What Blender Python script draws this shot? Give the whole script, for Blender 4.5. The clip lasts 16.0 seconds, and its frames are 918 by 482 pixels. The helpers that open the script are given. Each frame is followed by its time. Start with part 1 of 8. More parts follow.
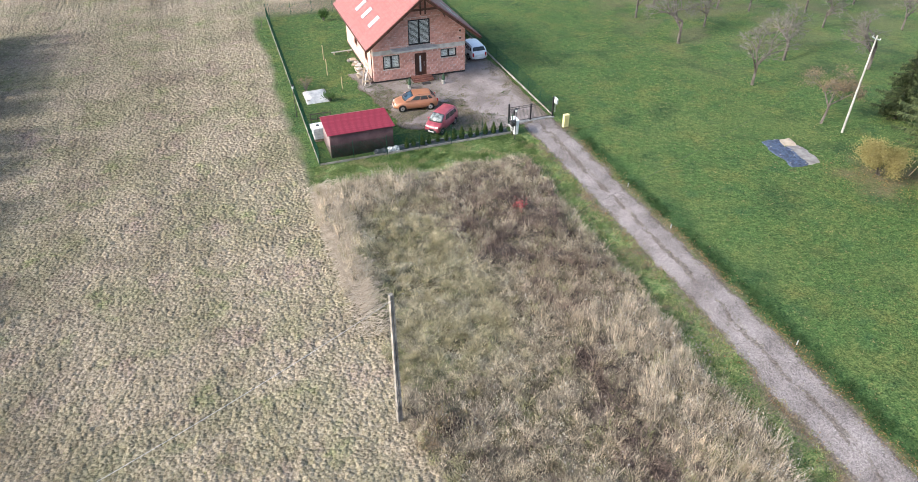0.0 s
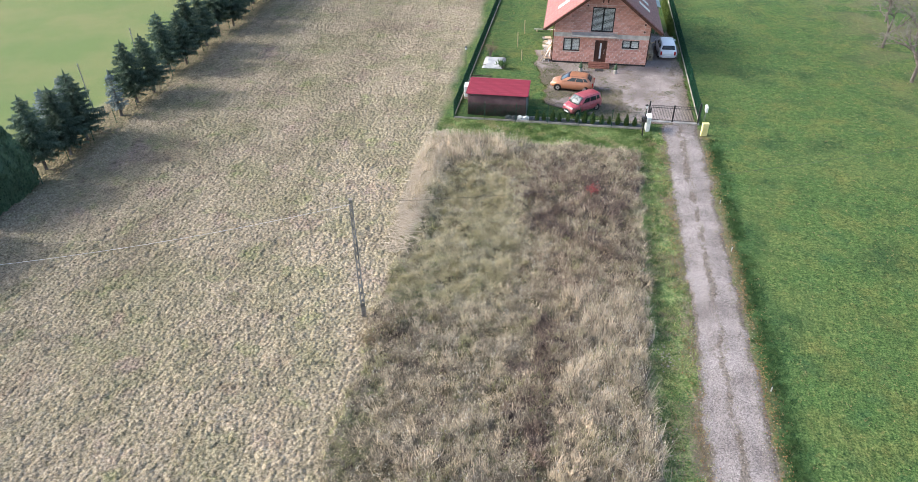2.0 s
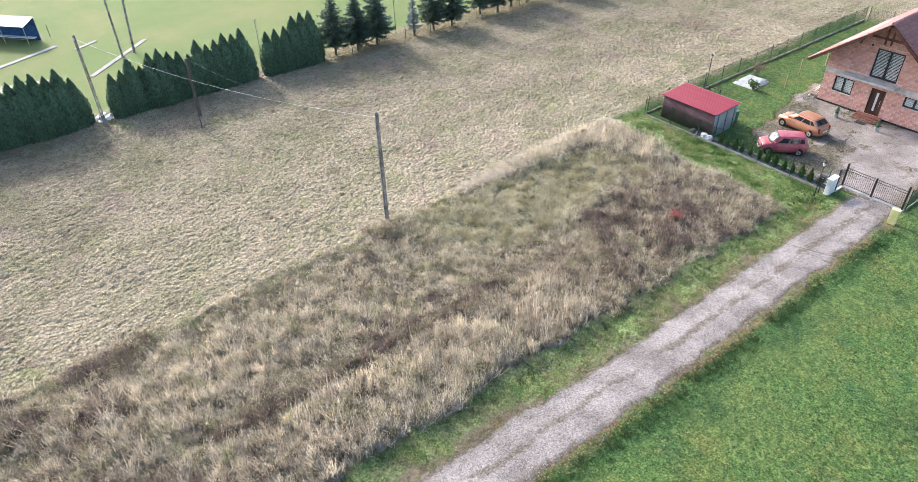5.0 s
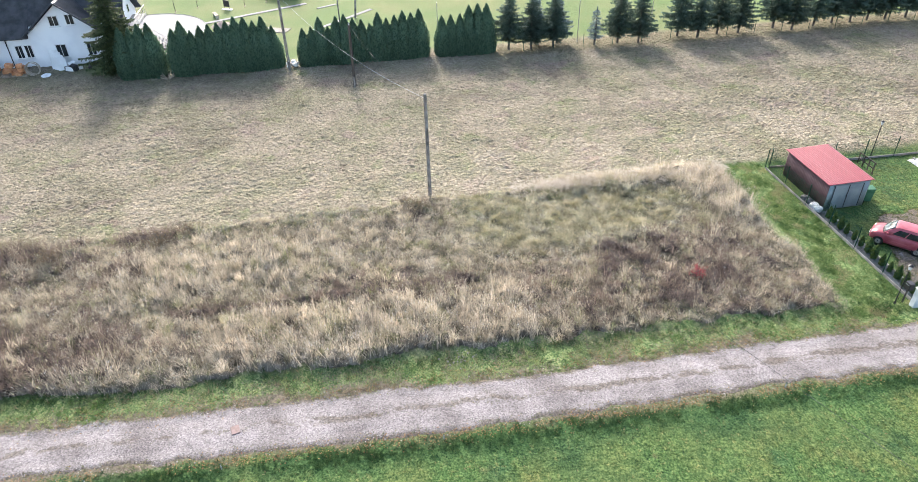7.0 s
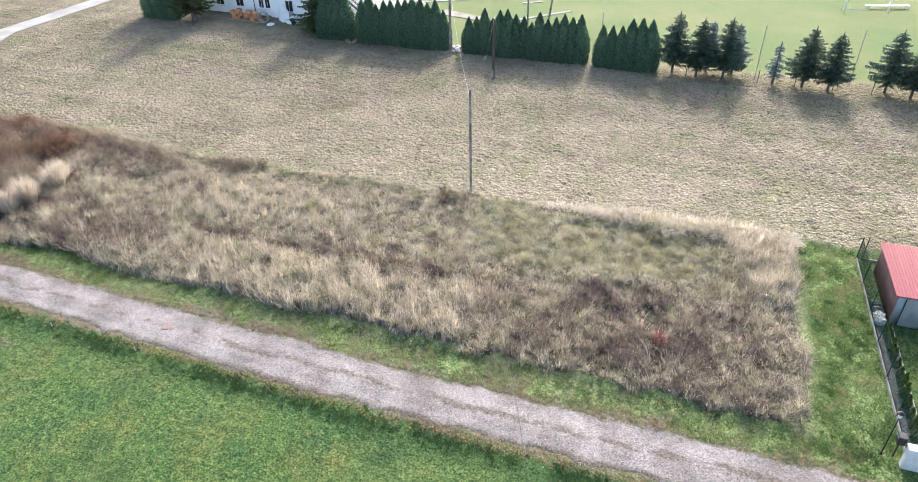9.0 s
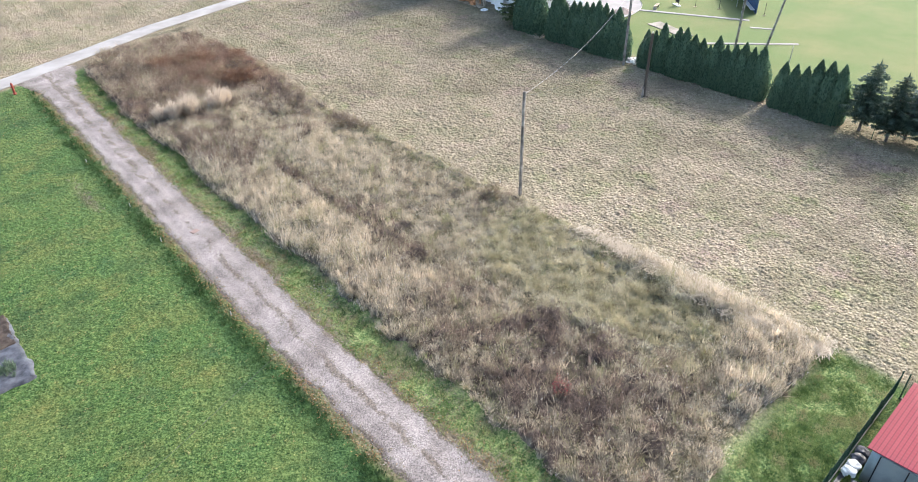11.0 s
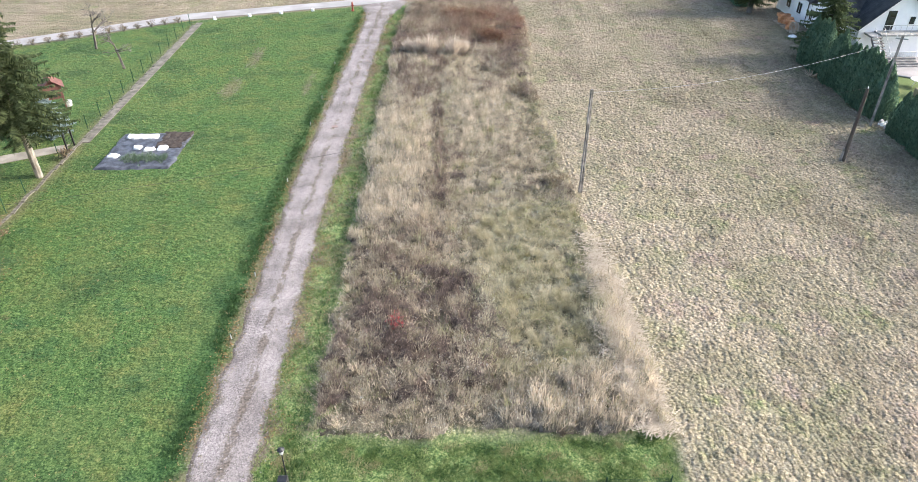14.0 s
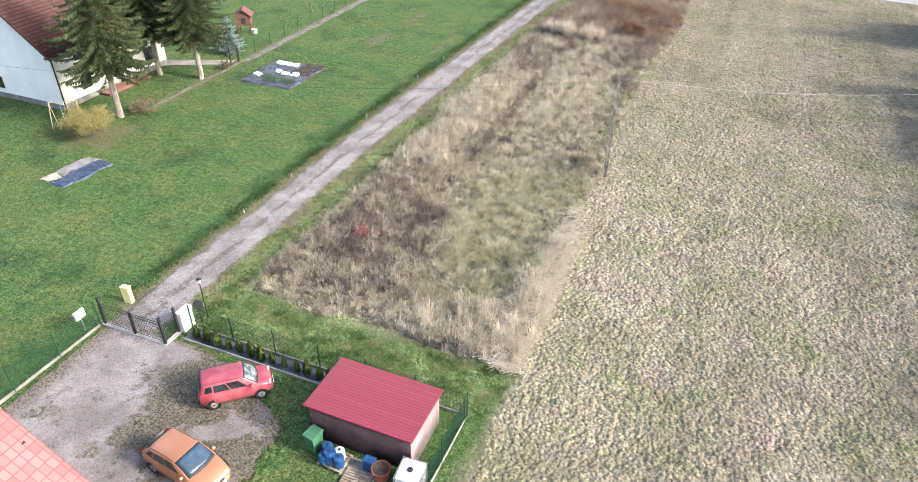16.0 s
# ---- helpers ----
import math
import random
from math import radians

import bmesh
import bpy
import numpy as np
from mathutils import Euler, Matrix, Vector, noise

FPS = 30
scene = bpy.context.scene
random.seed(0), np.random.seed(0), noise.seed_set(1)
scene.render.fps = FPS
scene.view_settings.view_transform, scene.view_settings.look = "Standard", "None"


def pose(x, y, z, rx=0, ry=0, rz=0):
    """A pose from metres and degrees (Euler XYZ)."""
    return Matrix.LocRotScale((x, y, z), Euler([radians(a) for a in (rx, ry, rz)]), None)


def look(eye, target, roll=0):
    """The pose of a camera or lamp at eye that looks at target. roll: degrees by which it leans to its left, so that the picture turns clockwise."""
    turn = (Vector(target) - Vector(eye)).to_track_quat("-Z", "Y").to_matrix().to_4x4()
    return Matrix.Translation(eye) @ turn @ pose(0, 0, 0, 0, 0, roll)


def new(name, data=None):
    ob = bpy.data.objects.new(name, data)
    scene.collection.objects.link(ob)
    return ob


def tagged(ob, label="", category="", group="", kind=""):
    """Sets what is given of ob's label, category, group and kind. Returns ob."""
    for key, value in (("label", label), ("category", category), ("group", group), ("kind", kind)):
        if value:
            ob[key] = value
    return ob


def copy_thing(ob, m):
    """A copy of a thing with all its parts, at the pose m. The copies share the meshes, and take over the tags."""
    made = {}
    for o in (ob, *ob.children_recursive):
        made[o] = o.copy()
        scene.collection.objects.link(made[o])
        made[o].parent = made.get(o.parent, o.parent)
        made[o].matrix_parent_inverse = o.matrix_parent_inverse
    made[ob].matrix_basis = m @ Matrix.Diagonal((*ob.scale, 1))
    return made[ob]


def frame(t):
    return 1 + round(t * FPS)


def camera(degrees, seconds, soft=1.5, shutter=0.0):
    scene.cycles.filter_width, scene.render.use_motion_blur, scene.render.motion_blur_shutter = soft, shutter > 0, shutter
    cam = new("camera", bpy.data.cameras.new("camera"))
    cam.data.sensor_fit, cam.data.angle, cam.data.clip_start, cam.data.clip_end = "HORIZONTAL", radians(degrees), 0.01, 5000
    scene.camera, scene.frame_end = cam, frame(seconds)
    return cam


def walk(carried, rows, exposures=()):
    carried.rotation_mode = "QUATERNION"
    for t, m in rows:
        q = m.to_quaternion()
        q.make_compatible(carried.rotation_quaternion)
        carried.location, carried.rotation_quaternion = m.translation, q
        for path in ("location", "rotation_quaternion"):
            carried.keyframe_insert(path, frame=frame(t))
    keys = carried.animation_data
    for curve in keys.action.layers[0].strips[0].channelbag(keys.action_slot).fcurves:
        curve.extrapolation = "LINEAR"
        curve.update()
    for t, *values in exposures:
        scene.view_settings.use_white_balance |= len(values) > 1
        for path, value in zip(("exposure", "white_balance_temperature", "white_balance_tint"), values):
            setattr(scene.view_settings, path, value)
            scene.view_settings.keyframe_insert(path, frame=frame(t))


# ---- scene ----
cam = camera(67.7, 16.0, soft=0.5)
PATH = [
    (0, (-0.572, 0.528, 25.806), (-0.018, 2.047, 24.629), 0.2),
    (0.5, (2.724, -1.438, 25.862), (3.063, 0.141, 24.681), -0.2),
    (1, (6.128, -3.243, 25.944), (6.267, -1.637, 24.76), -0.3),
    (1.5, (9.732, -4.774, 26.021), (9.673, -3.165, 24.835), -0.4),
    (2, (13.827, -5.829, 26.06), (13.569, -4.24, 24.873), -0.5),
    (2.5, (18.026, -6.224, 26.089), (17.569, -4.679, 24.904), -1.2),
    (3, (22.148, -5.905, 26.102), (21.51, -4.428, 24.914), -0.9),
    (3.5, (26.263, -5.018, 26.171), (25.444, -3.633, 24.984), -0.9),
    (4, (30.419, -3.372, 26.217), (29.426, -2.106, 25.03), -1.1),
    (4.2, (31.844, -2.398, 26.21), (30.791, -1.184, 25.021), -1.1),
    (6.3, (43.772, 10.926, 25.791), (42.227, 11.432, 24.626), -1.7),
    (6.5, (44.526, 12.472, 25.771), (42.956, 12.905, 24.61), -1.5),
    (7, (45.707, 16.757, 25.711), (44.094, 17.007, 24.555), -1.4),
    (7.5, (46.271, 21.175, 25.621), (44.636, 21.24, 24.47), -1.4),
    (8, (46.331, 25.581, 25.513), (44.697, 25.451, 24.367), -1.4),
    (8.5, (45.887, 29.929, 25.436), (44.279, 29.601, 24.293), -1.3),
    (9, (44.993, 34.221, 25.363), (43.437, 33.689, 24.226), -1.1),
    (9.2, (44.383, 35.855, 25.348), (42.855, 35.249, 24.209), -0.9),
    (11.3, (33.848, 51.446, 24.771), (32.832, 50.136, 23.652), -0.8),
    (11.5, (32.642, 52.68, 24.759), (31.693, 51.32, 23.642), -0.7),
    (12, (29.316, 55.38, 24.699), (28.538, 53.913, 23.583), -0.6),
    (12.5, (25.799, 57.827, 24.654), (25.197, 56.279, 23.541), -0.4),
    (13, (22.098, 60.039, 24.632), (21.676, 58.432, 23.518), -0.2),
    (13.5, (18.206, 61.93, 24.643), (17.965, 60.287, 23.528), 0.1),
    (14, (14.122, 63.557, 24.674), (14.068, 61.901, 23.554), 0.2),
    (14.5, (10.001, 64.898, 24.691), (10.125, 63.248, 23.568), 0.5),
    (15, (5.788, 65.919, 24.689), (6.087, 64.293, 23.564), 0.7),
    (15.5, (1.603, 66.476, 24.712), (2.068, 64.892, 23.582), 1.0),
    (16, (-2.527, 66.71, 24.769), (-1.917, 65.18, 23.635), 1.0),
]
# the clip's camera opens up a little as it swings towards the light
EXPOSURES = [(0.0, 1.06), (3.5, 1.27), (7.0, 1.48), (12.5, 1.35), (16.0, 1.42)]
walk(cam, [(t, look(eye, target, roll)) for t, eye, target, roll in PATH], EXPOSURES)

# ---- light ----
SUN_HEIGHT, SUN_SOUTH = 30.0, 3.0
world = bpy.data.worlds.new("sky")
scene.world = world
world.use_nodes = True
wn = world.node_tree.nodes
sky = wn.new("ShaderNodeTexSky")
sky.sky_type = "NISHITA"
sky.sun_disc = False
sky.sun_elevation, sky.sun_rotation = radians(SUN_HEIGHT), radians(-90 - SUN_SOUTH)
sky.air_density, sky.dust_density = 1.0, 3.0
wn["Background"].inputs["Strength"].default_value = 0.195
world.node_tree.links.new(sky.outputs["Color"], wn["Background"].inputs["Color"])
sun = new("sun", bpy.data.lights.new("sun", "SUN"))
sun.data.energy, sun.data.angle, sun.data.color = 2.4, radians(9.0), (1.0, 0.97, 0.935)
sun.matrix_world = look((-math.cos(radians(SUN_HEIGHT)) * math.cos(radians(SUN_SOUTH)) * 200, -math.cos(radians(SUN_HEIGHT)) * math.sin(radians(SUN_SOUTH)) * 200, math.sin(radians(SUN_HEIGHT)) * 200), (0, 0, 0))


# ---- materials ----
def surf(name, c1, c2, scale=4.0, rough=0.7, bump=0.15, metal=0.0, fine=40.0, spec=0.3, stretch=(1, 1, 1), vary=0.0):
    """A surface with broad and fine variation between two colours and a fine relief."""
    m = bpy.data.materials.new(name)
    m.use_nodes = True
    nt = m.node_tree
    N, L = nt.nodes, nt.links
    b = N["Principled BSDF"]
    tc = N.new("ShaderNodeTexCoord")
    mp = N.new("ShaderNodeMapping")
    mp.inputs["Scale"].default_value = stretch
    L.new(tc.outputs["Object"], mp.inputs["Vector"])
    n1 = N.new("ShaderNodeTexNoise")
    n1.inputs["Scale"].default_value, n1.inputs["Detail"].default_value = scale, 4.0
    n2 = N.new("ShaderNodeTexNoise")
    n2.inputs["Scale"].default_value, n2.inputs["Detail"].default_value = fine, 3.0
    L.new(mp.outputs["Vector"], n1.inputs["Vector"])
    L.new(mp.outputs["Vector"], n2.inputs["Vector"])
    add = N.new("ShaderNodeMath")
    add.operation = "MULTIPLY_ADD"
    add.inputs[1].default_value, add.inputs[2].default_value = 0.45, 0.0
    L.new(n2.outputs["Fac"], add.inputs[0])
    sm = N.new("ShaderNodeMath")
    sm.operation = "MULTIPLY_ADD"
    sm.inputs[1].default_value = 1.4
    L.new(n1.outputs["Fac"], sm.inputs[0])
    L.new(add.outputs[0], sm.inputs[2])
    ramp = N.new("ShaderNodeValToRGB")
    ramp.color_ramp.elements[0].position, ramp.color_ramp.elements[0].color = 0.62, (*c1, 1)
    ramp.color_ramp.elements[1].position, ramp.color_ramp.elements[1].color = 1.0, (*c2, 1)
    mr = N.new("ShaderNodeMath")
    mr.operation = "MULTIPLY_ADD"
    mr.inputs[1].default_value, mr.inputs[2].default_value = 1.0, -0.12
    L.new(sm.outputs[0], mr.inputs[0])
    L.new(mr.outputs[0], ramp.inputs["Fac"])
    col = ramp.outputs["Color"]
    if vary:
        oi = N.new("ShaderNodeObjectInfo")
        hs = N.new("ShaderNodeHueSaturation")
        v = N.new("ShaderNodeMath")
        v.operation = "MULTIPLY_ADD"
        v.inputs[1].default_value, v.inputs[2].default_value = vary, 1 - vary / 2
        L.new(oi.outputs["Random"], v.inputs[0])
        L.new(v.outputs[0], hs.inputs["Value"])
        L.new(col, hs.inputs["Color"])
        col = hs.outputs["Color"]
    L.new(col, b.inputs["Base Color"])
    b.inputs["Roughness"].default_value, b.inputs["Metallic"].default_value = rough, metal
    b.inputs["Specular IOR Level"].default_value = spec
    if bump:
        bp = N.new("ShaderNodeBump")
        bp.inputs["Strength"].default_value, bp.inputs["Distance"].default_value = bump, 0.02
        L.new(n2.outputs["Fac"], bp.inputs["Height"])
        L.new(bp.outputs["Normal"], b.inputs["Normal"])
    return m


def glass(name, tint=(0.75, 0.82, 0.82), rough=0.03):
    m = bpy.data.materials.new(name)
    m.use_nodes = True
    b = m.node_tree.nodes["Principled BSDF"]
    b.inputs["Base Color"].default_value = (*tint, 1)
    b.inputs["Transmission Weight"].default_value = 1.0
    b.inputs["Roughness"].default_value = rough
    b.inputs["IOR"].default_value = 1.45
    return m


def leafy(name, attr=True, colour=(0.1, 0.1, 0.05), colour2=None, trans=0.38, rough=0.55, vary=0.0):
    """Blades and leaves: the plant's own colour, a little light let through."""
    m = bpy.data.materials.new(name)
    m.use_nodes = True
    nt = m.node_tree
    N, L = nt.nodes, nt.links
    b = N["Principled BSDF"]
    b.inputs["Roughness"].default_value = rough
    b.inputs["Specular IOR Level"].default_value = 0.08
    tr = N.new("ShaderNodeBsdfTranslucent")
    mix = N.new("ShaderNodeMixShader")
    mix.inputs[0].default_value = trans
    if attr:
        at = N.new("ShaderNodeAttribute")
        at.attribute_name = "tint"
        col = at.outputs["Color"]
    else:
        ge = N.new("ShaderNodeNewGeometry")
        rp = N.new("ShaderNodeValToRGB")
        rp.color_ramp.elements[0].color = (*colour, 1)
        rp.color_ramp.elements[1].color = (*(colour2 or colour), 1)
        L.new(ge.outputs["Random Per Island"], rp.inputs["Fac"])
        col = rp.outputs["Color"]
        if vary:
            oi = N.new("ShaderNodeObjectInfo")
            hs = N.new("ShaderNodeHueSaturation")
            v = N.new("ShaderNodeMath")
            v.operation = "MULTIPLY_ADD"
            v.inputs[1].default_value, v.inputs[2].default_value = vary, 1 - vary / 2
            L.new(oi.outputs["Random"], v.inputs[0])
            L.new(v.outputs[0], hs.inputs["Value"])
            L.new(col, hs.inputs["Color"])
            col = hs.outputs["Color"]
    L.new(col, b.inputs["Base Color"])
    L.new(col, tr.inputs["Color"])
    L.new(b.outputs[0], mix.inputs[1])
    L.new(tr.outputs[0], mix.inputs[2])
    L.new(mix.outputs[0], N["Material Output"].inputs["Surface"])
    return m


def bricks(name, c1, c2, mortar, bw, bh, gap=0.012, bump=0.3, flat=False, rough=0.85, blotch=0.55):
    """Courses in a wall, or with flat on a sheet in its own x and y."""
    m = surf(name, c1, c2, 2.0, rough, 0.0)
    nt = m.node_tree
    N, L = nt.nodes, nt.links
    b = N["Principled BSDF"]
    tc = N.new("ShaderNodeTexCoord")
    sx = N.new("ShaderNodeSeparateXYZ")
    L.new(tc.outputs["Object"], sx.inputs[0])
    ad = N.new("ShaderNodeMath")
    ad.operation = "ADD"
    L.new(sx.outputs["X"], ad.inputs[0])
    L.new(sx.outputs["Y"], ad.inputs[1])
    cb = N.new("ShaderNodeCombineXYZ")
    L.new(ad.outputs[0], cb.inputs["X"])
    L.new(sx.outputs["Z"], cb.inputs["Y"])
    if flat:
        L.new(sx.outputs["X"], cb.inputs["X"])
        L.new(sx.outputs["Y"], cb.inputs["Y"])
    br = N.new("ShaderNodeTexBrick")
    br.inputs["Scale"].default_value = 1.0
    br.inputs["Brick Width"].default_value, br.inputs["Row Height"].default_value = bw, bh
    br.inputs["Mortar Size"].default_value, br.inputs["Mortar Smooth"].default_value = gap, 0.3
    br.inputs["Bias"].default_value = 0.0
    br.offset = 0.0 if flat else 0.5
    L.new(cb.outputs[0], br.inputs["Vector"])
    br.inputs["Color1"].default_value, br.inputs["Color2"].default_value = (*c1, 1), (*c2, 1)
    br.inputs["Mortar"].default_value = (*mortar, 1)
    no = N.new("ShaderNodeTexNoise")
    no.inputs["Scale"].default_value, no.inputs["Detail"].default_value = 1.1, 5.0
    L.new(tc.outputs["Object"], no.inputs["Vector"])
    rp = N.new("ShaderNodeValToRGB")
    rp.color_ramp.elements[0].position, rp.color_ramp.elements[0].color = 0.56, (0, 0, 0, 1)
    rp.color_ramp.elements[1].position, rp.color_ramp.elements[1].color = 0.72, (blotch, blotch, blotch, 1)
    L.new(no.outputs["Fac"], rp.inputs["Fac"])
    mx = N.new("ShaderNodeMix")
    mx.data_type = "RGBA"
    L.new(rp.outputs["Color"], mx.inputs[0])
    L.new(br.outputs["Color"], mx.inputs[6])
    mx.inputs[7].default_value = (*mortar, 1)
    L.new(mx.outputs[2], b.inputs["Base Color"])
    bp = N.new("ShaderNodeBump")
    bp.inputs["Strength"].default_value, bp.inputs["Distance"].default_value = bump, -0.02
    L.new(br.outputs["Fac"], bp.inputs["Height"])
    L.new(bp.outputs["Normal"], b.inputs["Normal"])
    return m


M = {}
M["brick"] = bricks("clay_block", (0.50, 0.27, 0.23), (0.60, 0.38, 0.33), (0.66, 0.57, 0.52), 0.50, 0.25, 0.02)
M["block"] = surf("clay_block_faces", (0.47, 0.225, 0.18), (0.60, 0.345, 0.29), 2.2, 0.85, 0.2, fine=30.0, vary=0.34)
M["concrete"] = surf("concrete", (0.36, 0.35, 0.33), (0.52, 0.50, 0.47), 2.0, 0.9, 0.2)
M["pale_concrete"] = surf("pale_concrete", (0.27, 0.265, 0.25), (0.42, 0.41, 0.385), 1.5, 0.9, 0.2, vary=0.2)
M["pole_concrete"] = surf("pole_concrete", (0.12, 0.108, 0.095), (0.34, 0.315, 0.285), 1.5, 0.9, 0.3)
M["base_board"] = surf("weathered_base_board", (0.17, 0.16, 0.145), (0.31, 0.295, 0.27), 1.8, 0.9, 0.3, vary=0.3)
M["roof_red"] = bricks("red_roof_tile", (0.245, 0.100, 0.105), (0.325, 0.148, 0.150), (0.185, 0.073, 0.078), 0.28, 0.36, 0.02, 0.15, True, 0.45, 0.12)
M["shed_red"] = bricks("red_painted_sheet", (0.265, 0.036, 0.058), (0.305, 0.05, 0.074), (0.17, 0.024, 0.04), 5.6, 0.165, 0.022, 0.3, True, 0.28, 0.15)
M["brown_sheet"] = surf("brown_sheet", (0.07, 0.042, 0.046), (0.105, 0.066, 0.07), 1.2, 0.75, 0.05, spec=0.15)
M["grey_sheet"] = surf("zinc_sheet", (0.22, 0.27, 0.28), (0.34, 0.39, 0.40), 1.0, 0.45, 0.05, metal=0.3)
M["pink_sheet"] = surf("faded_sheet", (0.22, 0.165, 0.172), (0.31, 0.245, 0.25), 1.0, 0.6, 0.05)
M["dark_wood"] = surf("dark_wood", (0.05, 0.022, 0.016), (0.10, 0.045, 0.03), 3.0, 0.6, 0.15, stretch=(1, 1, 0.15))
M["wood"] = surf("weathered_wood", (0.22, 0.17, 0.12), (0.40, 0.33, 0.25), 3.0, 0.8, 0.3, stretch=(1, 1, 0.2), vary=0.3)
M["new_wood"] = surf("new_timber", (0.45, 0.33, 0.20), (0.60, 0.47, 0.31), 3.0, 0.8, 0.2, vary=0.2)
M["pole_wood"] = surf("tarred_wood", (0.045, 0.035, 0.03), (0.10, 0.085, 0.07), 4.0, 0.85, 0.3, stretch=(1, 1, 0.1))
M["black"] = surf("black_steel", (0.012, 0.012, 0.014), (0.03, 0.03, 0.032), 5.0, 0.45, 0.03, spec=0.4)
M["green_wire"] = surf("green_coated_wire", (0.008, 0.045, 0.025), (0.015, 0.07, 0.04), 5.0, 0.5, 0.0)
M["white"] = surf("white_paint", (0.66, 0.66, 0.65), (0.80, 0.80, 0.79), 1.2, 0.55, 0.05)
M["render_white"] = surf("white_render", (0.78, 0.78, 0.79), (0.86, 0.86, 0.86), 0.7, 0.9, 0.1)
M["plastic_white"] = surf("white_plastic", (0.60, 0.62, 0.62), (0.76, 0.78, 0.78), 2.0, 0.4, 0.03)
M["yellow"] = surf("yellow_cabinet", (0.62, 0.55, 0.24), (0.72, 0.65, 0.32), 2.0, 0.5, 0.03)
M["dark_roof"] = surf("slate_grey_tile", (0.035, 0.04, 0.05), (0.075, 0.08, 0.095), 1.2, 0.5, 0.2)
M["glass"] = glass("window_glass")
M["clear_glass"] = glass("clear_window_glass", (0.92, 0.95, 0.95))
M["car_glass"] = glass("car_glass", (0.25, 0.32, 0.34))
M["blind"] = surf("blind_fabric", (0.74, 0.75, 0.74), (0.84, 0.85, 0.84), 3.0, 0.8, 0.05)
# near-black paint for panels that stand in for unlit interiors
M["unlit_room"] = surf("painted_unlit_interior", (0.02, 0.02, 0.022), (0.04, 0.04, 0.042), 2.0, 0.9, 0.0)
M["tyre"] = surf("tyre_rubber", (0.012, 0.012, 0.012), (0.03, 0.03, 0.03), 6.0, 0.8, 0.1)
M["rim"] = surf("alloy_rim", (0.40, 0.40, 0.41), (0.55, 0.55, 0.56), 6.0, 0.35, 0.02, metal=0.8)
M["paint_orange"] = surf("orange_car_paint", (0.37, 0.165, 0.092), (0.43, 0.205, 0.12), 1.0, 0.28, 0.0, metal=0.25, spec=0.6)
M["paint_red"] = surf("faded_red_car_paint", (0.28, 0.042, 0.06), (0.37, 0.095, 0.112), 2.0, 0.32, 0.0, metal=0.1, spec=0.6)
M["paint_silver"] = surf("silver_car_paint", (0.62, 0.63, 0.65), (0.70, 0.71, 0.73), 1.0, 0.3, 0.0, metal=0.25, spec=0.6)
M["bumper"] = surf("dark_plastic", (0.02, 0.02, 0.022), (0.04, 0.04, 0.042), 5.0, 0.6, 0.05)
M["red_lens"] = surf("red_lens", (0.35, 0.01, 0.01), (0.45, 0.02, 0.02), 5.0, 0.2, 0.0, spec=0.6)
M["lamp_lens"] = surf("clear_lens", (0.55, 0.57, 0.58), (0.68, 0.70, 0.71), 5.0, 0.15, 0.0, spec=0.7)
M["blue"] = surf("blue_plastic", (0.01, 0.05, 0.15), (0.03, 0.10, 0.25), 4.0, 0.4, 0.05)
M["green_bin"] = surf("green_plastic", (0.04, 0.13, 0.07), (0.07, 0.19, 0.10), 3.0, 0.5, 0.03)
M["terracotta"] = surf("terracotta_plastic", (0.26, 0.07, 0.04), (0.34, 0.10, 0.06), 3.0, 0.7, 0.1)
M["clay_stack"] = surf("clay_hollow_blocks", (0.42, 0.18, 0.08), (0.58, 0.30, 0.16), 4.0, 0.9, 0.2, vary=0.3)
M["tarp_grey"] = surf("pale_tarpaulin", (0.33, 0.34, 0.34), (0.50, 0.50, 0.49), 2.5, 0.6, 0.3)
M["tarp_blue"] = surf("dark_blue_mulch_sheet", (0.016, 0.024, 0.048), (0.075, 0.10, 0.16), 5.0, 0.4, 0.5)
M["tarp_black"] = surf("black_mulch_sheet", (0.028, 0.03, 0.038), (0.10, 0.105, 0.125), 2.0, 0.45, 0.4)
M["board_grey"] = surf("grey_board", (0.16, 0.15, 0.145), (0.26, 0.25, 0.24), 2.0, 0.8, 0.2)
M["board_tan"] = surf("tan_board", (0.34, 0.28, 0.21), (0.46, 0.39, 0.31), 2.0, 0.8, 0.2)
M["bark"] = surf("bark", (0.065, 0.057, 0.05), (0.155, 0.14, 0.125), 5.0, 0.95, 0.6, stretch=(1, 1, 0.3))
M["pale_bark"] = surf("pale_bark", (0.16, 0.14, 0.115), (0.32, 0.29, 0.25), 5.0, 0.95, 0.6, stretch=(1, 1, 0.3))
M["twig"] = surf("twigs", (0.10, 0.09, 0.082), (0.18, 0.165, 0.15), 3.0, 0.95, 0.0)
M["hydrant"] = surf("red_cast_iron", (0.22, 0.04, 0.03), (0.32, 0.065, 0.045), 4.0, 0.5, 0.1)
M["play_red"] = surf("red_stained_wood", (0.11, 0.05, 0.042), (0.17, 0.08, 0.065), 3.0, 0.8, 0.1)
M["soil"] = surf("dark_soil", (0.03, 0.022, 0.018), (0.07, 0.055, 0.045), 4.0, 0.95, 0.6)
M["red_slab"] = surf("dull_red_slab", (0.21, 0.15, 0.132), (0.28, 0.20, 0.18), 6.0, 0.9, 0.2)
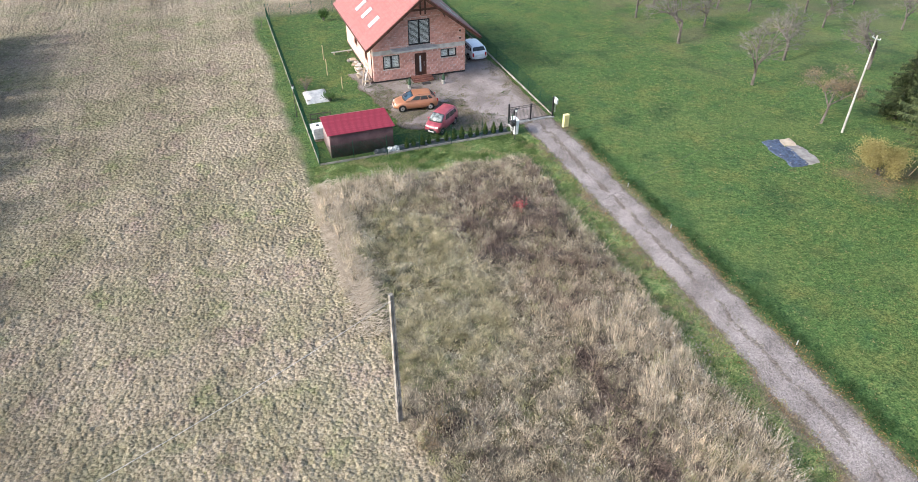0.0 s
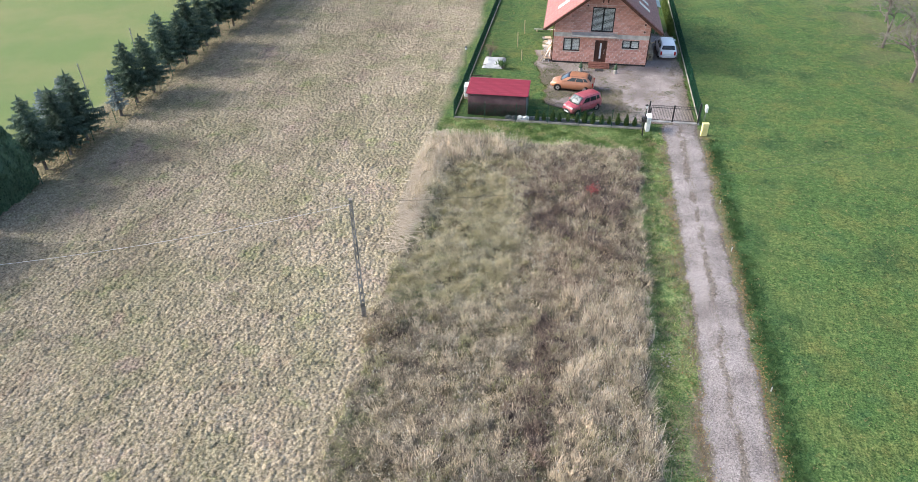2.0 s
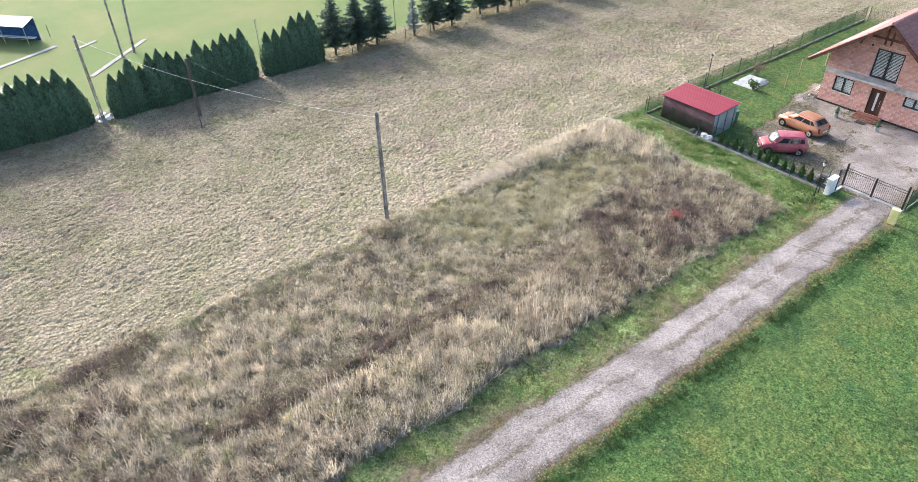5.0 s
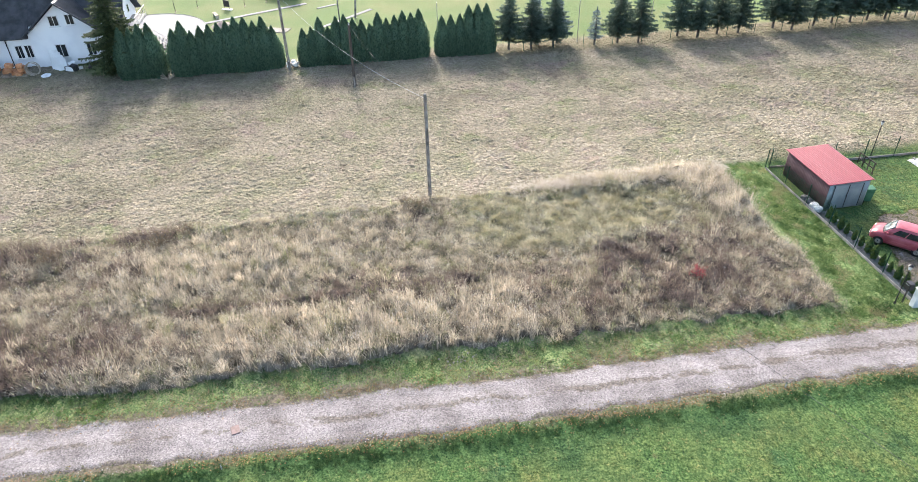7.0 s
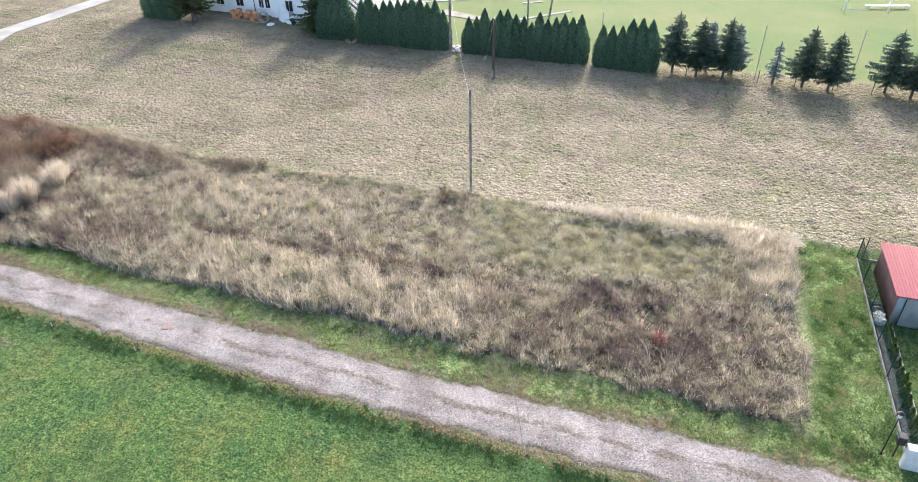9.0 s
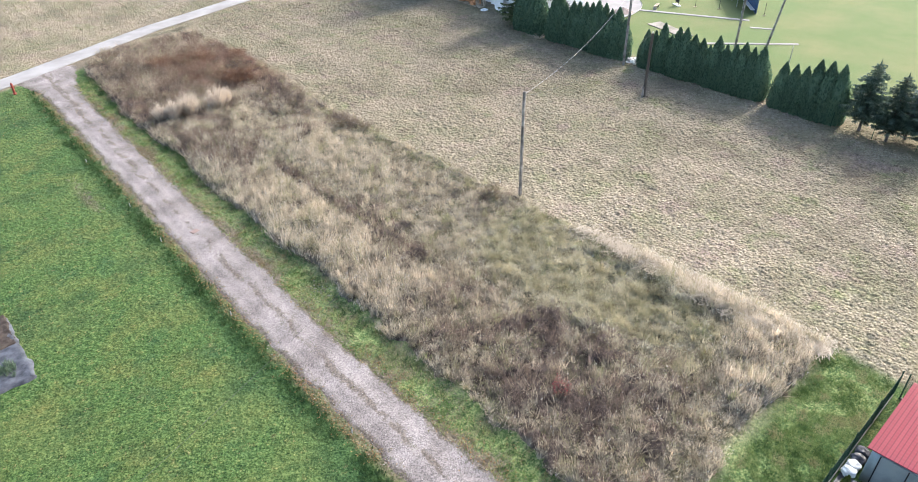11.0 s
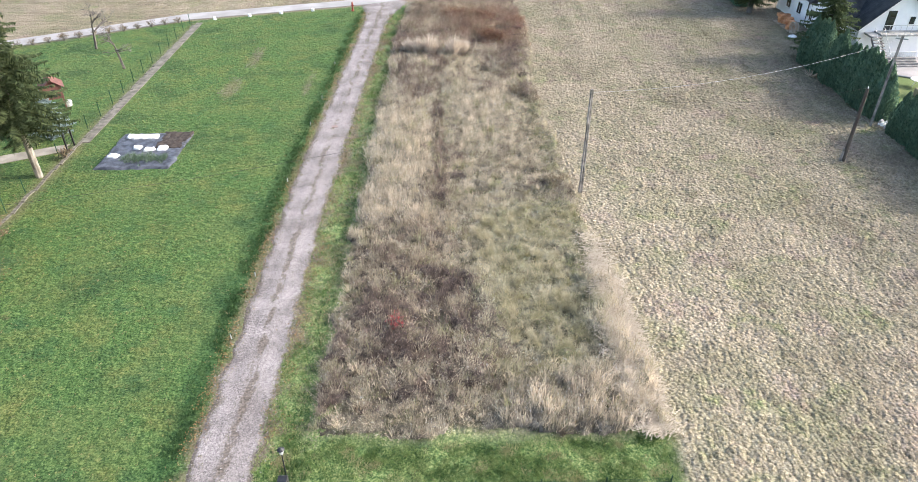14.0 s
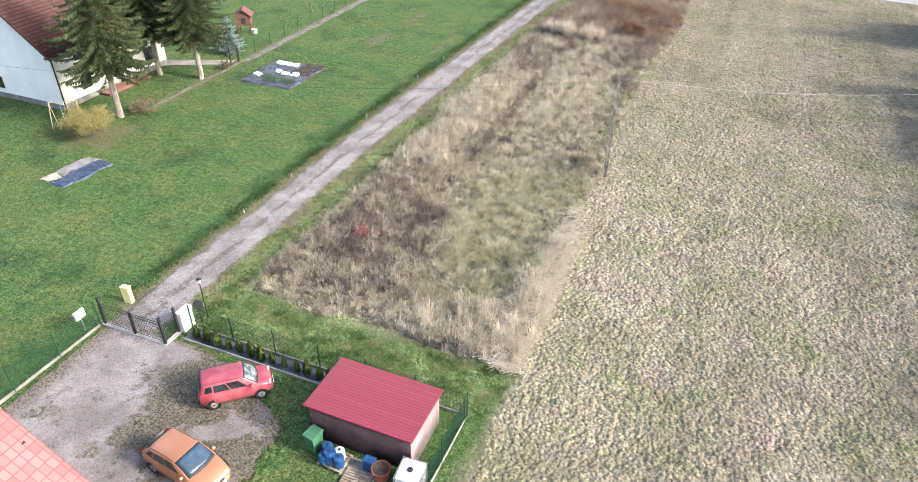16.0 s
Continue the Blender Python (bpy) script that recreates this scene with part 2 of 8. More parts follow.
M["old_edging"] = surf("mossy_edging", (0.085, 0.08, 0.065), (0.17, 0.155, 0.13), 3.0, 0.95, 0.3, vary=0.3)
M["stone"] = surf("stone", (0.20, 0.185, 0.165), (0.34, 0.32, 0.29), 3.0, 0.9, 0.4, vary=0.3)
M["cable"] = surf("cable", (0.34, 0.34, 0.34), (0.46, 0.46, 0.46), 3.0, 0.6, 0.0)
M["dark_cable"] = surf("dark_cable", (0.03, 0.03, 0.03), (0.07, 0.07, 0.07), 3.0, 0.6, 0.0)
M["maroon_tile"] = bricks("maroon_tile", (0.07, 0.025, 0.025), (0.12, 0.055, 0.05), (0.03, 0.012, 0.012), 0.30, 0.35, 0.035, 0.25, True, 0.55, 0.25)
M["umbrella"] = surf("parasol_cloth", (0.20, 0.15, 0.13), (0.30, 0.23, 0.20), 3.0, 0.8, 0.1)
M["grass"] = leafy("grass_blades", trans=0.42)
M["mound"] = leafy("matted_grass", trans=0.0)


def smear(m, colour):
    """Pale mortar smeared along the courses."""
    N, L = m.node_tree.nodes, m.node_tree.links
    b = N["Principled BSDF"]
    ge = N.new("ShaderNodeNewGeometry")
    mp = N.new("ShaderNodeMapping")
    mp.inputs["Scale"].default_value = (1.1, 1.0, 4.2)
    L.new(ge.outputs["Position"], mp.inputs["Vector"])
    no = N.new("ShaderNodeTexNoise")
    no.inputs["Scale"].default_value, no.inputs["Detail"].default_value, no.inputs["Roughness"].default_value = 1.3, 5.0, 0.7
    L.new(mp.outputs["Vector"], no.inputs["Vector"])
    mr = N.new("ShaderNodeMapRange")
    mr.inputs["From Min"].default_value, mr.inputs["From Max"].default_value, mr.inputs["To Max"].default_value = 0.54, 0.66, 0.75
    L.new(no.outputs["Fac"], mr.inputs["Value"])
    mx = N.new("ShaderNodeMix")
    mx.data_type = "RGBA"
    L.new(mr.outputs[0], mx.inputs[0])
    L.new(b.inputs["Base Color"].links[0].from_socket, mx.inputs[6])
    mx.inputs[7].default_value = (*colour, 1)
    L.new(mx.outputs[2], b.inputs["Base Color"])


smear(M["block"], (0.66, 0.53, 0.48))


def roughen(m, scale, strength, dist):
    """Fine straw relief and mottling on matted grass."""
    N, L = m.node_tree.nodes, m.node_tree.links
    b = N["Principled BSDF"]
    tc = N.new("ShaderNodeTexCoord")
    no = N.new("ShaderNodeTexNoise")
    no.inputs["Scale"].default_value, no.inputs["Detail"].default_value, no.inputs["Roughness"].default_value = scale, 4.0, 0.7
    L.new(tc.outputs["Object"], no.inputs["Vector"])
    bp = N.new("ShaderNodeBump")
    bp.inputs["Strength"].default_value, bp.inputs["Distance"].default_value = strength, dist
    L.new(no.outputs["Fac"], bp.inputs["Height"])
    L.new(bp.outputs["Normal"], b.inputs["Normal"])
    hs = N.new("ShaderNodeHueSaturation")
    mr = N.new("ShaderNodeMapRange")
    mr.inputs["From Min"].default_value, mr.inputs["From Max"].default_value = 0.3, 0.7
    mr.inputs["To Min"].default_value, mr.inputs["To Max"].default_value = 0.5, 1.45
    L.new(no.outputs["Fac"], mr.inputs["Value"])
    L.new(mr.outputs[0], hs.inputs["Value"])
    L.new(b.inputs["Base Color"].links[0].from_socket, hs.inputs["Color"])
    L.new(hs.outputs["Color"], b.inputs["Base Color"])


roughen(M["mound"], 22.0, 1.0, 0.05)
M["spruce"] = leafy("spruce_needles", False, (0.042, 0.062, 0.03), (0.13, 0.16, 0.075), 0.38, vary=0.25)
M["row_spruce"] = leafy("row_spruce_needles", False, (0.06, 0.10, 0.075), (0.155, 0.215, 0.165), 0.5, vary=0.3)
M["blue_spruce"] = leafy("blue_spruce_needles", False, (0.13, 0.18, 0.19), (0.27, 0.33, 0.34), 0.4, vary=0.2)
M["thuja"] = leafy("thuja_sprays", False, (0.065, 0.12, 0.08), (0.145, 0.225, 0.145), 0.42, vary=0.25)
M["young_thuja"] = leafy("young_thuja_sprays", False, (0.045, 0.08, 0.02), (0.125, 0.165, 0.05), 0.3, vary=0.25)
M["step_tile"] = surf("brown_step_tile", (0.12, 0.05, 0.04), (0.19, 0.085, 0.065), 4.0, 0.6, 0.1)
M["yellow_leaf"] = leafy("yellow_leaves", False, (0.175, 0.155, 0.06), (0.32, 0.285, 0.125), 0.3)
M["brown_leaf"] = leafy("brown_leaves", False, (0.14, 0.105, 0.07), (0.24, 0.185, 0.12), 0.3)
M["rust_leaf"] = leafy("rust_leaves", False, (0.15, 0.085, 0.055), (0.27, 0.165, 0.11), 0.3)
M["red_leaf"] = leafy("red_leaves", False, (0.30, 0.055, 0.06), (0.42, 0.12, 0.12), 0.3)
M["green_leaf"] = leafy("green_leaves", False, (0.035, 0.08, 0.02), (0.08, 0.14, 0.04), 0.25)


# ---- building blocks ----
def thing(name, m, label, category, group="", kind=""):
    ob = new(name)
    ob.matrix_world = m
    ob.empty_display_size = 0.2
    return tagged(ob, label, category, group, kind)


def part(name, bm, material, parent=None, label=""):
    me = bpy.data.meshes.new(name)
    bm.to_mesh(me)
    bm.free()
    me.materials.append(material)
    ob = new(name, me)
    if parent:
        ob.parent = parent
    return tagged(ob, label)


def arrays(name, verts, faces, material, parent=None, label="", tint=None, smooth=False):
    """A mesh from number arrays: verts (n, 3), faces (m, 3) or (m, 4), tint (n, 3) the plants' colours."""
    me = bpy.data.meshes.new(name)
    k = faces.shape[1]
    me.vertices.add(len(verts))
    me.vertices.foreach_set("co", np.ascontiguousarray(verts, np.float32).ravel())
    me.loops.add(faces.size)
    me.loops.foreach_set("vertex_index", np.ascontiguousarray(faces, np.int32).ravel())
    me.polygons.add(len(faces))
    me.polygons.foreach_set("loop_start", np.arange(0, faces.size, k, dtype=np.int32))
    me.update(calc_edges=True)
    if tint is not None:
        at = me.attributes.new("tint", "FLOAT_COLOR", "POINT")
        at.data.foreach_set("color", np.hstack([tint, np.ones((len(tint), 1))]).astype(np.float32).ravel())
    if smooth:
        me.polygons.foreach_set("use_smooth", np.ones(len(faces), bool))
    me.materials.append(material)
    ob = new(name, me)
    if parent:
        ob.parent = parent
    return tagged(ob, label)


def box(bm, x0, y0, z0, x1, y1, z1, bevel=0.0, m=None):
    r = bmesh.ops.create_cube(bm, size=1.0)
    vs = r["verts"]
    for v in vs:
        v.co = Vector((x0 + (v.co.x + 0.5) * (x1 - x0), y0 + (v.co.y + 0.5) * (y1 - y0), z0 + (v.co.z + 0.5) * (z1 - z0)))
    if bevel:
        es = list({e for v in vs for e in v.link_edges})
        r = bmesh.ops.bevel(bm, geom=es, offset=bevel, segments=1, affect="EDGES")
        vs = list({v for f in r["faces"] for v in f.verts} | {v for v in vs if v.is_valid})
    if m:
        bmesh.ops.transform(bm, matrix=m, verts=vs)
    return vs


def boxm(*a, **k):
    bm = bmesh.new()
    box(bm, *a, **k)
    return bm


def rod(bm, p, q, r0, r1=None, n=8, caps=True):
    """A tapered round bar from p to q."""
    p, q = Vector(p), Vector(q)
    r1 = r0 if r1 is None else r1
    d = q - p
    rot = d.to_track_quat("Z", "Y").to_matrix().to_4x4()
    return bmesh.ops.create_cone(bm, cap_ends=caps, segments=n, radius1=r0, radius2=max(r1, 1e-4), depth=d.length,
                                 matrix=Matrix.Translation((p + q) / 2) @ rot)["verts"]


def rodm(*a, **k):
    bm = bmesh.new()
    rod(bm, *a, **k)
    return bm


def poly(bm, pts, depth):
    """A plate: a flat outline given a thickness along the vector depth."""
    a = [bm.verts.new(p) for p in pts]
    b = [bm.verts.new(Vector(p) + Vector(depth)) for p in pts]
    bm.faces.new(a)
    bm.faces.new(b[::-1])
    for i in range(len(a)):
        j = (i + 1) % len(a)
        bm.faces.new((a[j], a[i], b[i], b[j]))
    bmesh.ops.recalc_face_normals(bm, faces=bm.faces)


def polym(*a):
    bm = bmesh.new()
    poly(bm, *a)
    return bm


def rnd2(ix, iy, seed):
    h = (ix.astype(np.int64) * 374761393 + iy.astype(np.int64) * 668265263 + seed * 1442695041) & 0xFFFFFFFF
    h = ((h ^ (h >> 13)) * 1274126177) & 0xFFFFFFFF
    return ((h ^ (h >> 16)) & 0xFFFF) / 65535.0


def vnoise(x, y, wave, seed=0):
    """Smooth noise from 0 to 1 with lumps of about that many metres."""
    x, y = np.asarray(x, float) / wave, np.asarray(y, float) / wave
    x, y = 0.81 * x + 0.59 * y, 0.81 * y - 0.59 * x
    ix, iy = np.floor(x), np.floor(y)
    fx, fy = x - ix, y - iy
    fx, fy = fx * fx * (3 - 2 * fx), fy * fy * (3 - 2 * fy)
    a, b = rnd2(ix, iy, seed), rnd2(ix + 1, iy, seed)
    c, d = rnd2(ix, iy + 1, seed), rnd2(ix + 1, iy + 1, seed)
    return (a * (1 - fx) + b * fx) * (1 - fy) + (c * (1 - fx) + d * fx) * fy


def fbm(x, y, wave, seed=0, octaves=3):
    t = s = 0.0
    for k in range(octaves):
        t = t + vnoise(x, y, wave / 2 ** k, seed + k) / 2 ** k
        s += 1 / 2 ** k
    return t / s


def step(a, b, v):
    u = np.clip((np.asarray(v, float) - a) / (b - a), 0, 1)
    return u * u * (3 - 2 * u)


# ---- the lie of the land ----
def drive_x(y):
    return np.interp(y, [-34, -26, 0, 20, 46.4], [20.7, 21.4, 22.6, 23.4, 23.75])


def road_y(x):
    return np.interp(x, [-60, -31, -16, 7, 24, 45, 68, 110], [-43, -42.5, -44, -37.2, -30.0, -23.6, -9.8, 12])


def plot_mask(x, y):
    """1 within the overgrown plot."""
    w = (fbm(x, y, 1.6, 5) - 0.5) * 2.6
    west = np.interp(y, [-34, -13, 0, 13, 20, 30, 43], [4.2, 3.9, 5.2, 5.0, 4.7, 4.5, 4.0])
    east = np.interp(y, [-34, -26, -12, 0, 20, 43], [16.4, 17.8, 18.8, 19.0, 19.5, 20.0])
    return step(-0.4, 0.3, x - west + w * 0.45) * step(-0.35, 0.25, east - x + w * 0.5) * step(-0.35, 0.25, 42.7 - y + w * 0.35) * step(-1, 1, y - road_y(x) - 3.0 + w)


def lawn_mask(x, y):
    w = (fbm(x, y, 3.0, 9) - 0.5) * 1.5
    south = step(-0.4, 0.6, y - road_y(x) - 1.8)
    east = step(-0.5, 0.5, x - drive_x(y) - 1.3) * south * step(0, 6, 135 - y)
    verge = step(-0.5, 0.6, x - np.interp(y, [-26, 0, 20, 43], [17.4, 18.6, 19.8, 20.2]) + w * 0.4) * step(-0.4, 0.3, drive_x(y) + 0.2 - x) * south
    front = step(-0.7, 0.5, x - 3.9 + w) * step(-0.6, 0.5, y - 42.9 + w * 0.6) * step(-1.5, 1.5, 83 - y) * step(-0.3, 0.3, 24 - x)
    yard = step(-0.3, 0.3, x - 4.6) * step(-0.4, 0.4, 26 - x) * step(-0.5, 0.5, y - 45.5) * step(-0.5, 0.5, 81.5 - y)
    return np.clip(np.maximum(np.maximum(east, verge), np.maximum(front, yard)), 0, 1)


def pitch_mask(x, y):
    return step(-0.8, 0.8, -26.2 - x) * step(-12, -8, y)


def hard_mask(x, y):
    """1 on the drive, the gravel yard and the road, where the ground lies smooth."""
    d = step(0.25, -0.25, np.abs(x - drive_x(y)) - 1.7) * step(48.6, 47.8, y) * step(-1, 0, y - road_y(x))
    g = yard_mask(x, y)
    r = step(0.5, -0.5, np.abs(y - road_y(x)) - 2.2)
    t = step(0.5, -0.5, np.hypot(x + 42, (y + 7) * 0.8) - 9)
    return np.clip(d + g + r + t, 0, 1)


def yard_mask(x, y):
    w = (fbm(x, y, 2.2, 21) - 0.5) * 2.4
    west = np.interp(y, [47, 48.6, 50, 53, 56, 60, 63, 64, 67], [20.0, 17.0, 13.2, 12.4, 11.8, 11.2, 11.4, 20.6, 20.6])
    return step(-0.5, 0.4, x - west + w) * step(-0.3, 0.4, 25.0 - x + w * 0.3) * step(-0.3, 0.3, y - 47.8) * step(-0.8, 0.8, 69.5 - y + w)


def tussocks(x, y, gap=0.31):
    """Overlapping lumps of stubble about 0.4 m apart: height from 0 to 1, and two random numbers of the nearest lump."""
    x, y = np.asarray(x, float), np.asarray(y, float)
    ix, iy = np.floor(x / gap), np.floor(y / gap)
    best, near, h1, h2 = np.zeros_like(x), np.full_like(x, 9.0), np.zeros_like(x), np.zeros_like(x)
    for i in (-1, 0, 1):
        for j in (-1, 0, 1):
            cx, cy = ix + i, iy + j
            px_, py_ = (cx + 0.1 + 0.8 * rnd2(cx, cy, 1)) * gap, (cy + 0.1 + 0.8 * rnd2(cx, cy, 2)) * gap
            r = gap * (0.62 + 0.42 * rnd2(cx, cy, 3))
            d2 = ((x - px_) ** 2 + (y - py_) ** 2) / r ** 2
            best = np.maximum(best, (0.35 + 0.65 * rnd2(cx, cy, 4)) * np.clip(1 - d2, 0, 1) ** 0.5)
            k = d2 < near
            near = np.where(k, d2, near)
            h1, h2 = np.where(k, rnd2(cx, cy, 5), h1), np.where(k, rnd2(cx, cy, 6), h2)
    return best, h1, h2


def height(x, y):
    field = np.clip(1 - lawn_mask(x, y) - pitch_mask(x, y) - hard_mask(x, y), 0, 1)
    near = step(160, 90, np.hypot(x, y - 25))
    z = field * near * ((fbm(x, y, 1.5, 31, 2) - 0.5) * 0.05 + tussocks(x, y)[0] * 0.17 * (0.35 + 1.1 * fbm(x, y, 2.2, 35, 2)))
    z = z + (1 - hard_mask(x, y)) * near * lawn_mask(x, y) * (fbm(x, y, 1.6, 41, 2) - 0.5) * 0.06
    far = step(150, 600, np.hypot(x, y - 25))
    return z - 0.012 * hard_mask(x, y) - 0.02 + far * (fbm(x, y, 220, 51, 3) - 0.45) * 12


# ---- ground ----
def spread(a, b, fine, far, grow):
    mid = list(np.arange(a, b + 1e-6, fine))
    lo, hi, d = [], [], fine
    x = a
    while x > a - far:
        d *= grow
        x -= d
        lo.append(x)
    d, x = fine, b
    while x < b + far:
        d *= grow
        x += d
        hi.append(x)
    return np.array(lo[::-1] + mid + hi)


def grid_mesh(name, xs, ys, zfun, material, keep=None):
    X, Y = np.meshgrid(xs, ys)
    x, y = X.ravel(), Y.ravel()
    nx, ny = len(xs), len(ys)
    i = (np.arange(ny - 1)[:, None] * nx + np.arange(nx - 1)[None]).ravel()
    f = np.stack([i, i + 1, i + nx + 1, i + nx], 1)
    if keep is not None:
        k = keep(x, y)
        f = f[k[f].min(1) > 0.5]
        used, inv = np.unique(f, return_inverse=True)
        x, y, f = x[used], y[used], inv.reshape(f.shape)
    return arrays(name, np.stack([x, y, zfun(x, y)], 1), f, material, smooth=True), x, y


def ground_material():
    m = bpy.data.materials.new("meadow_and_lawn")
    m.use_nodes = True
    nt = m.node_tree
    N, L = nt.nodes, nt.links
    b = N["Principled BSDF"]
    b.inputs["Roughness"].default_value = 0.9
    b.inputs["Specular IOR Level"].default_value = 0.12
    tc = N.new("ShaderNodeTexCoord")

    def nz(scale, detail=4.0, rough=0.6):
        n = N.new("ShaderNodeTexNoise")
        n.inputs["Scale"].default_value, n.inputs["Detail"].default_value, n.inputs["Roughness"].default_value = scale, detail, rough
        L.new(tc.outputs["Object"], n.inputs["Vector"])
        return n.outputs["Fac"]

    def ramp(fac, stops):
        r = N.new("ShaderNodeValToRGB")
        e = r.color_ramp.elements
        while len(e) < len(stops):
            e.new(0.5)
        for k, (p, c) in enumerate(stops):
            e[k].position, e[k].color = p, (*c, 1)
        L.new(fac, r.inputs["Fac"])
        return r.outputs["Color"]

    def mix(f, a, c, kind="MIX"):
        x = N.new("ShaderNodeMix")
        x.data_type, x.blend_type = "RGBA", kind
        if isinstance(f, float):
            x.inputs[0].default_value = f
        else:
            L.new(f, x.inputs[0])
        L.new(a, x.inputs[6])
        L.new(c, x.inputs[7])
        return x.outputs[2]

    def gate(fac, a, c):
        r = N.new("ShaderNodeMapRange")
        r.inputs["From Min"].default_value, r.inputs["From Max"].default_value = a, c
        L.new(fac, r.inputs["Value"])
        return r.outputs["Result"]

    broad, mid, fine, blade = nz(0.10, 5.0), nz(0.7, 5.0), nz(9.0, 5.0, 0.75), nz(10.0, 4.0, 0.75)
    straw = ramp(fine, [(0.38, FIELD[0]), (0.5, FIELD[1]), (0.62, FIELD[2])])
    moss = ramp(fine, [(0.38, (0.06, 0.08, 0.028)), (0.62, (0.235, 0.245, 0.115))])
    field = mix(gate(nz(0.16, 5.0, 0.65), 0.43, 0.62), straw, ramp(fine, [(0.38, (0.075, 0.07, 0.036)), (0.62, (0.27, 0.247, 0.16))]))
    field = mix(gate(nz(0.38, 5.0, 0.62), 0.56, 0.74), field, moss)
    field = mix(gate(nz(0.45, 5.0, 0.6), 0.58, 0.74), field, ramp(fine, [(0.38, (0.065, 0.043, 0.03)), (0.62, (0.25, 0.188, 0.15))]))
    dun = ramp(fine, [(0.3, (0.085, 0.068, 0.048)), (0.7, (0.21, 0.172, 0.125))])
    field = mix(gate(broad, 0.54, 0.70), field, dun)
    field = mix(gate(nz(0.23, 4.0, 0.65), 0.56, 0.70), field, ramp(fine, [(0.38, (0.115, 0.085, 0.066)), (0.62, (0.325, 0.255, 0.21))]))
    # dark specks put the small tufts' shadows into the meadow's colour
    field = mix(gate(nz(3.6, 4.0, 0.7), 0.55, 0.64), field, ramp(fine, [(0.38, (0.07, 0.062, 0.037)), (0.62, (0.20, 0.17, 0.112))]))
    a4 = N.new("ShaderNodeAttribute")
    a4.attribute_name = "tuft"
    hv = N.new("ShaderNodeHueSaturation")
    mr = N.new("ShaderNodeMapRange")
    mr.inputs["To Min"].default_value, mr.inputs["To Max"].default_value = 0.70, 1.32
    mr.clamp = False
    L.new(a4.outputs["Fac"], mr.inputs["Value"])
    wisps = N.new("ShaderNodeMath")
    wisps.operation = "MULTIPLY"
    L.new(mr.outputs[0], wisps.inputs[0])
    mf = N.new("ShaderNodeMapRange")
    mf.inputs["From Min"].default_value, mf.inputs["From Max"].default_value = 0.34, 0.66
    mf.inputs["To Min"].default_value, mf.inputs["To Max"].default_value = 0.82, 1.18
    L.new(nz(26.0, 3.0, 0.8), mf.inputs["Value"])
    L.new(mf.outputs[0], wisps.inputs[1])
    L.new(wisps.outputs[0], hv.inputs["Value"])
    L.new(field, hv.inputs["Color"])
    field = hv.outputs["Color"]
    tufty = N.new("ShaderNodeMath")
    tufty.operation = "MULTIPLY_ADD"
    tufty.inputs[1].default_value = 0.72
    half_ = N.new("ShaderNodeMath")
    half_.operation = "MULTIPLY"
    half_.inputs[1].default_value = 0.28
    L.new(nz(2.6, 4.0, 0.65), half_.inputs[0])
    L.new(blade, tufty.inputs[0])
    L.new(half_.outputs[0], tufty.inputs[2])
    lawn = ramp(tufty.outputs[0], [(0.39, LAWN[0]), (0.5, LAWN[1]), (0.61, LAWN[2])])
    lawn = mix(gate(nz(0.33, 5.0, 0.65), 0.47, 0.72), lawn, ramp(tufty.outputs[0], [(0.41, (0.055, 0.075, 0.02)), (0.62, (0.215, 0.215, 0.075))]))
    lawn = mix(gate(nz(0.9, 4.0, 0.6), 0.62, 0.80), lawn, ramp(tufty.outputs[0], [(0.41, (0.05, 0.05, 0.022)), (0.62, (0.19, 0.16, 0.085))]))
    lawn = mix(gate(nz(0.5, 4.0, 0.6), 0.54, 0.74), lawn, ramp(tufty.outputs[0], [(0.41, (0.012, 0.045, 0.018)), (0.62, (0.075, 0.15, 0.06))]))
    lawn = mix(gate(nz(0.13, 4.0, 0.6), 0.50, 0.66), lawn, ramp(tufty.outputs[0], [(0.41, (0.04, 0.08, 0.023)), (0.62, (0.155, 0.20, 0.07))]))
    lawn = mix(gate(nz(0.21, 4.0, 0.62), 0.53, 0.68), lawn, ramp(tufty.outputs[0], [(0.41, (0.012, 0.034, 0.013)), (0.62, (0.075, 0.135, 0.048))]))
    lawn = mix(gate(nz(3.4, 4.0, 0.7), 0.54, 0.66), lawn, ramp(blade, [(0.4, (0.012, 0.036, 0.011)), (0.6, (0.07, 0.12, 0.04))]))
    lawn = mix(gate(nz(2.3, 5.0, 0.75), 0.57, 0.68), lawn, ramp(blade, [(0.4, (0.075, 0.09, 0.028)), (0.6, (0.24, 0.24, 0.095))]))
    pitch = mix(gate(broad, 0.4, 0.65), ramp(fine, [(0.3, (0.085, 0.13, 0.042)), (0.7, (0.135, 0.185, 0.07))]), ramp(fine, [(0.3, (0.135, 0.15, 0.06)), (0.7, (0.185, 0.20, 0.088))]))
    soil = ramp(fine, [(0.3, (0.045, 0.042, 0.028)), (0.7, (0.15, 0.13, 0.085))])
    litter = ramp(fine, [(0.35, (0.08, 0.09, 0.04)), (0.6, (0.19, 0.15, 0.105))])
    at = N.new("ShaderNodeAttribute")
    at.attribute_name = "tint"
    sp = N.new("ShaderNodeSeparateColor")
    L.new(at.outputs["Color"], sp.inputs[0])
    a2 = N.new("ShaderNodeAttribute")
    a2.attribute_name = "litter"
    col = mix(sp.outputs[0], field, lawn)
    col = mix(sp.outputs[1], col, soil)
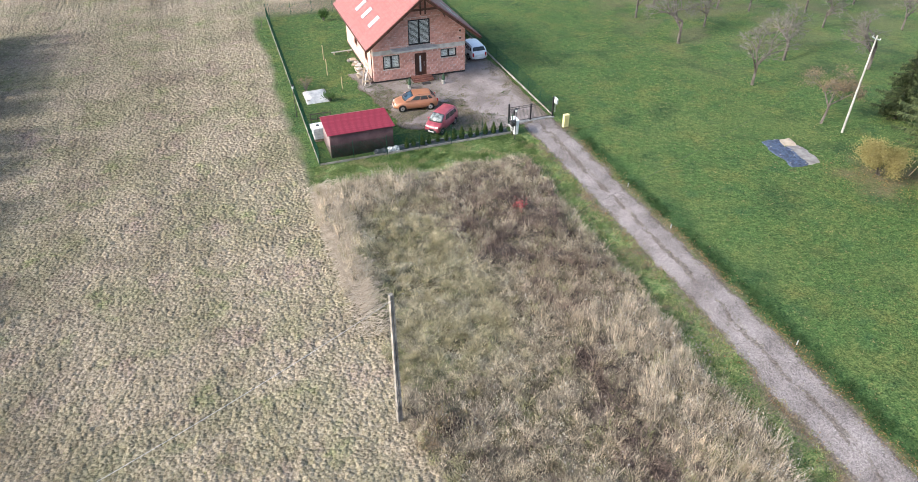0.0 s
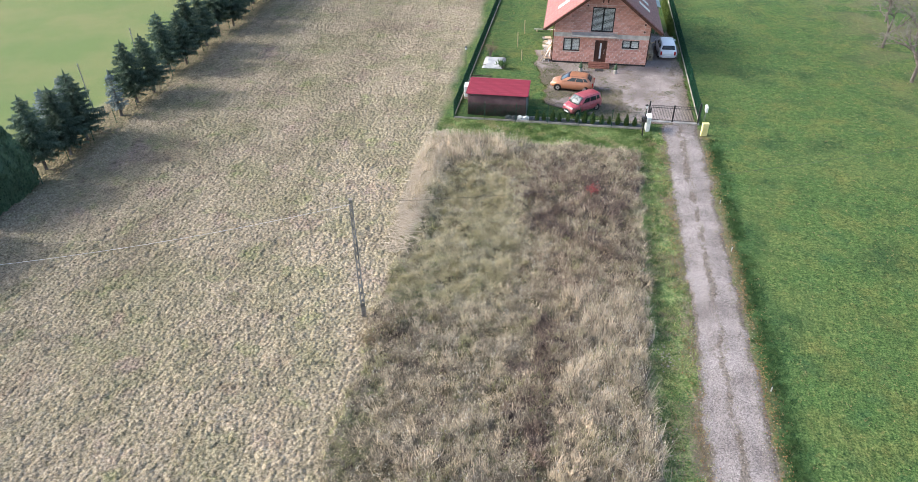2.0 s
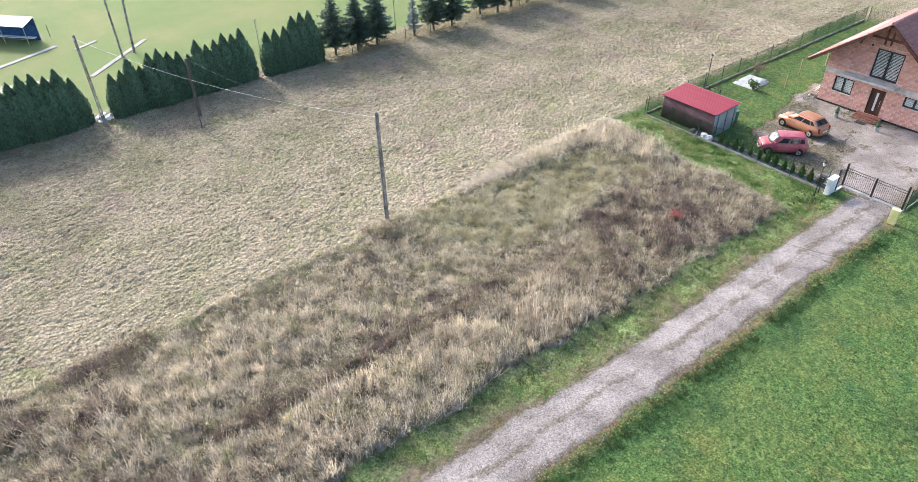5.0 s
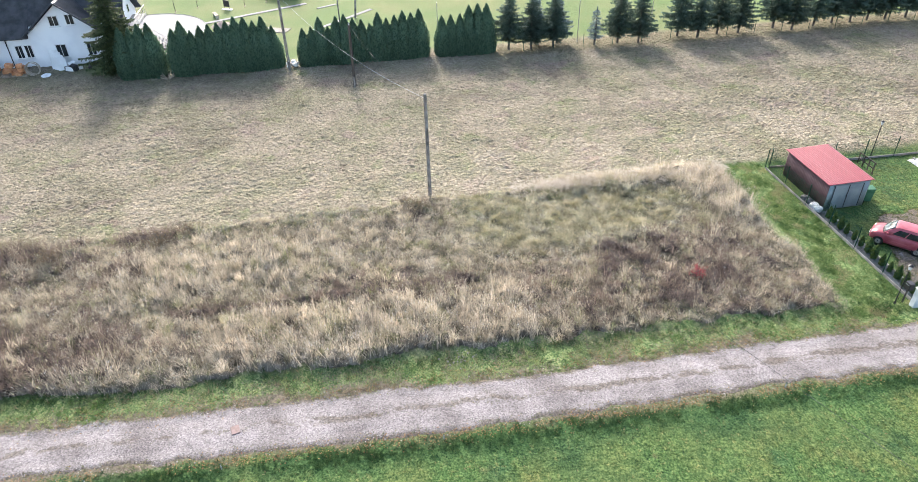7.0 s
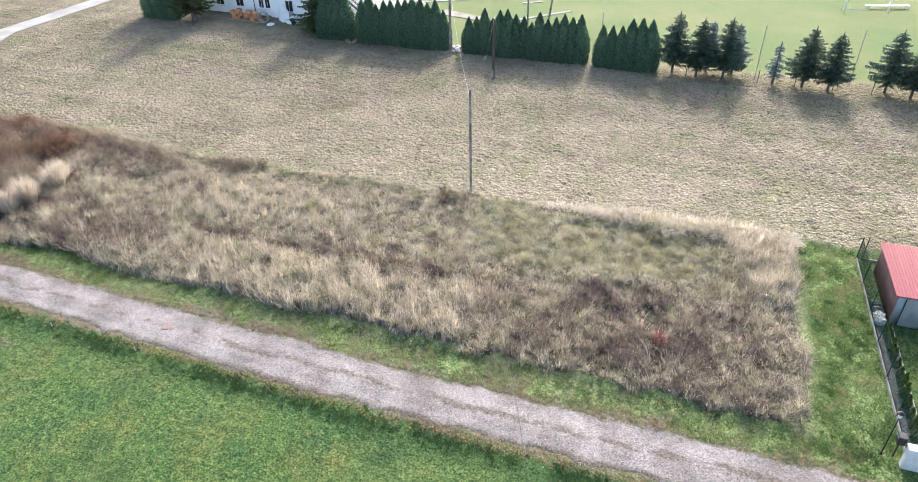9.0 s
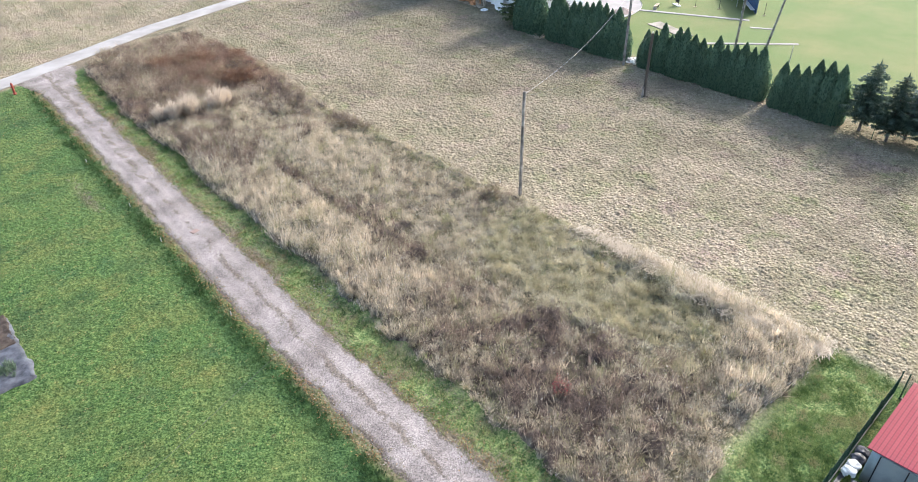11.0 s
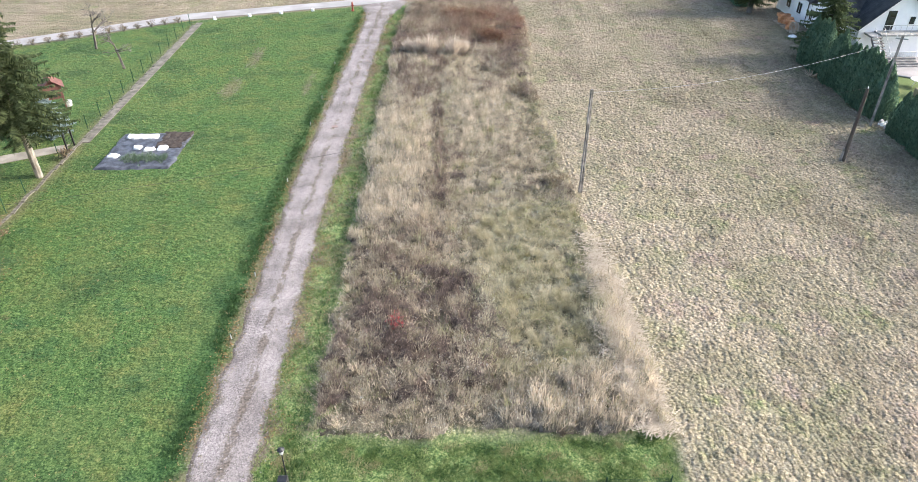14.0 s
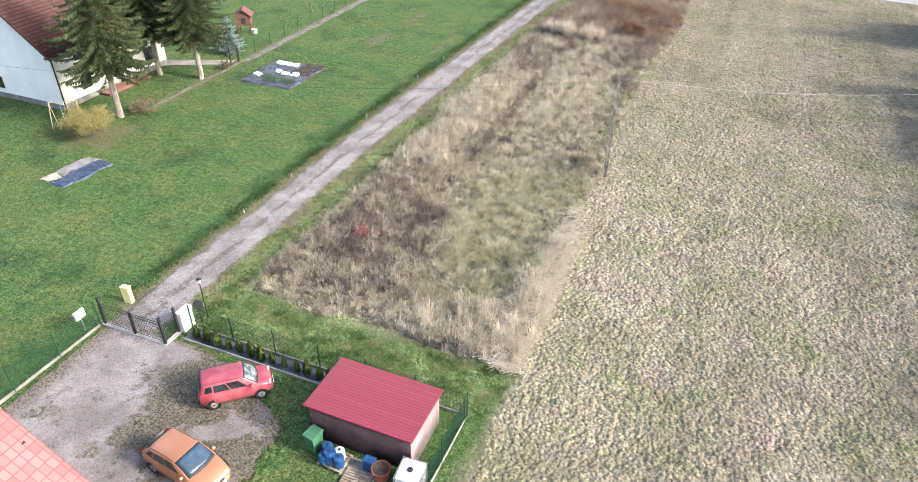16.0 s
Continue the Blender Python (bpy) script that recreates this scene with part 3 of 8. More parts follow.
    col = mix(sp.outputs[2], col, pitch)
    col = mix(a2.outputs["Fac"], col, litter)
    a5 = N.new("ShaderNodeAttribute")
    a5.attribute_name = "rough"
    col = mix(a5.outputs["Fac"], col, ramp(tufty.outputs[0], [(0.42, (0.04, 0.085, 0.027)), (0.5, (0.13, 0.19, 0.064)), (0.58, (0.28, 0.315, 0.135))]))
    a6 = N.new("ShaderNodeAttribute")
    a6.attribute_name = "lush"
    col = mix(a6.outputs["Fac"], col, ramp(tufty.outputs[0], [(0.42, (0.012, 0.042, 0.015)), (0.60, (0.06, 0.125, 0.042))]))
    a3 = N.new("ShaderNodeAttribute")
    a3.attribute_name = "dirt"
    ad = N.new("ShaderNodeMath")
    ad.operation = "MULTIPLY_ADD"
    ad.inputs[1].default_value = 1.6
    L.new(fine, ad.inputs[0])
    L.new(a3.outputs["Fac"], ad.inputs[2])
    col = mix(gate(ad.outputs[0], 1.15, 1.45), col, ramp(fine, [(0.3, (0.11, 0.09, 0.06)), (0.7, (0.22, 0.18, 0.135))]))
    L.new(col, b.inputs["Base Color"])
    bp = N.new("ShaderNodeBump")
    bp.inputs["Strength"].default_value, bp.inputs["Distance"].default_value = 0.7, 0.06
    L.new(fine, bp.inputs["Height"])
    clod = N.new("ShaderNodeTexVoronoi")
    clod.feature = "SMOOTH_F1"
    clod.inputs["Scale"].default_value, clod.inputs["Smoothness"].default_value = 4.6, 0.2
    L.new(tc.outputs["Object"], clod.inputs["Vector"])
    open_ = N.new("ShaderNodeMapRange")
    open_.inputs["From Min"].default_value, open_.inputs["From Max"].default_value = 0.0, 0.5
    open_.inputs["To Min"].default_value, open_.inputs["To Max"].default_value = 0.9, 0.0
    shut = N.new("ShaderNodeMath")
    shut.operation = "MAXIMUM"
    L.new(sp.outputs[0], shut.inputs[0])
    L.new(sp.outputs[2], shut.inputs[1])
    L.new(shut.outputs[0], open_.inputs["Value"])
    b2 = N.new("ShaderNodeBump")
    b2.invert = True
    b2.inputs["Distance"].default_value = 0.13
    L.new(open_.outputs[0], b2.inputs["Strength"])
    L.new(clod.outputs["Distance"], b2.inputs["Height"])
    b3 = N.new("ShaderNodeBump")
    b3.inputs["Distance"].default_value = 0.22
    L.new(sp.outputs[0], b3.inputs["Strength"])
    L.new(nz(2.6, 5.0, 0.65), b3.inputs["Height"])
    L.new(bp.outputs["Normal"], b3.inputs["Normal"])
    L.new(b3.outputs["Normal"], b2.inputs["Normal"])
    L.new(b2.outputs["Normal"], b.inputs["Normal"])
    return m


FIELD = ((0.115, 0.093, 0.065), (0.245, 0.207, 0.148), (0.362, 0.31, 0.228))
LAWN = ((0.015, 0.040, 0.012), (0.060, 0.118, 0.034), (0.142, 0.203, 0.070))
M["ground"] = ground_material()
lx, rx = spread(-23, 6, 0.115, 1500, 1.14), spread(6.3, 47, 0.5, 1500, 1.16)
ground, gx, gy = grid_mesh("ground", np.concatenate([lx[lx < 6.05], rx[rx > 6.25]]), spread(-34, 84, 0.125, 1500, 1.14), height, M["ground"])
tagged(ground, "stubbly straw-coloured meadow, green lawns and mown pitch", "ground", kind="structure")


def litter_mask(x, y):
    w = fbm(x, y, 3.0, 61)
    spr = step(1.2, 0.2, np.abs(x + 23.6) - 0.9) * step(30, 32, y) * step(82, 79, y)
    orch = step(38, 50, x) * step(44, 66, y) * step(0.38, 0.6, w)
    bush = step(4.6, 2.0, np.hypot(x - 43.6, y - 30.5)) * step(0.3, 0.55, w)
    edge = step(0.5, 0.1, np.abs(x - drive_x(y) - 1.75)) * step(47, 46, y) * step(-27, -26, y) * step(0.3, 0.55, vnoise(x, y, 0.9, 67)) * 0.8
    fen = step(0.7, 0.2, np.abs(x - 43.3)) * step(26, 24, y) * step(-22, -20, y) * 0.8
    verge = step(19.0, 20.0, x) * step(-1.3, -1.9, x - drive_x(y)) * step(44, 42, y) * step(-24, -20, y) * step(0.30, 0.5, fbm(x, y, 1.1, 69))
    old = 0.0
    for cx, cy, ax, ay in ((34.0, 0.5, 0.8, 2.8), (33.4, -8.2, 0.6, 3.0), (26.6, -0.5, 0.32, 3.2)):
        old = old + 0.75 * step(1.25, 0.6, np.hypot((x - cx) / ax, (y - cy) / ay) + (w - 0.5) * 0.8)
    return np.clip(old + spr * 0.9 + orch * 0.55 + bush * 0.95 + edge + fen + verge * 0.45, 0, 1)


me = ground.data
a = me.attributes.new("tint", "FLOAT_COLOR", "POINT")
rgba = np.stack([lawn_mask(gx, gy), plot_mask(gx, gy), pitch_mask(gx, gy), np.ones(len(gx))], 1)
a.data.foreach_set("color", rgba.astype(np.float32).ravel())
a = me.attributes.new("litter", "FLOAT", "POINT")
a.data.foreach_set("value", litter_mask(gx, gy).astype(np.float32))
# the last term darkens the meadow westward in place of lens vignetting
a = me.attributes.new("tuft", "FLOAT", "POINT")
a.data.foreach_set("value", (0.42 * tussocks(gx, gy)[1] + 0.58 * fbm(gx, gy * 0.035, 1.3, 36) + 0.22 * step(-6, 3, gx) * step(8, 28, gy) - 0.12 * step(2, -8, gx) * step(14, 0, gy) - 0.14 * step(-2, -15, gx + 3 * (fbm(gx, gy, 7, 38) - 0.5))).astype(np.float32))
a = me.attributes.new("rough", "FLOAT", "POINT")
rough_ = np.maximum(step(19.0, 19.8, gx) * step(44, 43, gy) * step(-24, -20, gy), 0.75 * step(42.2, 43.0, gy) * step(46.5, 46.2, gy) * step(3.6, 4.4, gx)) * step(-1.0, -1.6, gx - drive_x(gy)) * step(0.25, 0.55, fbm(gx, gy, 1.3, 76))
a.data.foreach_set("value", rough_.astype(np.float32))
a = me.attributes.new("lush", "FLOAT", "POINT")
lush = step(1.75, 2.1, gx - drive_x(gy)) * step(3.6, 2.5, gx - drive_x(gy) + 0.8 * (fbm(gx, gy, 1.5, 74) - 0.5)) * step(46, 44, gy) * step(-25, -22, gy)
a.data.foreach_set("value", (0.7 * lush).astype(np.float32))
a = me.attributes.new("dirt", "FLOAT", "POINT")
near_drive = step(2.0, 1.0, np.abs(gx - drive_x(gy)) + (fbm(gx, gy, 1.5, 77) - 0.5) * 1.2) * step(48, 47, gy) * step(0, 1, gy - road_y(gx))
verge_dirt = step(19.3, 19.9, gx) * step(-1.1, -1.5, gx - drive_x(gy)) * step(45, 43, gy) * step(-24, -20, gy) * (0.08 + 0.5 * fbm(gx, gy, 0.9, 78))
a.data.foreach_set("value", np.clip(verge_dirt + near_drive * 0.9 + step(0.0, 0.8, yard_mask(gx, gy)) * 0.8 + step(2.6, 1.5, np.abs(gy - road_y(gx))) * 0.6 + 0.8 * step(5.5, 3.0, gy - road_y(gx)) * step(0, 1, gy - road_y(gx)) * step(7, 13, gx) * step(24, 22, gx), 0, 1).astype(np.float32))


def gravel_material(name, c1, c2, c3, weedy, stony=0.6):
    """Loose stone; the attribute "wear" says where grass and dirt come through."""
    m = surf(name, c1, c2, 0.5, 0.95, 0.9, fine=11.0)
    nt = m.node_tree
    N, L = nt.nodes, nt.links
    b = N["Principled BSDF"]
    old = b.inputs["Base Color"].links[0].from_socket
    tc = N.new("ShaderNodeTexCoord")
    vo = N.new("ShaderNodeTexVoronoi")
    vo.inputs["Scale"].default_value = 22.0
    L.new(tc.outputs["Object"], vo.inputs["Vector"])
    bw = N.new("ShaderNodeRGBToBW")
    L.new(vo.outputs["Color"], bw.inputs[0])
    hs = N.new("ShaderNodeMix")
    hs.data_type, hs.blend_type = "RGBA", "OVERLAY"
    hs.inputs[0].default_value = stony
    L.new(old, hs.inputs[6])
    L.new(bw.outputs[0], hs.inputs[7])
    no = N.new("ShaderNodeTexNoise")
    no.inputs["Scale"].default_value, no.inputs["Detail"].default_value, no.inputs["Roughness"].default_value = 5.0, 8.0, 0.75
    L.new(tc.outputs["Object"], no.inputs["Vector"])
    at = N.new("ShaderNodeAttribute")
    at.attribute_name = "wear"
    ad = N.new("ShaderNodeMath")
    ad.operation = "MULTIPLY_ADD"
    ad.inputs[1].default_value = 0.55
    L.new(at.outputs["Fac"], ad.inputs[0])
    L.new(no.outputs["Fac"], ad.inputs[2])
    r = N.new("ShaderNodeMapRange")
    r.inputs["From Min"].default_value, r.inputs["From Max"].default_value, r.inputs["To Max"].default_value = 0.70, 0.92, weedy
    L.new(ad.outputs[0], r.inputs["Value"])
    n3 = N.new("ShaderNodeTexNoise")
    n3.inputs["Scale"].default_value, n3.inputs["Detail"].default_value = 9.0, 4.0
    L.new(tc.outputs["Object"], n3.inputs["Vector"])
    rp = N.new("ShaderNodeValToRGB")
    rp.color_ramp.elements[0].position, rp.color_ramp.elements[0].color = 0.41, (*c3[0], 1)
    rp.color_ramp.elements[1].position, rp.color_ramp.elements[1].color = 0.59, (*c3[1], 1)
    L.new(n3.outputs["Fac"], rp.inputs["Fac"])
    mx = N.new("ShaderNodeMix")
    mx.data_type = "RGBA"
    L.new(r.outputs[0], mx.inputs[0])
    L.new(hs.outputs[2], mx.inputs[6])
    L.new(rp.outputs["Color"], mx.inputs[7])
    L.new(mx.outputs[2], b.inputs["Base Color"])
    return m


M["gravel"] = gravel_material("drive_gravel", (0.158, 0.137, 0.130), (0.258, 0.23, 0.221), ((0.045, 0.038, 0.024), (0.16, 0.128, 0.098)), 0.72, 0.6)
M["yard"] = gravel_material("yard_gravel", (0.165, 0.141, 0.133), (0.255, 0.225, 0.215), ((0.06, 0.05, 0.034), (0.19, 0.155, 0.12)), 0.9, 0.35)
M["asphalt"] = surf("pale_asphalt", (0.235, 0.225, 0.218), (0.32, 0.31, 0.302), 0.4, 0.9, 0.2)
M["paving"] = surf("pale_paving", (0.26, 0.243, 0.238), (0.32, 0.302, 0.297), 0.6, 0.9, 0.2)
M["worn_path"] = surf("worn_path", (0.10, 0.092, 0.075), (0.20, 0.18, 0.155), 1.4, 0.95, 0.4)
M["path"] = surf("beaten_path", (0.20, 0.18, 0.15), (0.32, 0.29, 0.25), 0.8, 0.95, 0.3)


def wear_attr(ob, w):
    at = ob.data.attributes.new("wear", "FLOAT", "POINT")
    at.data.foreach_set("value", w.astype(np.float32))


us, ys = np.linspace(-1, 1, 31), np.arange(-30.5, 48.2, 0.13)
U, Y = np.meshgrid(us, ys)
half = 1.5 + (fbm(Y * 0 + np.sign(U) * 3, Y, 1.3, 71, 4) - 0.5) * 0.75 + step(-21, -30, Y) * 1.6
X = drive_x(Y) + U * half
Z = 0.022 - 0.07 * U ** 6 + 0.025 * (fbm(X, Y, 0.45, 73) - 0.5) - 0.02 * np.exp(-((np.abs(U) - 0.52) / 0.16) ** 2)
i = (np.arange(len(ys) - 1)[:, None] * 31 + np.arange(30)[None]).ravel()
drive = arrays("driveway", np.stack([X.ravel(), Y.ravel(), Z.ravel()], 1), np.stack([i, i + 1, i + 32, i + 31], 1), M["gravel"], smooth=True)
crown = np.exp(-((U + 0.04 + 0.25 * (vnoise(X, Y, 1.3, 83) - 0.5)) / 0.19) ** 2)
spots_ = 0.75 * step(0.40, 0.62, fbm(X * 1.6, Y * 0.6, 0.30, 79, 4)) * step(0.25, 0.65, fbm(X, Y, 3.4, 89)) * (0.2 + 0.8 * step(10, 24, Y))
wear_attr(drive, np.clip(1.0 * step(0.66, 1.0, np.abs(U) + 0.3 * (fbm(X, Y, 0.7, 95) - 0.5)) + 0.75 * crown * step(0.3, 0.6, fbm(X * 2.0, Y * 0.7, 0.5, 99)) + 0.8 * crown * spots_ + 0.4 * step(0.62, 0.78, fbm(X, Y * 0.5, 0.4, 85)) * step(0.42, 0.62, fbm(X, Y, 4.0, 87)) + 0.32 * step(4, -14, Y) * step(0.36, 0.6, fbm(X, Y * 0.4, 0.8, 97)), -0.2, 1).ravel())
tagged(drive, "pale gravel driveway with grassy crown and worn wheel tracks", "driveway", kind="structure")
yard, vx, vy = grid_mesh("gravel_yard", np.arange(9, 27, 0.16), np.arange(47, 72, 0.16), lambda x, y: 0.004 + 0.02 * fbm(x, y, 0.8, 75),
    M["yard"], lambda x, y: (yard_mask(x, y) > 0.12).astype(float) * (np.maximum(np.abs(x - 17.15) - 4.6, 59.9 - y) > -0.6))
wear_attr(yard, np.clip(1.0 - yard_mask(vx, vy) + 0.25 * fbm(vx, vy, 3.0, 81) + 0.85 * step(22, 17.5, vx) * step(0.44, 0.58, fbm(vx, vy, 1.5, 91, 4)) * step(59.5, 57, vy) + 0.45 * step(0.58, 0.72, fbm(vx, vy, 0.7, 93)) + 0.2 * step(18.5, 13, vx) * step(59, 55.5, vy) + 0.3 * step(52.5, 49, vy) * step(21, 18.5, vx) + 0.5 * step(23.4, 24.6, vx), 0, 1))
tagged(yard, "trodden gravel yard in front of the house", "yard", kind="structure")
road_xs = np.concatenate([np.arange(-60, 90, 1.0)])
bm = bmesh.new()
prev = None
for x in road_xs:
    y = float(road_y(x))
    s = float(road_y(x + 1) - road_y(x - 1)) / 2
    n = Vector((-s, 1, 0)).normalized() * 1.35
    cur = [bm.verts.new((x - n.x, y - n.y, -0.02)), bm.verts.new((x - n.x, y - n.y, 0.03)), bm.verts.new((x, y, 0.05)), bm.verts.new((x + n.x, y + n.y, 0.03)), bm.verts.new((x + n.x, y + n.y, -0.02))]
    if prev:
        for k in range(4):
            bm.faces.new((prev[k], cur[k], cur[k + 1], prev[k + 1]))
    prev = cur
bmesh.ops.recalc_face_normals(bm, faces=bm.faces)
road = tagged(part("road", bm, M["asphalt"]), "narrow pale asphalt lane", "road", kind="structure")


# ---- brick house ----
def panel_wall(u0, u1, z0, z1, holes, place):
    """A wall with openings through it: boxes round the holes. place(u0, z0, u1, z1) gives a box's six numbers."""
    bm = bmesh.new()
    us = sorted({u0, u1, *[h[0] for h in holes], *[h[1] for h in holes]})
    zs = sorted({z0, z1, *[h[2] for h in holes], *[h[3] for h in holes]})
    for a, b in zip(us, us[1:]):
        for c, d in zip(zs, zs[1:]):
            if not any(h[0] <= a and b <= h[1] and h[2] <= c and d <= h[3] for h in holes):
                box(bm, *place(a, c, b, d))
    bmesh.ops.remove_doubles(bm, verts=bm.verts, dist=1e-5)
    return bm


def window(parent, frame3, u0, u1, z0, z1, mullions=1, blind=0.0, frame_mat="dark_wood", sill_mat="concrete", name="window"):
    """A window in a wall. frame3 puts (u, depth inwards, z) into the parent's space."""
    w = part(name, boxframe(u0, u1, z0, z1, 0.10, mullions), M[frame_mat], parent, "")
    w.matrix_local = frame3
    n = mullions + 1
    for k in range(n):
        a = u0 + (u1 - u0) * k / n + 0.05
        b = u0 + (u1 - u0) * (k + 1) / n - 0.05
        p = part("pane", boxm(a, 0.10, z0 + 0.05, b, 0.115, z1 - 0.05), M["clear_glass" if blind else "glass"], w)
        p.visible_shadow = False
    if sill_mat:
        part("sill", boxm(u0 - 0.06, -0.06, z0 - 0.05, u1 + 0.06, 0.07, z0 - 0.004), M[sill_mat], w)
    if blind:
        bm = bmesh.new()
        z = z1 - 0.06
        while z > z0 + 0.1:
            box(bm, u0 + 0.06, 0.15, z - blind * (0.86 if z1 < 3 else 0.55), u1 - 0.06, 0.155, z)
            z -= blind
        part("blind", bm, M["blind"], w, "white striped window blind")
    # dark panel close behind the pane, in place of an unlit room
    part("room_back", boxm(u0 - 0.05, 0.30, z0 - 0.05, u1 + 0.05, 0.32, z1 + 0.05), M["unlit_room"], w)
    return w


def boxframe(u0, u1, z0, z1, t, mullions):
    bm = bmesh.new()
    for a, b, c, d in ((u0, u0 + t, z0, z1), (u1 - t, u1, z0, z1), (u0 + t, u1 - t, z0, z0 + t), (u0 + t, u1 - t, z1 - t, z1)):
        box(bm, a, 0.06, c, b, 0.16, d)
    for k in range(mullions):
        m = u0 + (u1 - u0) * (k + 1) / (mullions + 1)
        box(bm, m - t * 0.75, 0.055, z0 + t, m + t * 0.75, 0.14, z1 - t)
    return bm


def tile_sheet(length, slope, tile_w, tile_l, wave, stepz, sub=4):
    """Profiled roof sheet: u along the eave, v up the slope from the eave, w proud of the roof plane."""
    us = np.arange(0, length + 1e-6, tile_w / sub)
    rows = int(slope / tile_l)
    vs, ws = [], []
    for r in range(rows + 1):
        v = r * tile_l
        vs += [v, min(v + tile_l, slope)]
        ws += [stepz, 0.0]
    vs, ws = np.array(vs), np.array(ws)
    U, V = np.meshgrid(us, vs)
    W = ws[:, None] + wave * (0.5 + 0.5 * np.cos(U / tile_w * 2 * np.pi))
    nx, ny = len(us), len(vs)
    i = (np.arange(ny - 1)[:, None] * nx + np.arange(nx - 1)[None]).ravel()
    return np.stack([U.ravel(), V.ravel(), W.ravel()], 1), np.stack([i, i + 1, i + nx + 1, i + nx], 1)


def slope_frame(o, u, v):
    """A matrix with its x along u, y up the slope v, z proud."""
    u, v = Vector(u).normalized(), Vector(v).normalized()
    n = u.cross(v)
    m = Matrix((u, v, n)).transposed().to_4x4()
    m.translation = o
    return m


def thick(ob, depth):
    mod = ob.modifiers.new("thickness", "SOLIDIFY")
    mod.thickness, mod.offset = depth, -1
    return ob


HX, HY, HW, HD, EAVE, RIDGE, OV = 17.15, 60.0, 4.5, 11.6, 4.48, 7.95, 0.95
house = thing("house", pose(HX, HY, 0), "unplastered red clay-block house with red tiled gable roof", "house")
front_holes = [(-3.55, -1.95, 1.2, 2.5), (-0.5, 0.65, 0.22, 2.4), (2.05, 3.65, 1.68, 2.5), (-1.05, 1.05, 3.2, 5.55)]
T = 0.3
front_wall = part("front_wall", panel_wall(-HW, HW, 0, EAVE, [(a, b, c, min(d, EAVE)) for a, b, c, d in front_holes], lambda a, c, b, d: (a, 0, c, b, T, d)), M["brick"], house)
rise = RIDGE - EAVE
bm = bmesh.new()
poly(bm, [(-HW, 0, EAVE), (-1.05, 0, EAVE), (-1.05, 0, 5.55), (-HW * (RIDGE - 5.55 - 0.1) / rise, 0, 5.55)], (0, T, 0))
poly(bm, [(HW, 0, EAVE), (HW * (RIDGE - 5.55 - 0.1) / rise, 0, 5.55), (1.05, 0, 5.55), (1.05, 0, EAVE)], (0, T, 0))
poly(bm, [(-HW * (RIDGE - 5.65) / rise, 0, 5.55), (HW * (RIDGE - 5.65) / rise, 0, 5.55), (0, 0, RIDGE - 0.1)], (0, T, 0))
front_gable = part("front_gable", bm, M["brick"], house)
bm = bmesh.new()
poly(bm, [(-HW, HD - T, 0), (HW, HD - T, 0), (HW, HD - T, EAVE), (0, HD - T, RIDGE - 0.1), (-HW, HD - T, EAVE)], (0, T, 0))
part("back_wall", bm, M["brick"], house)
side_holes = [(2.2, 3.4, 1.2, 2.4), (6.5, 7.9, 1.2, 2.4)]
part("west_wall", panel_wall(T, HD - T, 0, EAVE, side_holes, lambda a, c, b, d: (-HW, a, c, -HW + T, b, d)), M["brick"], house)
part("east_wall", panel_wall(T, HD - T, 0, EAVE, side_holes, lambda a, c, b, d: (HW - T, a, c, HW, b, d)), M["brick"], house)
part("ring_beam", boxm(-HW - 0.012, -0.012, 2.62, HW + 0.012, HD + 0.012, 3.02), M["concrete"], house, "grey concrete ring beam")
part("plinth", boxm(-HW - 0.02, -0.02, -0.1, HW + 0.02, HD + 0.02, 0.16), M["black"], house, "black damp-proofed foundation edge")
part("canopy", boxm(-2.85, -0.95, 2.96, 1.45, 0.0, 3.12, 0.01), M["concrete"], house, "thin concrete canopy slab over the door")
part("floor_slab", boxm(-HW + T, T, 2.7, HW - T, HD - T, 2.95), M["concrete"], house)
I4 = Matrix()
window(house, I4, *front_holes[0], blind=0.14, frame_mat="black")
window(house, I4, *front_holes[2], blind=0.14, frame_mat="black")
window(house, I4, *front_holes[3], blind=0.11, frame_mat="black")
for wx, sgn in ((-HW, 1), (HW, -1)):
    for h in side_holes:
        fr = Matrix(((0, sgn, 0, wx), (-sgn, 0, 0, 0), (0, 0, 1, 0), (0, 0, 0, 1)))
        u0, u1 = (-h[1], -h[0]) if sgn > 0 else (h[0], h[1])
        window(house, fr, u0, u1, h[2], h[3], blind=0.0)
d = part("door", boxm(-0.43, 0.1, 0.25, 0.58, 0.16, 2.33, 0.01), M["dark_wood"], house, "dark brown front door with glass strip")
part("frame", boxframe(-0.5, 0.65, 0.22, 2.4, 0.07, 0), M["dark_wood"], d)
part("glass_strip", boxm(-0.02, 0.085, 0.55, 0.14, 0.105, 2.1), M["lamp_lens"], d)
part("handle", rodm((0.42, 0.06, 1.05), (0.42, 0.06, 1.5), 0.015), M["rim"], d)
# dark panel behind the door, in place of an unlit hall
part("room_back", boxm(-0.55, 0.28, 0.2, 0.7, 0.295, 2.42), M["unlit_room"], d)
for k in range(3):
    part("step", boxm(-0.95 + 0.0 * k, -1.15 + 0.3 * k, 0.0, 1.05, -0.02, 0.08 + 0.07 * k, 0.01), M["step_tile"], house)
# roof
px, slope_len = HW + OV, math.hypot(HW + OV, (HW + OV) * rise / HW)
ez = EAVE - OV * rise / HW + 0.12
FO = 1.75
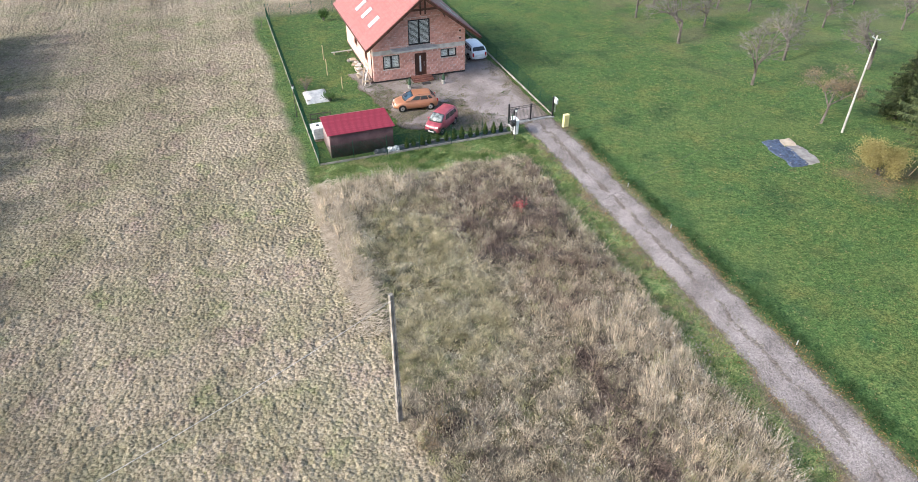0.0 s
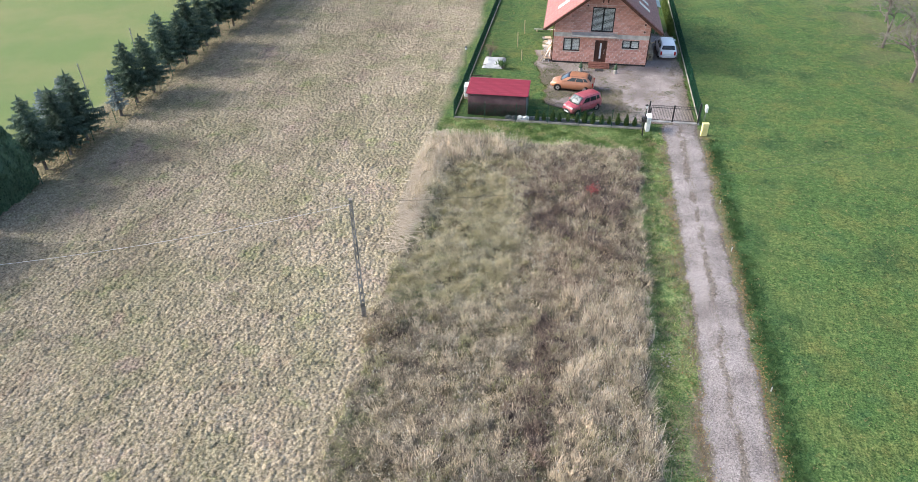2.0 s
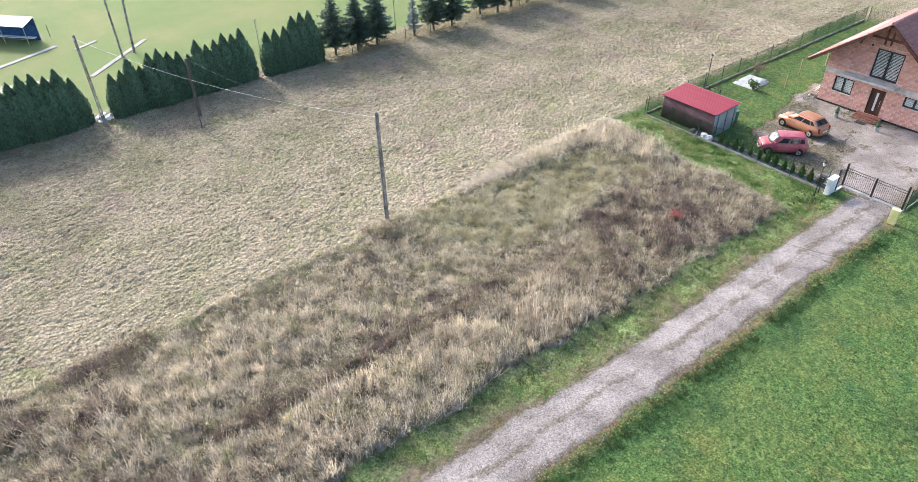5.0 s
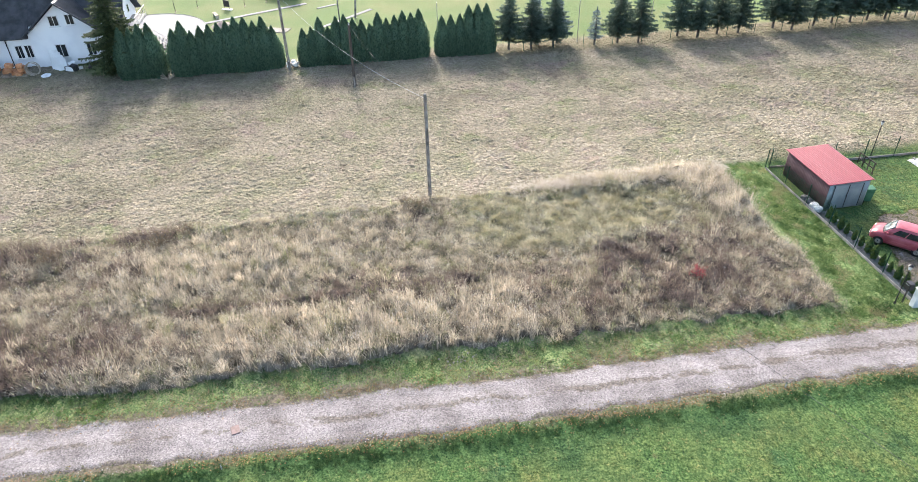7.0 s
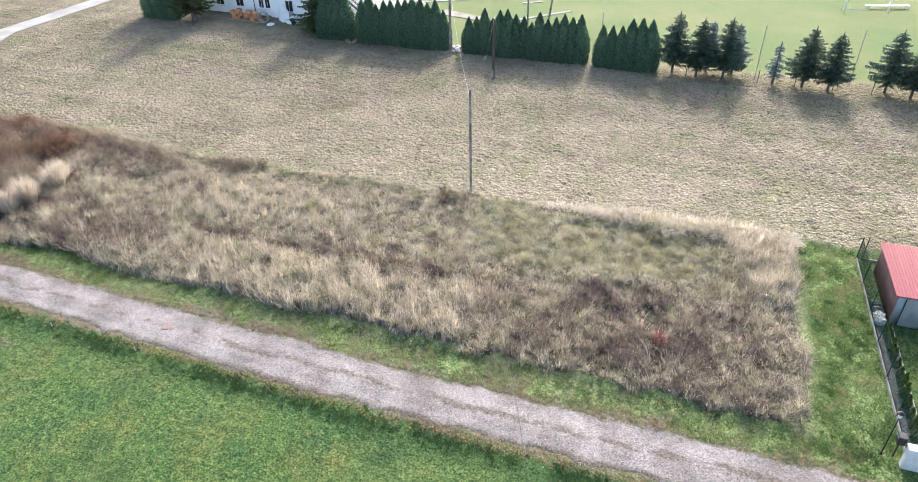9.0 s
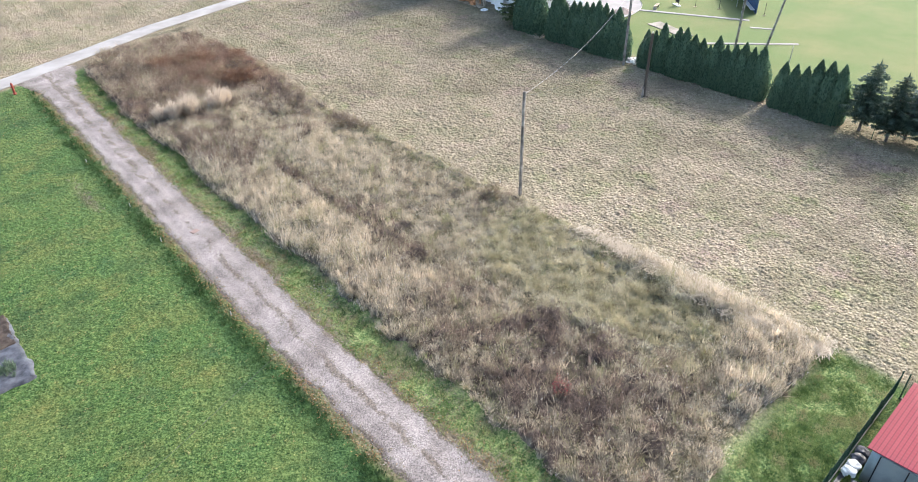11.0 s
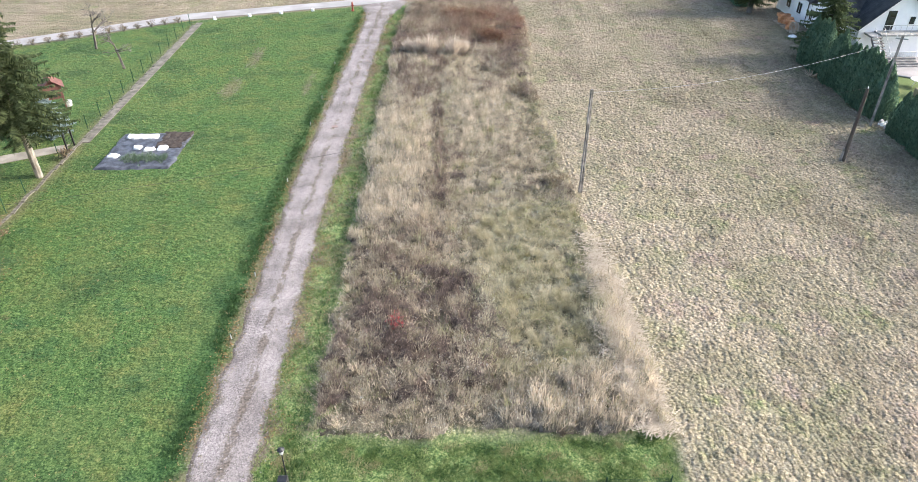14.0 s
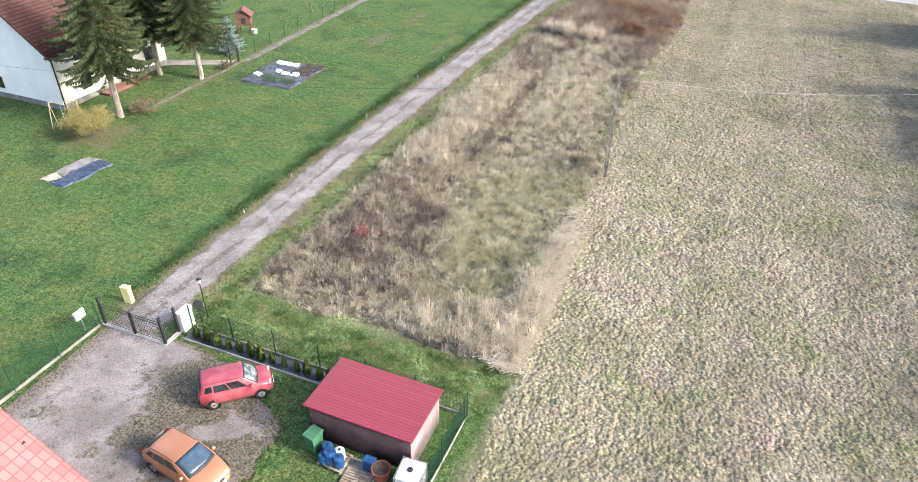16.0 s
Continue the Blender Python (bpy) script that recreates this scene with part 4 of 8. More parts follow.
RL = HD + 0.8 + FO
for sgn, nm in ((-1, "west_roof"), (1, "east_roof")):
    up = Vector((-sgn * HW, 0, rise)).normalized()
    o = Vector((sgn * px, RL - FO if sgn < 0 else -FO, ez))
    u = Vector((0, -1, 0)) if sgn < 0 else Vector((0, 1, 0))
    v, f = tile_sheet(RL, slope_len, 0.28, 0.36, 0.045, 0.06)
    r = thick(arrays("roof_slope", v, f, M["roof_red"], house), 0.04)
    r.matrix_local = slope_frame(o, u, up)
    # boarding under the sheet, barge boards, gutter
    q = part("eaves_board", boxm(0.02, 0.05, -0.12, RL - 0.02, slope_len - 0.04, -0.05), M["dark_wood"], house)
    q.matrix_local = slope_frame(o, u, up)
    for uu in (0.0, RL - 0.04):
        b = part("barge_board", boxm(uu, 0, -0.22, uu + 0.04, slope_len, -0.02), M["dark_wood"], house)
        b.matrix_local = slope_frame(o, u, up)
    bm = bmesh.new()
    rod(bm, (sgn * (px + 0.04), -FO, ez - 0.06), (sgn * (px + 0.04), RL - FO, ez - 0.06), 0.06, n=8)
    part("gutter", bm, M["dark_wood"], house)
    part("downpipe", rodm((sgn * (HW + 0.08), 0.25, 0.1), (sgn * (HW + 0.08), 0.25, ez), 0.045), M["dark_wood"], house)
    for yy in ((61.6, 64.3, 66.7) if sgn < 0 else (61.65, 63.65, 69.0)):
        su, sv = yy - HY + FO, 1.5
        uu = RL - su - 0.39 if sgn < 0 else su - 0.39
        s = part("skylight", boxm(uu, sv, -0.02, uu + 0.78, sv + 1.3, 0.10, 0.01), M["rim"], house, "roof window with light frame")
        s.matrix_local = slope_frame(o, u, up)
        part("pane", boxm(uu + 0.08, sv + 0.08, 0.10, uu + 0.70, sv + 1.22, 0.112), M["lamp_lens"], s)
part("ridge_cap", rodm((0, -FO - 0.02, RIDGE + 0.17), (0, RL - FO + 0.02, RIDGE + 0.17), 0.13, n=8), M["roof_red"], house)
ch = part("chimney", boxm(0.9, 5.4, RIDGE - 1.6, 1.5, 6.2, RIDGE + 0.75, 0.01), M["brick"], house, "brick chimney stack")
part("cap", boxm(0.82, 5.32, RIDGE + 0.75, 1.58, 6.28, RIDGE + 0.85), M["concrete"], ch)
# open timber truss in the front gable
bm = bmesh.new()
tz = 6.75
box(bm, -HW * (RIDGE - tz) / rise - 0.1, -1.42, tz, HW * (RIDGE - tz) / rise + 0.1, -1.3, tz + 0.16)
for xx in (-0.28, 0.16):
    box(bm, xx, -1.42, tz - 0.35, xx + 0.12, -1.3, RIDGE - 0.25)
for sgn in (-1, 1):
    rod(bm, (sgn * 1.75, -1.36, tz - 0.12), (sgn * 2.5, 0.0, tz - 1.2), 0.06, n=4)
part("gable_truss", bm, M["dark_wood"], house, "dark timber truss under the gable")
for sgn in (-1, 1):
    for zz, xx in ((4.6, 4.2), (5.9, 2.5)):
        part("purlin_end", boxm(sgn * xx - 0.06, -FO + 0.05, zz - 0.02, sgn * xx + 0.06, 0.0, zz + 0.12), M["dark_wood"], house)
# small lamp boxes on the front
for xx, zz in ((-1.6, 5.6), (3.9, 4.0), (3.9, 3.3)):
    part("wall_lamp", boxm(xx, -0.1, zz, xx + 0.16, 0.0, zz + 0.16, 0.02), M["dark_wood"], house)

# lean-to behind the house
lean = thing("lean_to", pose(21.9, 69.2, 0), "open lean-to with dark sheet roof and timber posts", "lean-to")
bm = bmesh.new()
poly(bm, [(-0.2, 0, 3.25), (1.5, 0, 2.9), (1.5, 3.2, 2.9), (-0.2, 3.2, 3.25)], (0, 0, 0.06))
part("roof_sheet", bm, M["grey_sheet"], lean)
for xx, yy, zz in ((1.35, 0.2, 2.9), (1.35, 3.0, 2.9), (-0.1, 0.2, 3.2), (-0.1, 3.0, 3.2)):
    part("post", boxm(xx - 0.06, yy - 0.06, -0.05, xx + 0.06, yy + 0.06, zz), M["wood"], lean)
part("brace", rodm((1.35, 0.2, 1.0), (1.35, 2.6, 2.6), 0.05, n=4), M["wood"], lean)

# timber stack along the east wall, sacks and boards along the west wall
stack = thing("timber_stack", pose(22.05, 61.6, 0), "stack of sawn boards against the house wall", "timber")
for k in range(14):
    lay, col = k // 3, k % 3
    b = part("board", boxm(-0.14 + col * 0.20, random.uniform(-0.3, 0.3), 0.02 + lay * 0.17, 0.04 + col * 0.20, 4.0 + random.uniform(-0.4, 0.6), 0.15 + lay * 0.17), M["wood"] if k % 3 else M["new_wood"], stack)
plank = thing("plank", pose(23.3, 66.2, 0.02, 0, -14, 12), "long new plank lying on the stack end", "plank")
part("board", boxm(-1.2, -0.12, 0.3, 1.6, 0.12, 0.36), M["new_wood"], plank)
heap = thing("building_rubble", pose(11.85, 60.6, 0), "heap of grey sacks, pipes and broken boards by the wall", "rubble")
for k in range(20):
    bm = boxm(-0.3, -0.22, -0.09, 0.3, 0.22, 0.09, 0.05)
    p = part("sack", bm, M[("board_grey", "board_tan", "tarp_grey", "wood")[k % 4]], heap)
    p.location = (random.uniform(-0.35, 0.35), random.uniform(-0.6, 5.4), 0.1 + 0.17 * (k % 3))
    p.rotation_euler = (random.uniform(-0.25, 0.25), random.uniform(-0.25, 0.25), random.uniform(0, 3))
for k in range(7):
    part("pipe", rodm((random.uniform(-0.4, 0.5), -1.0 + 0.1 * k, 0.05), (0.55, 0.4 + 0.3 * k, 1.0 + 0.1 * (k % 3)), 0.035, n=6), M["white"] if k % 2 else M["board_tan"], heap)
lath = thing("plank", pose(11.4, 68.6, 0, 0, 0, 3), "long pale plank on two low blocks by the house", "plank")
part("board", boxm(-1.1, -0.1, 0.22, 1.1, 0.1, 0.27), M["pale_concrete"], lath)
for xx in (-0.8, 0.7):
    part("block", boxm(xx - 0.05, -0.15, -0.03, xx + 0.05, 0.15, 0.22), M["wood"], lath)


# ---- metal shed ----
shed = thing("shed", pose(6.05, 47.25, 0), "small shed of dark brown sheet with red pitched roof", "shed")
SW_, SD_, SZ0, SZ1 = 4.95, 2.95, 1.95, 2.05


def ribbed(u1, z1f, pitch=0.16, rib=0.003):
    us, k = [], 0
    u = 0.0
    while u < u1:
        us += [(u, 0), (u + pitch * 0.5, 0), (u + pitch * 0.6, rib), (u + pitch * 0.9, rib)]
        u += pitch
    us.append((u1, 0))
    us = [p for p in us if p[0] <= u1]
    n = len(us)
    v = np.array([(a, -w, -0.03) for a, w in us] + [(a, -w, z1f(a)) for a, w in us])
    i = np.arange(n - 1)
    return v, np.stack([i, i + 1, i + 1 + n, i + n], 1)


for nm, mt, m, ln, zf in (("front_wall", "brown_sheet", I4, SW_, lambda a: SZ0), ("back_wall", "brown_sheet", pose(SW_, SD_, 0, 0, 0, 180), SW_, lambda a: SZ1),
                          ("east_wall", "grey_sheet", pose(SW_, 0, 0, 0, 0, 90), SD_, lambda a: SZ0 + (SZ1 - SZ0) * a / SD_), ("west_wall", "pink_sheet", pose(0, SD_, 0, 0, 0, -90), SD_, lambda a: SZ1 - (SZ1 - SZ0) * a / SD_)):
    v, f = ribbed(ln, zf)
    w = thick(arrays(nm, v, f, M[mt], shed), 0.01)
    w.matrix_local = m
v, f = tile_sheet(5.25, 3.3, 0.21, 0.165, 0.004, 0.014)
r = thick(arrays("roof", v, f, M["shed_red"], shed), 0.03)
r.matrix_local = slope_frame(Vector((-0.15, -0.18, SZ0 + 0.03)), (1, 0, 0), (0, SD_ + 0.3, SZ1 - SZ0))
part("floor", boxm(0.02, 0.02, -0.05, SW_ - 0.02, SD_ - 0.02, 0.05), M["concrete"], shed)
d = part("door", boxm(SW_ + 0.03, 0.35, 0.06, SW_ + 0.055, 2.5, 1.85), M["grey_sheet"], shed, "grey zinc double door")
part("handle", boxm(SW_ + 0.055, 1.38, 0.9, SW_ + 0.09, 1.44, 1.1), M["black"], d)
for yy in (0.35, 1.41, 2.44):
    part("door_bar", boxm(SW_ + 0.056, yy, 0.08, SW_ + 0.075, yy + 0.05, 1.83), M["black"], d)


# ---- fences, gate and cabinets ----
def fence(name, p, q, bays, label, plinth=True, tall=1.5, wire=True, group=""):
    """Wire fence: posts, concrete base boards, and a panel of wires a bay."""
    p, q = Vector((*p, 0)), Vector((*q, 0))
    d = q - p
    L = d.length / bays
    f = thing(name, Matrix.Translation(p) @ Matrix.Rotation(math.atan2(d.y, d.x), 4, "Z"), label, "fence", group)
    pm = wm = bm0 = None
    for k in range(bays + 1):
        if pm is None:
            bm = bmesh.new()
            rod(bm, (0, 0, -0.1), (0, 0, tall + 0.12), 0.03, n=6)
            rod(bm, (0, 0, tall + 0.12), (0, 0, tall + 0.15), 0.035, 0.02, n=6)
            o = part("post", bm, M["green_wire"], f)
            pm = o.data
        else:
            o = new("post", pm)
            o.parent = f
        o.location = (k * L, 0, 0)
    for k in range(bays):
        if plinth:
            if bm0 is None:
                o = part("base_board", boxm(0.03, -0.03, -0.05, L - 0.03, 0.03, 0.15, 0.008), M["base_board"], f)
                bm0 = o.data
            else:
                o = new("base_board", bm0)
                o.parent = f
            o.location = (k * L, 0, random.uniform(-0.015, 0.015))
        if wire:
            if wm is None:
                V, F = [], []
                r = 0.006

                def strip(a, b, side):
                    i = len(V)
                    V.extend([np.array(a) - side, np.array(a) + side, np.array(b) + side, np.array(b) - side])
                    F.append((i, i + 1, i + 2, i + 3))
                z0 = 0.19 if plinth else 0.05
                for z in np.arange(z0, tall + 0.01, 0.1):
                    strip((0, 0, z), (L, 0, z), np.array((0, 0, r)))
                    strip((0, 0, z), (L, 0, z), np.array((0, r, 0)))
                for u in np.arange(0.05, L, 0.07):
                    strip((u, 0, z0), (u, 0, tall), np.array((r, 0, 0)))
                    strip((u, 0, z0), (u, 0, tall), np.array((0, r, 0)))
                o = arrays("wire_panel", np.array(V), np.array(F), M["green_wire"], f)
                wm = o.data
            else:
                o = new("wire_panel", wm)
                o.parent = f
            o.location = (k * L, 0, 0)
    return f


fence("fence", (5.0, 46.45), (20.75, 46.5), 6, "green wire fence on pale concrete base boards, along the front")
fence("fence", (5.0, 46.75), (5.55, 82.5), 14, "green wire fence on pale concrete base boards, beside the meadow")
fence("fence", (25.35, 48.3), (25.7, 82.0), 13, "green wire fence on pale concrete base boards, beside the lawn")
fence("fence", (5.9, 82.5), (25.4, 82.2), 8, "green wire fence behind the garden", plinth=False)

gate = thing("gate", pose(21.15, 48.1, 0), "black steel bar gate with two leaves on a concrete sill", "gate")
for xx, yy, hh in ((0, 0, 1.8), (4.05, 0, 1.85), (2.0, 0.0, 1.55), (0.0, -1.0, 1.7)):
    part("post", boxm(xx - 0.06, yy - 0.06, -0.05, xx + 0.06, yy + 0.06, hh, 0.008), M["black"], gate)


def leaf(parent, a, b, z0, z1):
    a, b = Vector(a), Vector(b)
    n = int((b - a).length / 0.12)
    for z in (z0, z1, z1 - 0.18):
        part("rail", rodm((*a, z), (*b, z), 0.022, n=4), M["black"], parent)
    for k in range(1, n):
        p = a.lerp(b, k / n)
        part("bar", rodm((*p, z0), (*p, z1 + 0.0), 0.010, n=4), M["black"], parent)


leaf(gate, (0.06, 0), (1.95, 0), 0.18, 1.45)
leaf(gate, (2.05, 0), (3.99, 0), 0.18, 1.45)
leaf(gate, (0, -0.95), (0, -0.06), 0.18, 1.45)
part("sill", boxm(-0.12, -0.14, -0.05, 4.2, 0.14, 0.07), M["pale_concrete"], gate)
part("side_sill", boxm(-0.12, -1.1, -0.05, 0.12, -0.14, 0.06), M["pale_concrete"], gate)

cab = thing("meter_cabinet", pose(21.02, 46.57, 0, 0, 0, -90), "white meter cabinet beside the gate", "cabinet")
part("body", boxm(-0.42, -0.17, -0.05, 0.42, 0.17, 1.2, 0.03), M["plastic_white"], cab)
part("door", boxm(-0.36, -0.185, 0.40, 0.36, -0.172, 1.13), M["white"], cab)
part("roof_lip", boxm(-0.45, -0.20, 1.2, 0.45, 0.20, 1.24, 0.01), M["plastic_white"], cab)
mb = thing("letterbox", pose(20.6, 45.95, 0), "black letterbox on a steel post by the fence", "letterbox")
part("post", boxm(-0.03, -0.03, -0.05, 0.03, 0.03, 1.0), M["black"], mb)
part("box", boxm(-0.2, -0.16, 0.95, 0.2, 0.16, 1.4, 0.02), M["black"], mb)
part("slot", boxm(-0.15, -0.175, 1.27, 0.15, -0.162, 1.3), M["grey_sheet"], mb)
gas = thing("gas_cabinet", pose(25.45, 46.15, 0, 0, 0, 8) @ Matrix.Diagonal((0.72, 0.85, 0.85, 1)), "yellow gas meter cabinet standing in the grass", "cabinet")
part("body", boxm(-0.34, -0.16, -0.05, 0.34, 0.16, 1.2, 0.02), M["yellow"], gas)
part("door", boxm(-0.29, -0.178, 0.35, 0.29, -0.162, 1.12), M["yellow"], gas)
part("lid", boxm(-0.36, -0.19, 1.2, 0.36, 0.19, 1.25, 0.01), M["yellow"], gas)
sg = thing("fence_cabinet", pose(25.85, 48.9, 0), "white meter box fixed outside the fence post", "cabinet")
part("box", boxm(-0.09, -0.3, 0.8, 0.09, 0.3, 1.3, 0.02), M["plastic_white"], sg)
part("leg", boxm(-0.04, -0.04, -0.05, 0.04, 0.04, 0.85), M["rim"], sg)
part("fitting", boxm(-0.05, -0.32, 1.2, 0.08, -0.22, 1.32, 0.03), M["plastic_white"], sg)


def garden_lamp(x, y, h):
    g = thing("garden_lamp", pose(x, y, 0), "slender black garden lamp on a post", "lamp", "garden lamps")
    part("post", rodm((0, 0, -0.05), (0, 0, h - 0.35), 0.035, 0.025), M["black"], g)
    part("head", rodm((0, 0, h - 0.35), (0, 0, h - 0.1), 0.07, 0.12), M["lamp_lens"], g)
    part("cap", rodm((0, 0, h - 0.1), (0, 0, h), 0.16, 0.02), M["black"], g)
    part("foot", rodm((0, 0, -0.05), (0, 0, 0.12), 0.08, 0.04), M["black"], g)


garden_lamp(20.58, 45.5, 2.7)
garden_lamp(4.7, 55.4, 2.9)


# ---- cars ----
def car(name, m, label, paint, body, cabin, L, W, wheels, wr, lights_low=False, screen="screen_dark", rim="rim"):
    """body: rows x, half width, sill height, waist height from tail to nose. cabin: x of glass foot, roof front, roof end, tail foot; waist, roof."""
    c = thing(name, m, label, "car")
    bm = bmesh.new()
    rings = []
    for x, w, zb, zt in body:
        pts = [(-0.88 * w, zb), (-w, zb + 0.12), (-w * 1.0, (zb + zt) / 2 + 0.02), (-w * 0.96, zt - 0.08), (-w * 0.86, zt), (-w * 0.45, zt + 0.025), (0, zt + 0.035)]
        pts = pts + [(-a, b) for a, b in pts[-2::-1]]
        rings.append([bm.verts.new((x, a, b)) for a, b in pts])
    for a, b in zip(rings, rings[1:]):
        for k in range(len(a) - 1):
            bm.faces.new((a[k], b[k], b[k + 1], a[k + 1]))
        bm.faces.new((a[-1], b[-1], b[0], a[0]))
    bm.faces.new(rings[0][::-1])
    bm.faces.new(rings[-1])
    bmesh.ops.recalc_face_normals(bm, faces=bm.faces)
    b = part("body", bm, M[paint], c)
    for p in b.data.polygons:
        p.use_smooth = True
    gf, rf, re, tf, waist, roof = cabin
    w0 = max(r[1] for r in body) * 0.93
    w1 = w0 * 0.85
    low = [(tf, -w0, waist), (gf, -w0, waist), (gf, w0, waist), (tf, w0, waist)]
    top = [(re, -w1, roof - 0.07), (rf, -w1, roof - 0.07), (rf, w1, roof - 0.07), (re, w1, roof - 0.07)]
    # the shell: tail slope, roof and windscreen slope in one bowed sheet, closed by the sides
    spine = [(tf, waist - 0.02), ((tf * 0.55 + re * 0.45), waist * 0.52 + roof * 0.48), (re, roof - 0.025), (re * 0.7 + rf * 0.3, roof), (re * 0.3 + rf * 0.7, roof + 0.005), (rf, roof - 0.025), (rf * 0.5 + gf * 0.5, waist * 0.47 + roof * 0.53), (gf, waist - 0.02)]

    def shell(u, v, out=0.0):
        """u from tail foot (0) to windscreen foot (7), v across from -1 to 1."""
        k = min(int(u), 6)
        f = u - k
        x, z = (spine[k][0] * (1 - f) + spine[k + 1][0] * f, spine[k][1] * (1 - f) + spine[k + 1][1] * f)
        g = min(max((z - waist) / (roof - waist), 0), 1)
        bow = (0.13 * (1 - 0.6 * g) if u > 5 else 0.06 * (1 - 0.6 * g) if u < 2 else 0.05 if u == 5 else -0.0) * (1 if u > 4.9 else -1)
        w = w0 * (1 - g) + w1 * g
        n = Vector((spine[k][1] - spine[k + 1][1], 0, spine[k + 1][0] - spine[k][0])).normalized() * out
        return Vector((x + bow * (1 - v * v), v * w, z + 0.04 * g * (1 - v * v) - 0.045 * g * abs(v) ** 7)) + n

    us_, vs_ = [0, 0.5, 1, 1.5, 1.85, 2, 2.2, 3, 4, 4.8, 5, 5.2, 5.6, 6, 6.5, 7], [-1, -0.93, -0.8, -0.5, 0, 0.5, 0.8, 0.93, 1]
    bm = bmesh.new()
    rows_ = [[bm.verts.new(shell(u, v)) for v in vs_] for u in us_]
    for a, b_ in zip(rows_, rows_[1:]):
        for k in range(len(vs_) - 1):
            bm.faces.new((a[k], b_[k], b_[k + 1], a[k + 1]))
    for e in (0, -1):
        feet = [bm.verts.new((r[e].co.x, math.copysign(w0, r[e].co.y), waist - 0.03)) for r in rows_]
        for k in range(len(rows_) - 1):
            bm.faces.new((rows_[k][e], rows_[k + 1][e], feet[k + 1], feet[k]))
    bmesh.ops.recalc_face_normals(bm, faces=bm.faces)
    cb = part("cabin", bm, M[paint], c)
    for p in cb.data.polygons:
        p.use_smooth = True

    def bowed(nm, u0, u1, vmax, out, mat):
        V = [shell(u0 + (u1 - u0) * a / 6, vmax * (b_ / 4 - 1) * (1 - 0.04 * a / 6), out) for a in range(7) for b_ in range(9)]
        F = [(a * 9 + b_, a * 9 + b_ + 9, a * 9 + b_ + 10, a * 9 + b_ + 1) for a in range(6) for b_ in range(8)]
        return thick(arrays(nm, np.array([tuple(p) for p in V]), np.array(F), M[mat], c, smooth=True), 0.006)

    def pane(nm, A, B, C, D, u0, u1, v0, v1, mat="car_black"):
        A, B, C, D = map(Vector, (A, B, C, D))

        def at(u, v):
            return A.lerp(B, u).lerp(D.lerp(C, u), v)
        n = (B - A).cross(D - A).normalized()
        if n.dot((A + B + C + D) / 4 - Vector(((gf + tf) / 2, 0, waist))) < 0:
            n = -n
        q = [at(u0, v0), at(u1, v0), at(u1, v1), at(u0, v1)]
        part(nm, polym([p + n * 0.004 for p in q], n * 0.012), M[mat], c)
    bowed("windscreen_seal", 5.06, 6.97, 0.95, 0.008, "bumper")
    bowed("windscreen", 5.16, 6.78, 0.90, 0.016, screen)
    bowed("rear_window", 0.55, 1.75, 0.84, 0.012, "car_black")
    for v in (-0.93, 0.93):
        for k in range(3):
            part("roof_strip", rodm(shell(2.1 + k * 0.9, v, 0.006), shell(3.0 + k * 0.9, v, 0.006), 0.012, n=5), M["bumper"], c)
    for v in (-0.45, 0.25):
        part("wiper", rodm(shell(6.8, v, 0.03), shell(6.55, v + 0.5, 0.03), 0.01, n=5), M["bumper"], c)
    for A, B, C, D in ((low[0], low[1], top[1], top[0]), (low[3], low[2], top[2], top[3])):
        pane("side_window", A, B, C, D, 0.56, 0.84, 0.12, 0.86)
        pane("side_window", A, B, C, D, 0.25, 0.53, 0.12, 0.86)
        pane("side_window", A, B, C, D, 0.08, 0.22, 0.20, 0.84)
    wb0, wb1 = wheels
    for x in (wb0, wb1):
        for s in (-1, 1):
            yo = s * (W / 2 - 0.10)
            bm = bmesh.new()
            rod(bm, (x, yo - 0.09, wr), (x, yo + 0.09, wr), wr, n=20)
            bmesh.ops.bevel(bm, geom=[e for e in bm.edges if len(e.link_faces) == 2 and abs(e.calc_face_angle(0)) > 1.0], offset=0.025, segments=2, affect="EDGES")
            ty = part("tyre", bm, M["tyre"], c)
            part("rim", rodm((x, yo + s * 0.075, wr), (x, yo + s * 0.098, wr), wr * 0.70, wr * 0.62, n=16), M[rim], ty)
            part("hub", rodm((x, yo + s * 0.09, wr), (x, yo + s * 0.108, wr), wr * 0.16, n=8), M["bumper"], ty)
            bm = bmesh.new()
            r = bmesh.ops.create_circle(bm, cap_ends=True, segments=20, radius=wr + 0.055, matrix=Matrix.Translation((x, s * (W / 2 - 0.005), wr + 0.01)) @ Matrix.Rotation(radians(90), 4, "X"))
            bmesh.ops.extrude_face_region(bm, geom=bm.faces[:])
            part("wheel_arch", bm, M["bumper"], c)
    x0, x1 = body[0][0], body[-1][0]
    zt0, zt1 = body[1][3], body[-2][3]
    wn = body[-1][1]
    for s in (-1, 1):
        part("headlight", boxm(x1 - 0.42, s * wn * 0.78 - 0.15, zt1 - 0.17, x1 - 0.06, s * wn * 0.78 + 0.15, zt1 + 0.0, 0.04), M["lamp_lens"], c)
        part("tail_light", boxm(x0 - 0.015, s * body[0][1] * 0.88 - 0.08, zt0 - 0.38, x0 + 0.16, s * body[0][1] * 0.88 + 0.09, zt0 - 0.02, 0.02), M["red_lens"], c)
